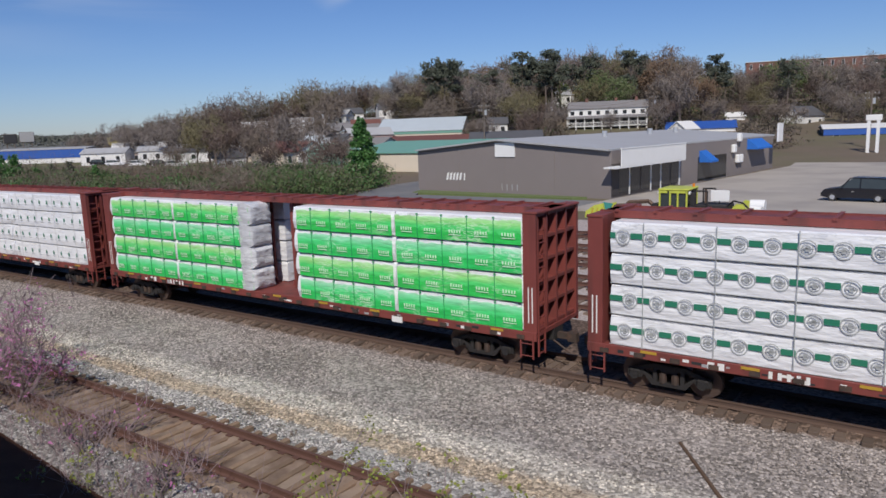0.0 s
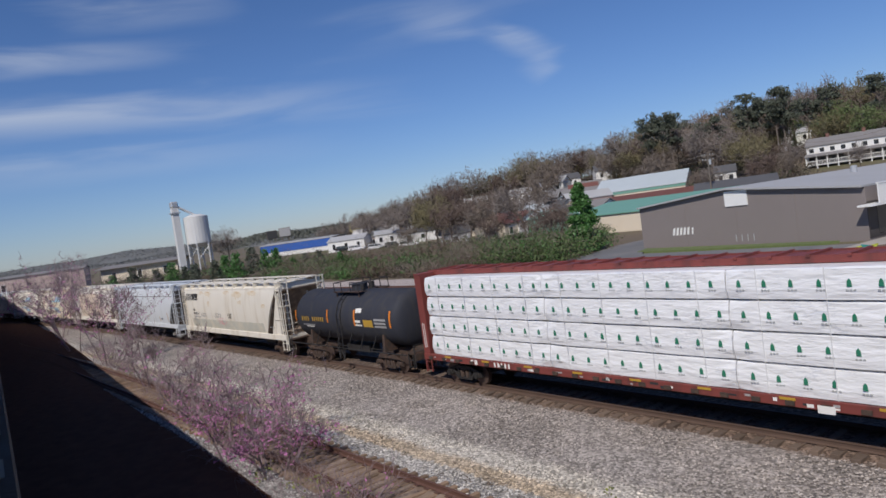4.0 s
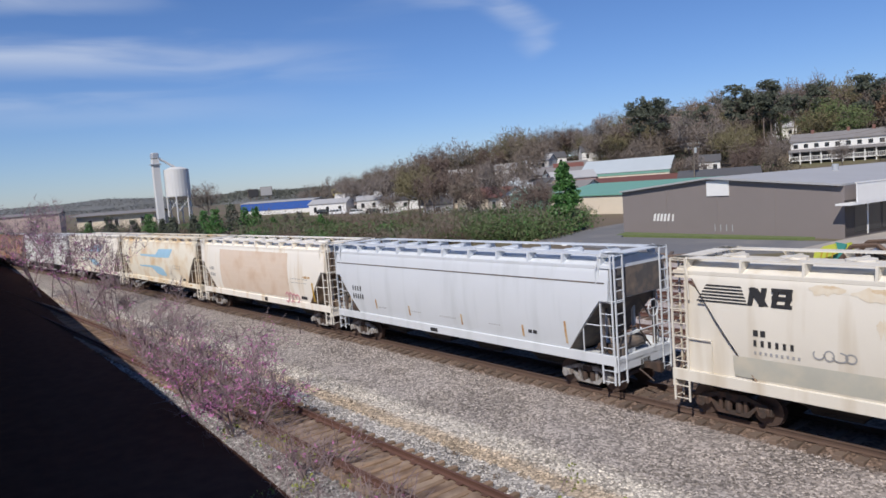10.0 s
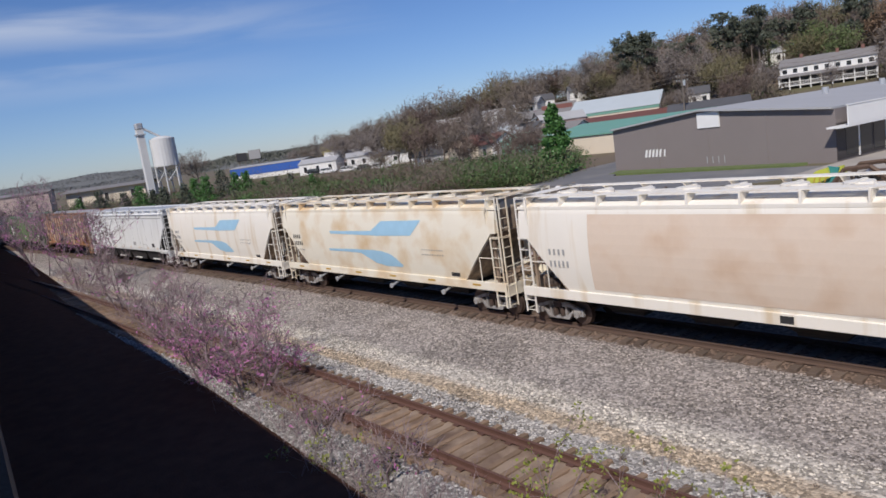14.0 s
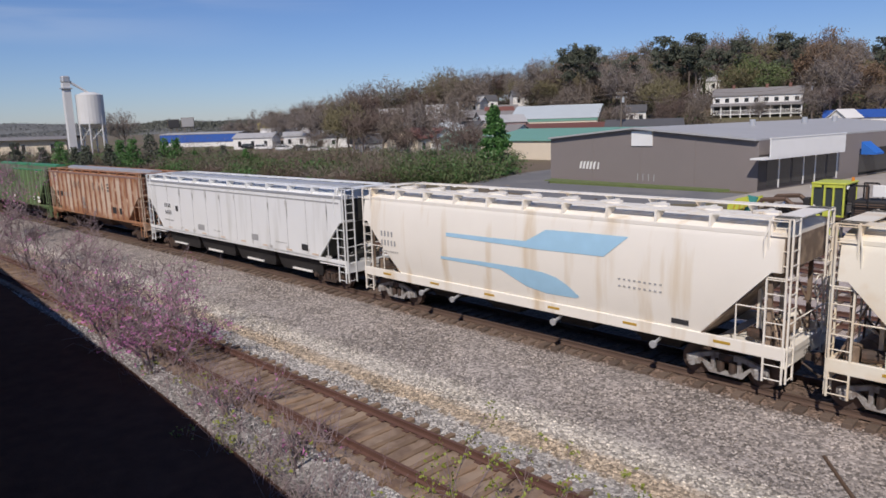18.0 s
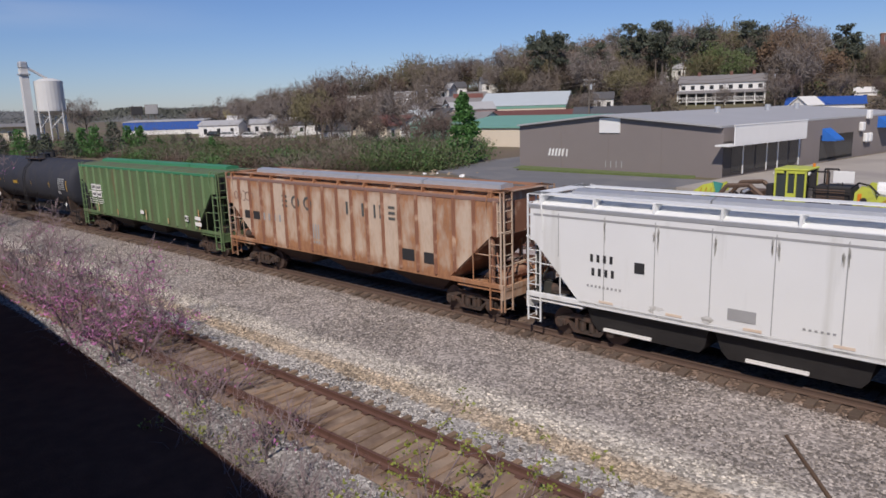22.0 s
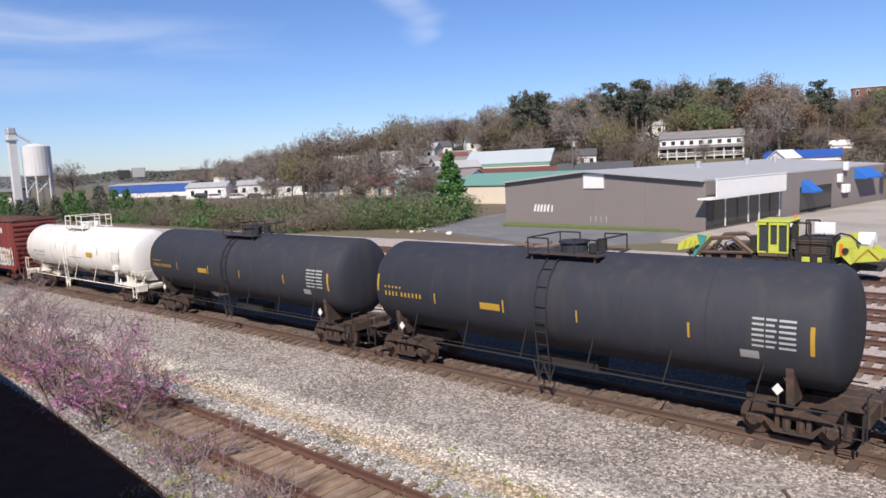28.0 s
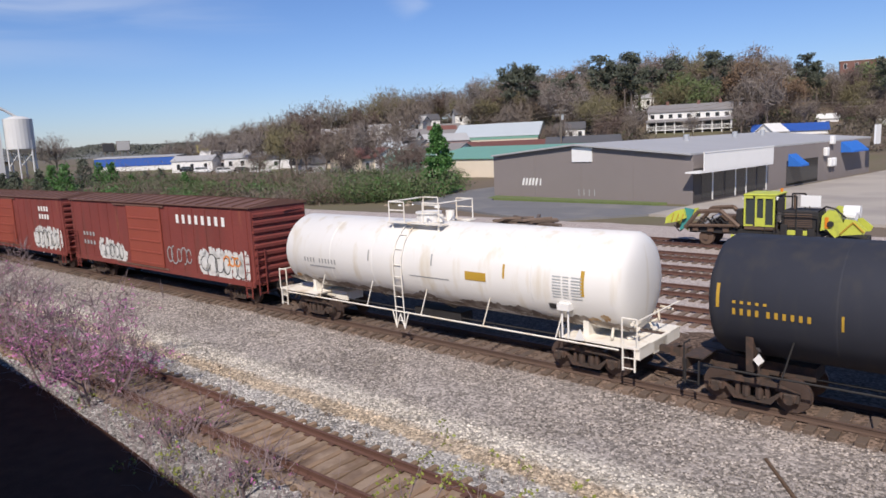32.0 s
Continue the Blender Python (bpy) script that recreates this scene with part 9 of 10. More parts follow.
# ---- plants by the siding ----
BLOSSOM = mat("magenta redbud blossom", (0.45, 0.165, 0.35), 0.8, vary=0.35, scale=2, fine=9, bump=0)
STEM = mat("brown-grey stems", (0.235, 0.18, 0.185), 0.95, vary=0.3, scale=3, fine=20, bump=0.2)
LEAF_NEW = mat("yellow-green new leaves", (0.22, 0.25, 0.045), 0.6, vary=0.35, scale=4, fine=12, bump=0)


def redbud(x, y, h, w, seed, blossoms=2600, twigs=1500, lean=(0.25, 0.1), thick=0.009, petal=0.034):
    t = thing("redbud_shrub", "leafless redbud shrub with magenta blossom beside the siding", "shrub", "redbud shrubs")
    rnd = np.random.default_rng(seed)
    stems, tips, marks = [], [], []
    for i in range(6):
        a = rnd.uniform(0, 6.28)
        r = rnd.uniform(0.2, 0.9) * w * 0.16
        b = np.array([r * math.cos(a), r * math.sin(a), -0.1])
        d = np.array([math.cos(a) * 0.55 + lean[0], math.sin(a) * 0.45 + lean[1], rnd.uniform(0.7, 1.2)])
        d /= np.linalg.norm(d)
        stems += limbs(rnd, b, b + d * h * rnd.uniform(0.40, 0.58), 0.042, 0.7, 3, 3, tips)
    for tr in stems:
        marks.append(tr[0].mean(axis=0))
    tips, marks = np.array(tips), np.array(marks)
    tw = []
    for _ in range(twigs):
        p = tips[rnd.integers(len(tips))] if rnd.random() < 0.7 else marks[rnd.integers(len(marks))]
        d = rnd.normal(size=3) * 0.6 + np.array([lean[0], lean[1], 0.7])
        d /= np.linalg.norm(d)
        q = p + d * rnd.uniform(0.25, 0.8)
        tw.append(tube_tris(p, q, thick, thick * 0.45, 3))
        if rnd.random() < 0.5:
            tw.append(tube_tris(p + (q - p) * 0.5, q + rnd.normal(size=3) * 0.2, thick * 0.7, thick * 0.3, 3))
    piece("stem", tri_mesh("stem", np.concatenate(stems + tw), STEM), t, pose(x, y, -0.4))
    pts = np.concatenate([tips, marks, marks])
    c = pts[rnd.integers(len(pts), size=blossoms)] + rnd.normal(size=(blossoms, 3)) * 0.16
    keep = c[:, 2] < h * 0.55
    c = c[keep | (rnd.random(blossoms) < 0.28)]
    n = len(c)
    tri = c[:, None] + rnd.normal(size=(n, 3, 3)) * petal
    ob = piece("blossom", tri_mesh("blossom", tri, BLOSSOM), t, pose(x, y, -0.4))
    tagged(ob, "magenta blossom along the twigs", kind="stuff")
    return t


for n_, (x, y, h, w, flowers, twigs_) in enumerate(((-21.6, 8.3, 2.5, 4.2, 1700, 220), (-24.4, 8.3, 3.4, 5.5, 2600, 360), (-27.0, 8.8, 3.2, 4.5, 1000, 240), (-31.5, 9.0, 2.8, 4.0, 600, 240), (-36.0, 9.4, 2.8, 4.0, 200, 240), (-43.0, 10.2, 3.6, 5.0, 500, 400),
                                                        (-57.0, 10.5, 6.4, 7.0, 2400, 800), (-71.0, 11.0, 8.0, 8.0, 2600, 900), (-88.0, 12.0, 9.0, 9.0, 2600, 900), (-16.4, 8.2, 1.1, 3.2, 170, 60), (-13.0, 8.0, 0.9, 3.0, 110, 50))):
    redbud(x, y, h, w, 40 + n_, blossoms=flowers, twigs=twigs_, thick=0.016 if x < -40 else 0.011, petal=0.05 if x < -40 else 0.036)


def undergrowth():
    """Dead stalks, brambles and a little green along the edge of the bank's shade."""
    rnd = np.random.default_rng(12)
    dead, green = [], []
    for i in range(1300):
        s = rnd.uniform(-70, 2) if i > 250 else rnd.uniform(-34, -16)
        y = 6.55 - s * 0.066 + rnd.normal() * 0.5 - 0.05 + (0.5 if s < -16 else 0)
        p = np.array([s, y, -0.4])
        k = rnd.integers(2, 5)
        for _ in range(k):
            d = rnd.normal(size=3) * np.array([0.5, 0.5, 0.25]) + np.array([0, 0.1, 0.8])
            d /= np.linalg.norm(d)
            q = p + d * rnd.uniform(0.25, 1.15)
            dead.append(tube_tris(p, q, 0.008, 0.003, 3))
            dead.append(tube_tris(q, q + rnd.normal(size=3) * 0.2, 0.004, 0.002, 3))
        if rnd.random() < (0.10 if -22 < s < -13 else 0.02):
            green.append(cloud_tris(rnd, (p[0], p[1], -0.2), (0.35, 0.35, 0.22), 26, 0.10, 0.6, 0.4, 0.2))
    tagged(new("undergrowth", tri_mesh("undergrowth", np.concatenate(dead), STEM)), "dead stalks and brambles along the siding", "undergrowth", kind="stuff")
    tagged(new("weeds", tri_mesh("weeds", np.concatenate(green), LEAF_NEW)), "low green weeds along the siding", "weeds", kind="stuff")
    tufts = []
    for i in range(60):
        s, y = rnd.uniform(-45, 6), rnd.choice([11.35, 11.7, 12.3]) + rnd.normal() * 0.2
        tufts.append(cloud_tris(rnd, (s, y, bed_z(y) + 0.05), (0.10, 0.10, 0.07), 14, 0.10, 0.25, 1.0, 0.1))
    tagged(new("dry_tufts", tri_mesh("dry_tufts", np.concatenate(tufts), SCRUB_BROWN)), "dry grass tufts in the gravel path", "grass", kind="stuff")


undergrowth()


def sapling(x, y, h, seed, spread=0.55, n=7, leaves=520):
    t = thing("sapling", "young sapling with sparse yellow-green spring leaves", "sapling", "saplings below the parapet")
    rnd = np.random.default_rng(seed)
    stems, pts = [], []
    for i in range(n):
        a = rnd.uniform(0, 6.28)
        p = np.array([0, 0, -0.1])
        d = np.array([math.cos(a) * spread, math.sin(a) * spread * 0.7, 1.0])
        L = h * rnd.uniform(0.75, 1.05) / 6
        r = 0.016
        for k in range(6):
            d = d / np.linalg.norm(d) + rnd.normal(size=3) * 0.10
            q = p + d / np.linalg.norm(d) * L
            stems.append(tube_tris(p, q, r, r * 0.8, 4))
            if k > 1:
                for _ in range(3):
                    e = d + rnd.normal(size=3) * 0.8
                    e /= np.linalg.norm(e)
                    qq = p + (q - p) * rnd.random() + e * rnd.uniform(0.15, 0.5)
                    stems.append(tube_tris(p, qq, 0.006, 0.003, 3))
                    pts.append(qq)
            pts.append(q)
            p, r = q, r * 0.8
    pts = np.array([q for q in pts if q[2] > h * 0.45])
    c = pts[rnd.integers(len(pts), size=leaves)] + rnd.normal(size=(leaves, 3)) * 0.05
    tri = []
    for p in c:
        u = rnd.normal(size=3)
        u /= np.linalg.norm(u)
        v = np.cross(u, rnd.normal(size=3))
        v /= np.linalg.norm(v)
        L, w = rnd.uniform(0.04, 0.085), rnd.uniform(0.015, 0.032)
        tri += [(p, p + u * L * 0.5 + v * w, p + u * L), (p, p + u * L, p + u * L * 0.5 - v * w)]
    piece("stem", tri_mesh("stem", np.concatenate(stems), STEM), t, pose(x, y, -0.33))
    tagged(piece("leaves", tri_mesh("leaves", np.array(tri), LEAF_NEW), t, pose(x, y, -0.33)), kind="stuff")


sapling(-6.0, 6.1, 3.5, 3)
sapling(-7.4, 6.6, 3.3, 4, n=5)
sapling(-4.6, 6.4, 3.2, 6, n=5)
sapling(-5.4, 6.0, 2.8, 9, n=6)
dead = thing("dead_stalk", "bare dark dead stalk leaning below the parapet", "stalk")
part("stalk", rod(B(), (1.03, 7.49, -0.33), (-2.5, 8.29, 3.2), 0.06, 7, 0.022), DARK_CONCRETE, dead)
part("twig", rod(B(), (-1.62, 8.09, 2.33), (-1.35, 8.05, 2.75), 0.014, 5, 0.006), DARK_CONCRETE, dead)

# ---- the yard: track machine, timber, cars ----
LIME = mat("lime yellow machine paint", (0.50, 0.54, 0.075), 0.5, vary=0.15, scale=2, fine=20, bump=0.05, col2=(0.36, 0.38, 0.08), amt2=0.35, scale2=3)
MACHINE_BROWN = mat("oily brown steel", (0.13, 0.085, 0.06), 0.7, 0.2, vary=0.3, scale=3, bump=0.1)
TEAL = mat("teal paint", (0.05, 0.26, 0.24), 0.5, vary=0.15, bump=0.05)
GLASS_DARK = mat("tinted cab glass", (0.05, 0.06, 0.06), 0.08, vary=0.15, bump=0)


def track_machine():
    """A ballast regulator parked on the farthest yard track, about 11 m long."""
    t = thing("ballast_regulator", "lime-yellow ballast regulator machine parked on a yard track", "track machine")
    t.matrix_world = on_track(-13.3, 43.0)
    bm = B()
    box(bm, -3.9, 3.4, -0.95, 0.95, 0.72, 1.05, bevel=0.03)
    part("chassis", bm, BLACK_UNDER, t)
    for x in (-2.9, 2.5):
        for s in (-1, 1):
            bm = rod(B(), (x, s * 0.70, 0.44), (x, s * 0.84, 0.44), 0.44, 18)
            rod(bm, (x, s * 0.68, 0.44), (x, s * 0.70, 0.44), 0.47, 18)
            disc(bm, (x, s * 0.84, 0.44), (0, s, 0), 0.16, 0.08, 10)
            part("wheel", bm, MACHINE_BROWN, t)
    cab = part("cab", box(B(), -0.65, 1.0, -1.05, 1.05, 1.05, 1.3, bevel=0.03), MACHINE_BROWN, t, "lime cab with tinted windows")
    for x in (-0.62, 0.0, 0.45, 0.97):
        for s in (-1, 1):
            part("pillar", box(B(), x - 0.045, x + 0.045, s * 1.04 - 0.045, s * 1.04 + 0.045, 1.25, 3.02), LIME, cab)
    part("cab_roof", box(B(), -0.72, 1.08, -1.12, 1.12, 3.0, 3.12, bevel=0.05), LIME, cab)
    part("glass", box(B(), -0.60, 0.95, -1.0, -0.98, 1.3, 3.0), GLASS_DARK, cab)
    part("glass", box(B(), -0.60, 0.95, 0.98, 1.0, 1.45, 3.0), GLASS_DARK, cab)
    part("glass", box(B(), -0.62, -0.6, -0.98, 0.98, 1.45, 3.0), GLASS_DARK, cab)
    part("glass", box(B(), 0.95, 0.97, -0.98, 0.98, 1.45, 3.0), GLASS_DARK, cab)
    part("cab_steps", ladder(B(), 0.8, -1.25, 0.35, 1.3, 0.5), BLACK_UNDER, t)
    part("door_panel", box(B(), 0.02, 0.43, -1.09, -1.05, 1.3, 1.75, bevel=0.01), LIME, cab)
    for x in (-0.62, 0.0, 0.45):
        part("window_bar", box(B(), x, x + 0.45, -1.08, -1.04, 2.86, 3.0), LIME, cab)
        part("window_bar", box(B(), x, x + 0.45, -1.08, -1.04, 1.27, 1.36), LIME, cab)
    part("control_box", box(B(), -1.15, -0.78, -0.9, -0.3, 1.05, 2.2, bevel=0.03), BLACK_UNDER, t)
    # engine deck
    part("engine_hood", box(B(), 1.3, 3.2, -0.85, 0.85, 1.05, 2.2, bevel=0.06), BLACK_UNDER, t)
    part("hood_side", box(B(), 1.6, 3.0, -0.98, -0.86, 0.85, 1.12, bevel=0.02), LIME, t)
    part("radiator_guard", rail_path(B(), [(1.4, -0.9, 1.1), (1.4, -0.9, 3.0), (2.1, -0.9, 3.0), (2.1, -0.9, 1.1)], 0.05), BLACK_UNDER, t)
    part("radiator_guard", rail_path(B(), [(1.4, 0.9, 1.1), (1.4, 0.9, 3.0), (2.1, 0.9, 3.0), (2.1, 0.9, 1.1)], 0.05), BLACK_UNDER, t)
    part("exhaust", rod(B(), (1.7, 0.3, 2.2), (1.7, 0.3, 3.0), 0.07, 8), MACHINE_BROWN, t)
    part("white_board", box(B(), 2.1, 3.15, -0.2, -0.14, 2.35, 3.0, bevel=0.02), WHITE_PAINT, t)
    part("board_post", rod(B(), (2.6, -0.17, 2.1), (2.6, -0.17, 2.4), 0.04, 6), BLACK_UNDER, t)
    # wing arms: brown A-frames over the front wheels
    for s in (-1, 1):
        part("a_frame", rail_path(B(), [(-4.1, s * 1.1, 1.0), (-3.3, s * 1.1, 2.0), (-2.0, s * 1.1, 2.1), (-0.9, s * 1.1, 1.2)], 0.14, 6), MACHINE_BROWN, t)
        part("a_frame_bar", rail_path(B(), [(-3.9, s * 1.12, 1.15), (-1.1, s * 1.12, 1.25)], 0.09, 6), MACHINE_BROWN, t)
    part("ram", rod(B(), (-2.9, -1.0, 1.3), (-2.0, -1.0, 1.9), 0.10, 8), GALV, t)
    part("oil_tank", box(B(), -2.7, -1.5, -0.6, 0.6, 1.05, 1.75, bevel=0.05), MACHINE_BROWN, t)
    part("front_bracket", prism(B(), [(-4.5, 0.8), (-4.0, 1.0), (-3.6, 2.1), (-4.2, 2.2)], -1.0, -0.9), TEAL, t)
    # front plough
    part("plough_blade", prism(B(), [(-5.33, 1.20), (-5.26, 1.62), (-4.71, 2.0), (-4.15, 2.15), (-4.02, 1.6), (-4.58, 1.35)], -1.25, -1.05), LIME, t, "lime front plough held up")
    part("plough_blade", prism(B(), [(-5.33, 1.15), (-5.26, 1.5), (-4.71, 1.85), (-4.15, 2.0), (-4.02, 1.5), (-4.58, 1.25)], 0.9, 1.1), LIME, t)
    part("plough_frame", box(B(), -4.95, -3.90, -0.5, 0.5, 0.85, 1.2, bevel=0.03), MACHINE_BROWN, t)
    part("plough_link", rod(B(), (-4.71, -0.9, 1.4), (-4.09, -0.6, 0.8), 0.08, 6), LIME, t)
    part("hose", rail_path(B(), [(-4.21, -0.6, 1.0), (-4.58, -0.8, 0.7), (-4.89, -0.9, 1.1)], 0.035, 5), BLACK_UNDER, t)
    # rear broom and wing
    part("broom_cover", prism(B(), [(3.40, 1.2), (3.46, 2.0), (3.76, 2.35), (4.18, 2.25), (4.54, 1.5), (4.48, 1.1), (4.12, 0.85), (3.70, 1.3)], -1.2, -0.9), LIME, t, "lime rear broom cover")
    part("broom_cover", prism(B(), [(3.40, 1.2), (3.46, 2.0), (3.76, 2.35), (4.18, 2.25), (4.54, 1.5), (4.48, 1.1), (4.12, 0.85), (3.70, 1.3)], 0.9, 1.2), LIME, t)
    part("warning_plate", box(B(), 3.61, 3.79, -1.24, -1.2, 1.35, 1.95), ORANGE, t)
    part("broom", rod(B(), (3.94, -1.0, 0.6), (3.94, 1.0, 0.6), 0.42, 14), BLACK_UNDER, t)
    part("rear_wing", prism(B(), [(4.30, 1.0), (5.50, 1.15), (5.62, 1.4), (5.08, 1.85), (4.60, 1.9)], -1.4, -1.25), LIME, t, "crumpled lime rear wing")
    part("rear_wing", prism(B(), [(4.30, 0.9), (5.38, 1.0), (5.50, 1.25), (4.96, 1.7), (4.54, 1.7)], 1.0, 1.15), LIME, t)
    part("white_tank", rod(B(), (4.24, 0.2, 2.15), (5.02, 0.2, 2.15), 0.33, 14), WHITE_PAINT, t)
    part("tail_beam", box(B(), 3.94, 5.50, -0.7, 0.7, 0.5, 0.85, bevel=0.04), BLACK_UNDER, t)
    part("rear_arm", rail_path(B(), [(3.40, -0.7, 1.1), (3.94, -1.0, 1.0), (4.36, -1.1, 1.2)], 0.07, 6), BLACK_UNDER, t)
    # hydraulics, hoses, handrails and boxes on the frame
    clutter = random.Random(14)
    for x in (-3.5, -2.6, -1.7, 1.5, 2.3, 2.9):
        part("valve_block", box(B(), x - 0.18, x + 0.18, -1.06, -0.78, 0.8, 1.15 + clutter.uniform(0, 0.3), bevel=0.03), BLACK_UNDER if x > 0 else MACHINE_BROWN, t)
    for i in range(9):
        x = clutter.uniform(-3.8, -0.9)
        part("hose", rail_path(B(), [(x, -0.95, 1.1), (x + 0.2, -1.15, 1.1 + clutter.uniform(0.3, 0.7)), (x + 0.55, -1.05, 1.3), (x + 0.7, -0.8, 0.95)], 0.035, 5), BLACK_UNDER, t)
    for x0, x1 in ((1.15, 3.25),):
        part("handrail", rail_path(B(), [(x0, -1.08, 1.05), (x0, -1.08, 2.0), (x1, -1.08, 2.0), (x1, -1.08, 1.05)], 0.03, 5), BLACK_UNDER, t)
        part("grille", box(B(), 1.5, 2.9, -0.89, -0.86, 1.25, 2.05), MACHINE_BROWN, t)
        for k in range(7):
            part("grille_bar", box(B(), 1.5, 2.9, -0.91, -0.885, 1.28 + 0.11 * k, 1.32 + 0.11 * k), BLACK_UNDER, t)
    part("tool_box", box(B(), 1.15, 1.4, -1.02, -0.5, 2.1, 2.9, bevel=0.04), BLACK_UNDER, t)
    part("work_light", box(B(), -0.78, -0.68, -1.0, -0.75, 2.78, 2.96, bevel=0.02), WHITE_PAINT, cab)
    part("work_light", box(B(), 1.05, 1.15, -1.0, -0.75, 2.78, 2.96, bevel=0.02), WHITE_PAINT, cab)
    part("seat", box(B(), -0.1, 0.4, -0.3, 0.3, 1.3, 2.1, bevel=0.06), BLACK_UNDER, cab)
    part("side_wing", prism(B(), [(-1.3, 0.35), (0.9, 0.3), (0.9, 0.62), (-1.3, 0.75)], -1.3, -1.2), LIME, t)
    for x in (-4.9, -4.6, -4.3):
        part("plough_rib", rail_path(B(), [(x, -1.27, 1.35), (x + 0.15, -1.27, 1.85)], 0.035, 5), YELLOW, t)
    part("plough_ram", rod(B(), (-4.0, -0.4, 1.2), (-4.75, -0.9, 1.75), 0.07, 8), GALV, t)
    part("wing_brace", rail_path(B(), [(4.4, -1.43, 1.1), (5.0, -1.43, 1.75), (5.5, -1.43, 1.25)], 0.045, 5), YELLOW, t)
    part("broom_motor", rod(B(), (3.9, -1.32, 1.6), (3.9, -1.18, 1.6), 0.16, 10), BLACK_UNDER, t)
    part("hose_bundle", rail_path(B(), [(3.2, -0.8, 2.2), (3.6, -1.0, 2.5), (4.1, -1.1, 2.4), (4.6, -1.2, 1.95)], 0.05, 5), BLACK_UNDER, t)
    part("water_jug", rod(B(), (4.4, -0.5, 2.0), (5.0, -0.6, 1.95), 0.24, 10), WHITE_PAINT, t)
    part("beacon", rod(B(), (0.9, 0.6, 3.12), (0.9, 0.6, 3.32), 0.08, 8), ORANGE, t)


track_machine()


def tie_pile():
    rnd = random.Random(8)
    bm = box(B(), -0.12, 0.12, -1.3, 1.3, 0, 0.18, bevel=0.015)
    me = mesh_of("old_tie", bm, TIE)
    for i in range(22):
        a = rnd.uniform(0, 180) if i > 8 else 80 + rnd.uniform(-15, 15)
        layer = 0 if i < 11 else 1 if i < 18 else 2
        o = new("old_tie", me)
        tagged(o, "discarded dark wooden tie in a loose pile", "railroad tie", "pile of old ties")
        o.matrix_world = pose(-33.4 + rnd.uniform(-2.6, 2.6) * (1 - 0.22 * layer), 47.9 + rnd.uniform(-0.7, 0.7), -0.24 + layer * 0.19, 0, 0 if layer == 0 else rnd.uniform(-4, 4), a)


tie_pile()
rubble_rnd = random.Random(4)
for i_ in range(12):
    bm_ = B()
    sz = rubble_rnd.uniform(0.15, 0.45)
    loft(bm_, [[(sz * k * math.cos(a) * rubble_rnd.uniform(0.7, 1.2), sz * k * math.sin(a) * rubble_rnd.uniform(0.7, 1.2), z * sz) for a in (0, 1.2, 2.4, 3.7, 5.0)] for z, k in ((0, 1.0), (0.35, 0.9), (0.6, 0.45))])
    o_ = new("rubble", mesh_of("rubble", bm_, CONCRETE if i_ % 3 else WHITE_PAINT))
    tagged(o_, "pale lump of dumped concrete rubble", "rubble", "rubble by the driveway")
    o_.matrix_world = pose(-55.5 + rubble_rnd.uniform(-5, 5), 58.5 + rubble_rnd.uniform(-2, 2), -0.5, 0, 0, rubble_rnd.uniform(0, 360))


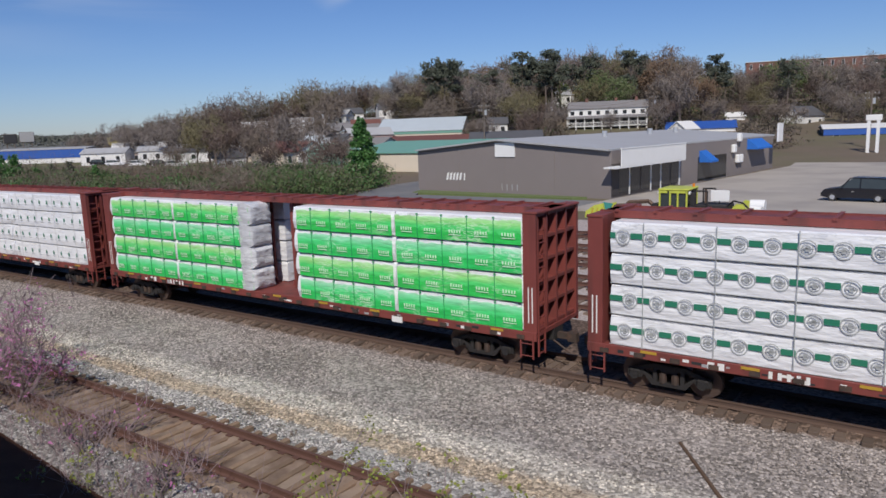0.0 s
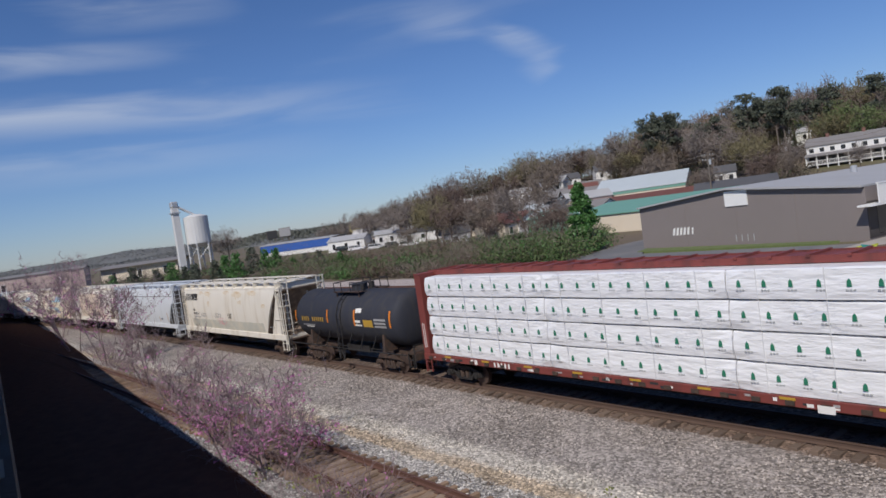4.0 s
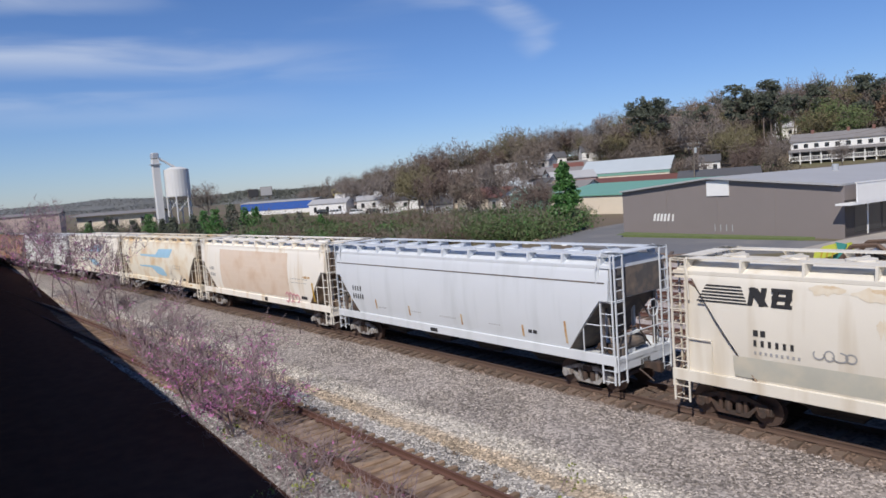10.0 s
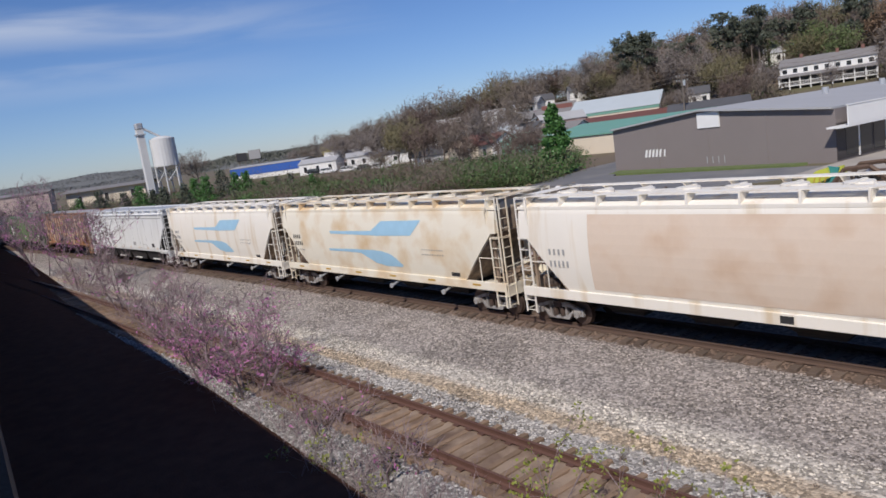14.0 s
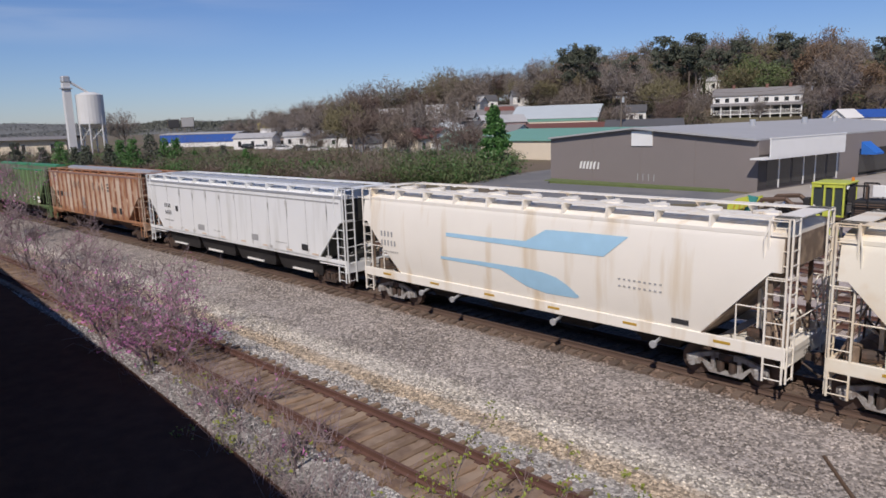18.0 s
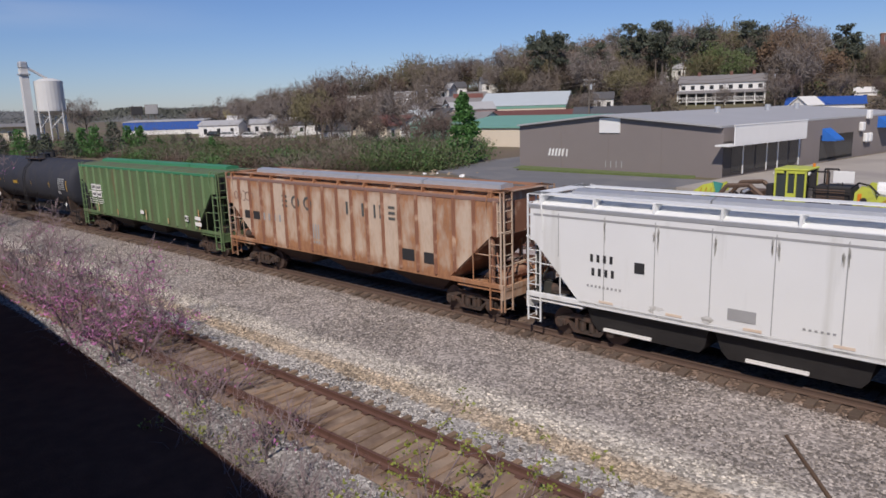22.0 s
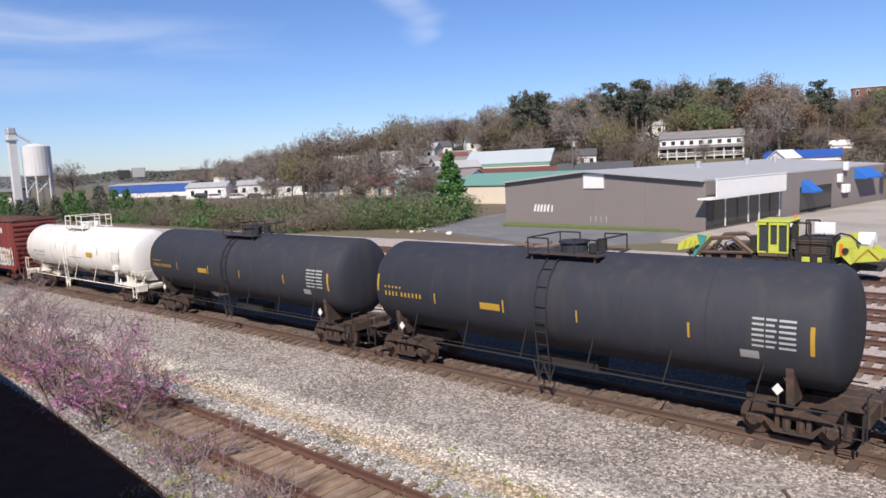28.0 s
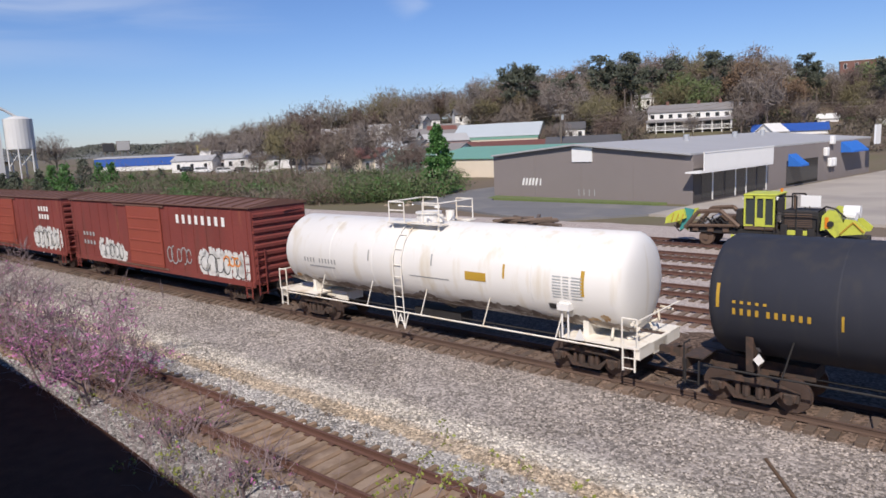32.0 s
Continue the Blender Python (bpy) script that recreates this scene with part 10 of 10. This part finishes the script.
def vehicle(label, m, paint, suv=True, L=4.75, tall=0.0):
    """A parked car: lofted body, glasshouse, wheels."""
    t = thing("parked_car", label, "car")
    t.matrix_world = m
    h = L / 2
    hood, roof = (1.02 + tall * 0.4, 1.68 + tall) if suv else (0.95, 1.45)
    bm = B()
    prof = [(-h, 0.45), (-h, 0.85), (-h + 0.12, hood - 0.02), (-h + 0.35, hood), (h - 1.25, hood), (h - 0.3, hood - 0.14), (h, 0.72), (h, 0.42), (h - 0.5, 0.30), (-h + 0.4, 0.30)]
    loft(bm, [[(x * k, y, 0.3 + (z - 0.3) * kz) for x, z in prof] for y, k, kz in ((-0.92, 0.985, 0.94), (-0.86, 1.0, 1.0), (0.86, 1.0, 1.0), (0.92, 0.985, 0.94))])
    part("body", bm, paint, t)
    gl = [(-h + 0.18, hood), (-h + 0.45, roof - 0.10), (-h + 0.75, roof), (h - 2.45, roof), (h - 1.35, hood)]
    bm = loft(B(), [[(x, y, z) if z <= hood else (x, y * 0.84, z) for x, z in gl] for y in (-0.84, 0.84)])
    part("glasshouse", bm, GLASS_DARK, t)
    bm = loft(B(), [[(x, y * 0.85, z) for x, z in ((-h + 0.42, roof - 0.10), (-h + 0.72, roof + 0.03), (h - 2.42, roof + 0.03), (h - 2.25, roof - 0.06))] for y in (-0.84, 0.84)])
    part("roof", bm, paint, t)
    for s in (-1, 1):
        for x in (-h + 0.3, -0.35, h - 1.5):
            part("pillar", rod(B(), (x - (0.12 if x > h - 2 else 0), s * 0.86, hood), (x - (0.75 if x > h - 2 else -0.18 if x < -1 else 0), s * 0.72, roof), 0.05, 5), paint, t)
        for x in (-h + 0.95, h - 0.95):
            w = part("wheel", rod(B(), (x, s * 0.72, 0.35), (x, s * 0.94, 0.35), 0.35, 18), BLACK_UNDER, t)
            part("rim", rod(B(), (x, s * 0.93, 0.35), (x, s * 0.955, 0.35), 0.21, 12), GALV, w)
        part("door_handle", box(B(), 0.1, 0.3, s * 0.925 - 0.02, s * 0.925 + 0.02, 0.85, 0.89), GALV, t)
        part("mirror", box(B(), h - 1.65, h - 1.5, *sorted((s * 0.92, s * 1.08)), 1.0, 1.14, bevel=0.02), paint, t)
        part("headlight", box(B(), h - 0.16, h - 0.02, *sorted((s * 0.5, s * 0.82)), 0.66, 0.8, bevel=0.02), WHITE_PAINT, t)
        part("tail_light", box(B(), -h - 0.01, -h + 0.1, *sorted((s * 0.66, s * 0.88)), 0.78, 0.98, bevel=0.02), DOOR_RED, t)
    part("bumper", box(B(), -h - 0.06, -h + 0.12, -0.86, 0.86, 0.36, 0.58, bevel=0.04), paint, t)


CAR_BLACK = mat("dark car paint", (0.018, 0.018, 0.022), 0.25, vary=0.2, bump=0)
CAR_WHITE = mat("white car paint", (0.75, 0.75, 0.75), 0.3, vary=0.05, bump=0)
vehicle("dark sport utility car parked on the pale lot", pose(-6.5, 70.3, -0.29, 0, 0, 172), CAR_BLACK, True, 5.4, 0.35)
vehicle("white sport utility car at the lot's far edge", pose(-27.0, 172.0, -0.29, 0, 0, 5), CAR_WHITE, True, 4.9)
for n_, (az, d) in enumerate(((58.6, 205), (57.2, 198), (56.0, 190), (60.2, 215), (61.2, 222))):
    x_, y_ = polar(az, d)
    vehicle("white van parked by the far road", pose(x_, y_, land(x_, y_), 0, 0, az - 20), CAR_WHITE if n_ % 3 != 1 else CAR_BLACK, True, 5.2)


def motions():
    """The train rolls past on its bend; every pack of lumber rides with its car, every wheelset turns."""
    times = [i * 1.0 for i in range(33)]
    for car, u in TRAIN:
        walk(car, [(t, on_track(u + along(t))) for t in times])
    for b, u, x, z, flip in LOADS:
        local = pose(x, 1.37 if flip else -1.37, z, 0, 0, 180 if flip else 0)
        walk(b, [(t, on_track(u + along(t)) @ local) for t in times])
    steps = [i / 15 for i in range(481)]
    spins = [(along(t) - along(0)) / WHEEL_R for t in steps]
    for w, dx in WHEELS:
        walk(w, [(t, Matrix.Translation((dx, 0, WHEEL_R)) @ Matrix.Rotation(a, 4, "Y")) for t, a in zip(steps, spins)])


motions()
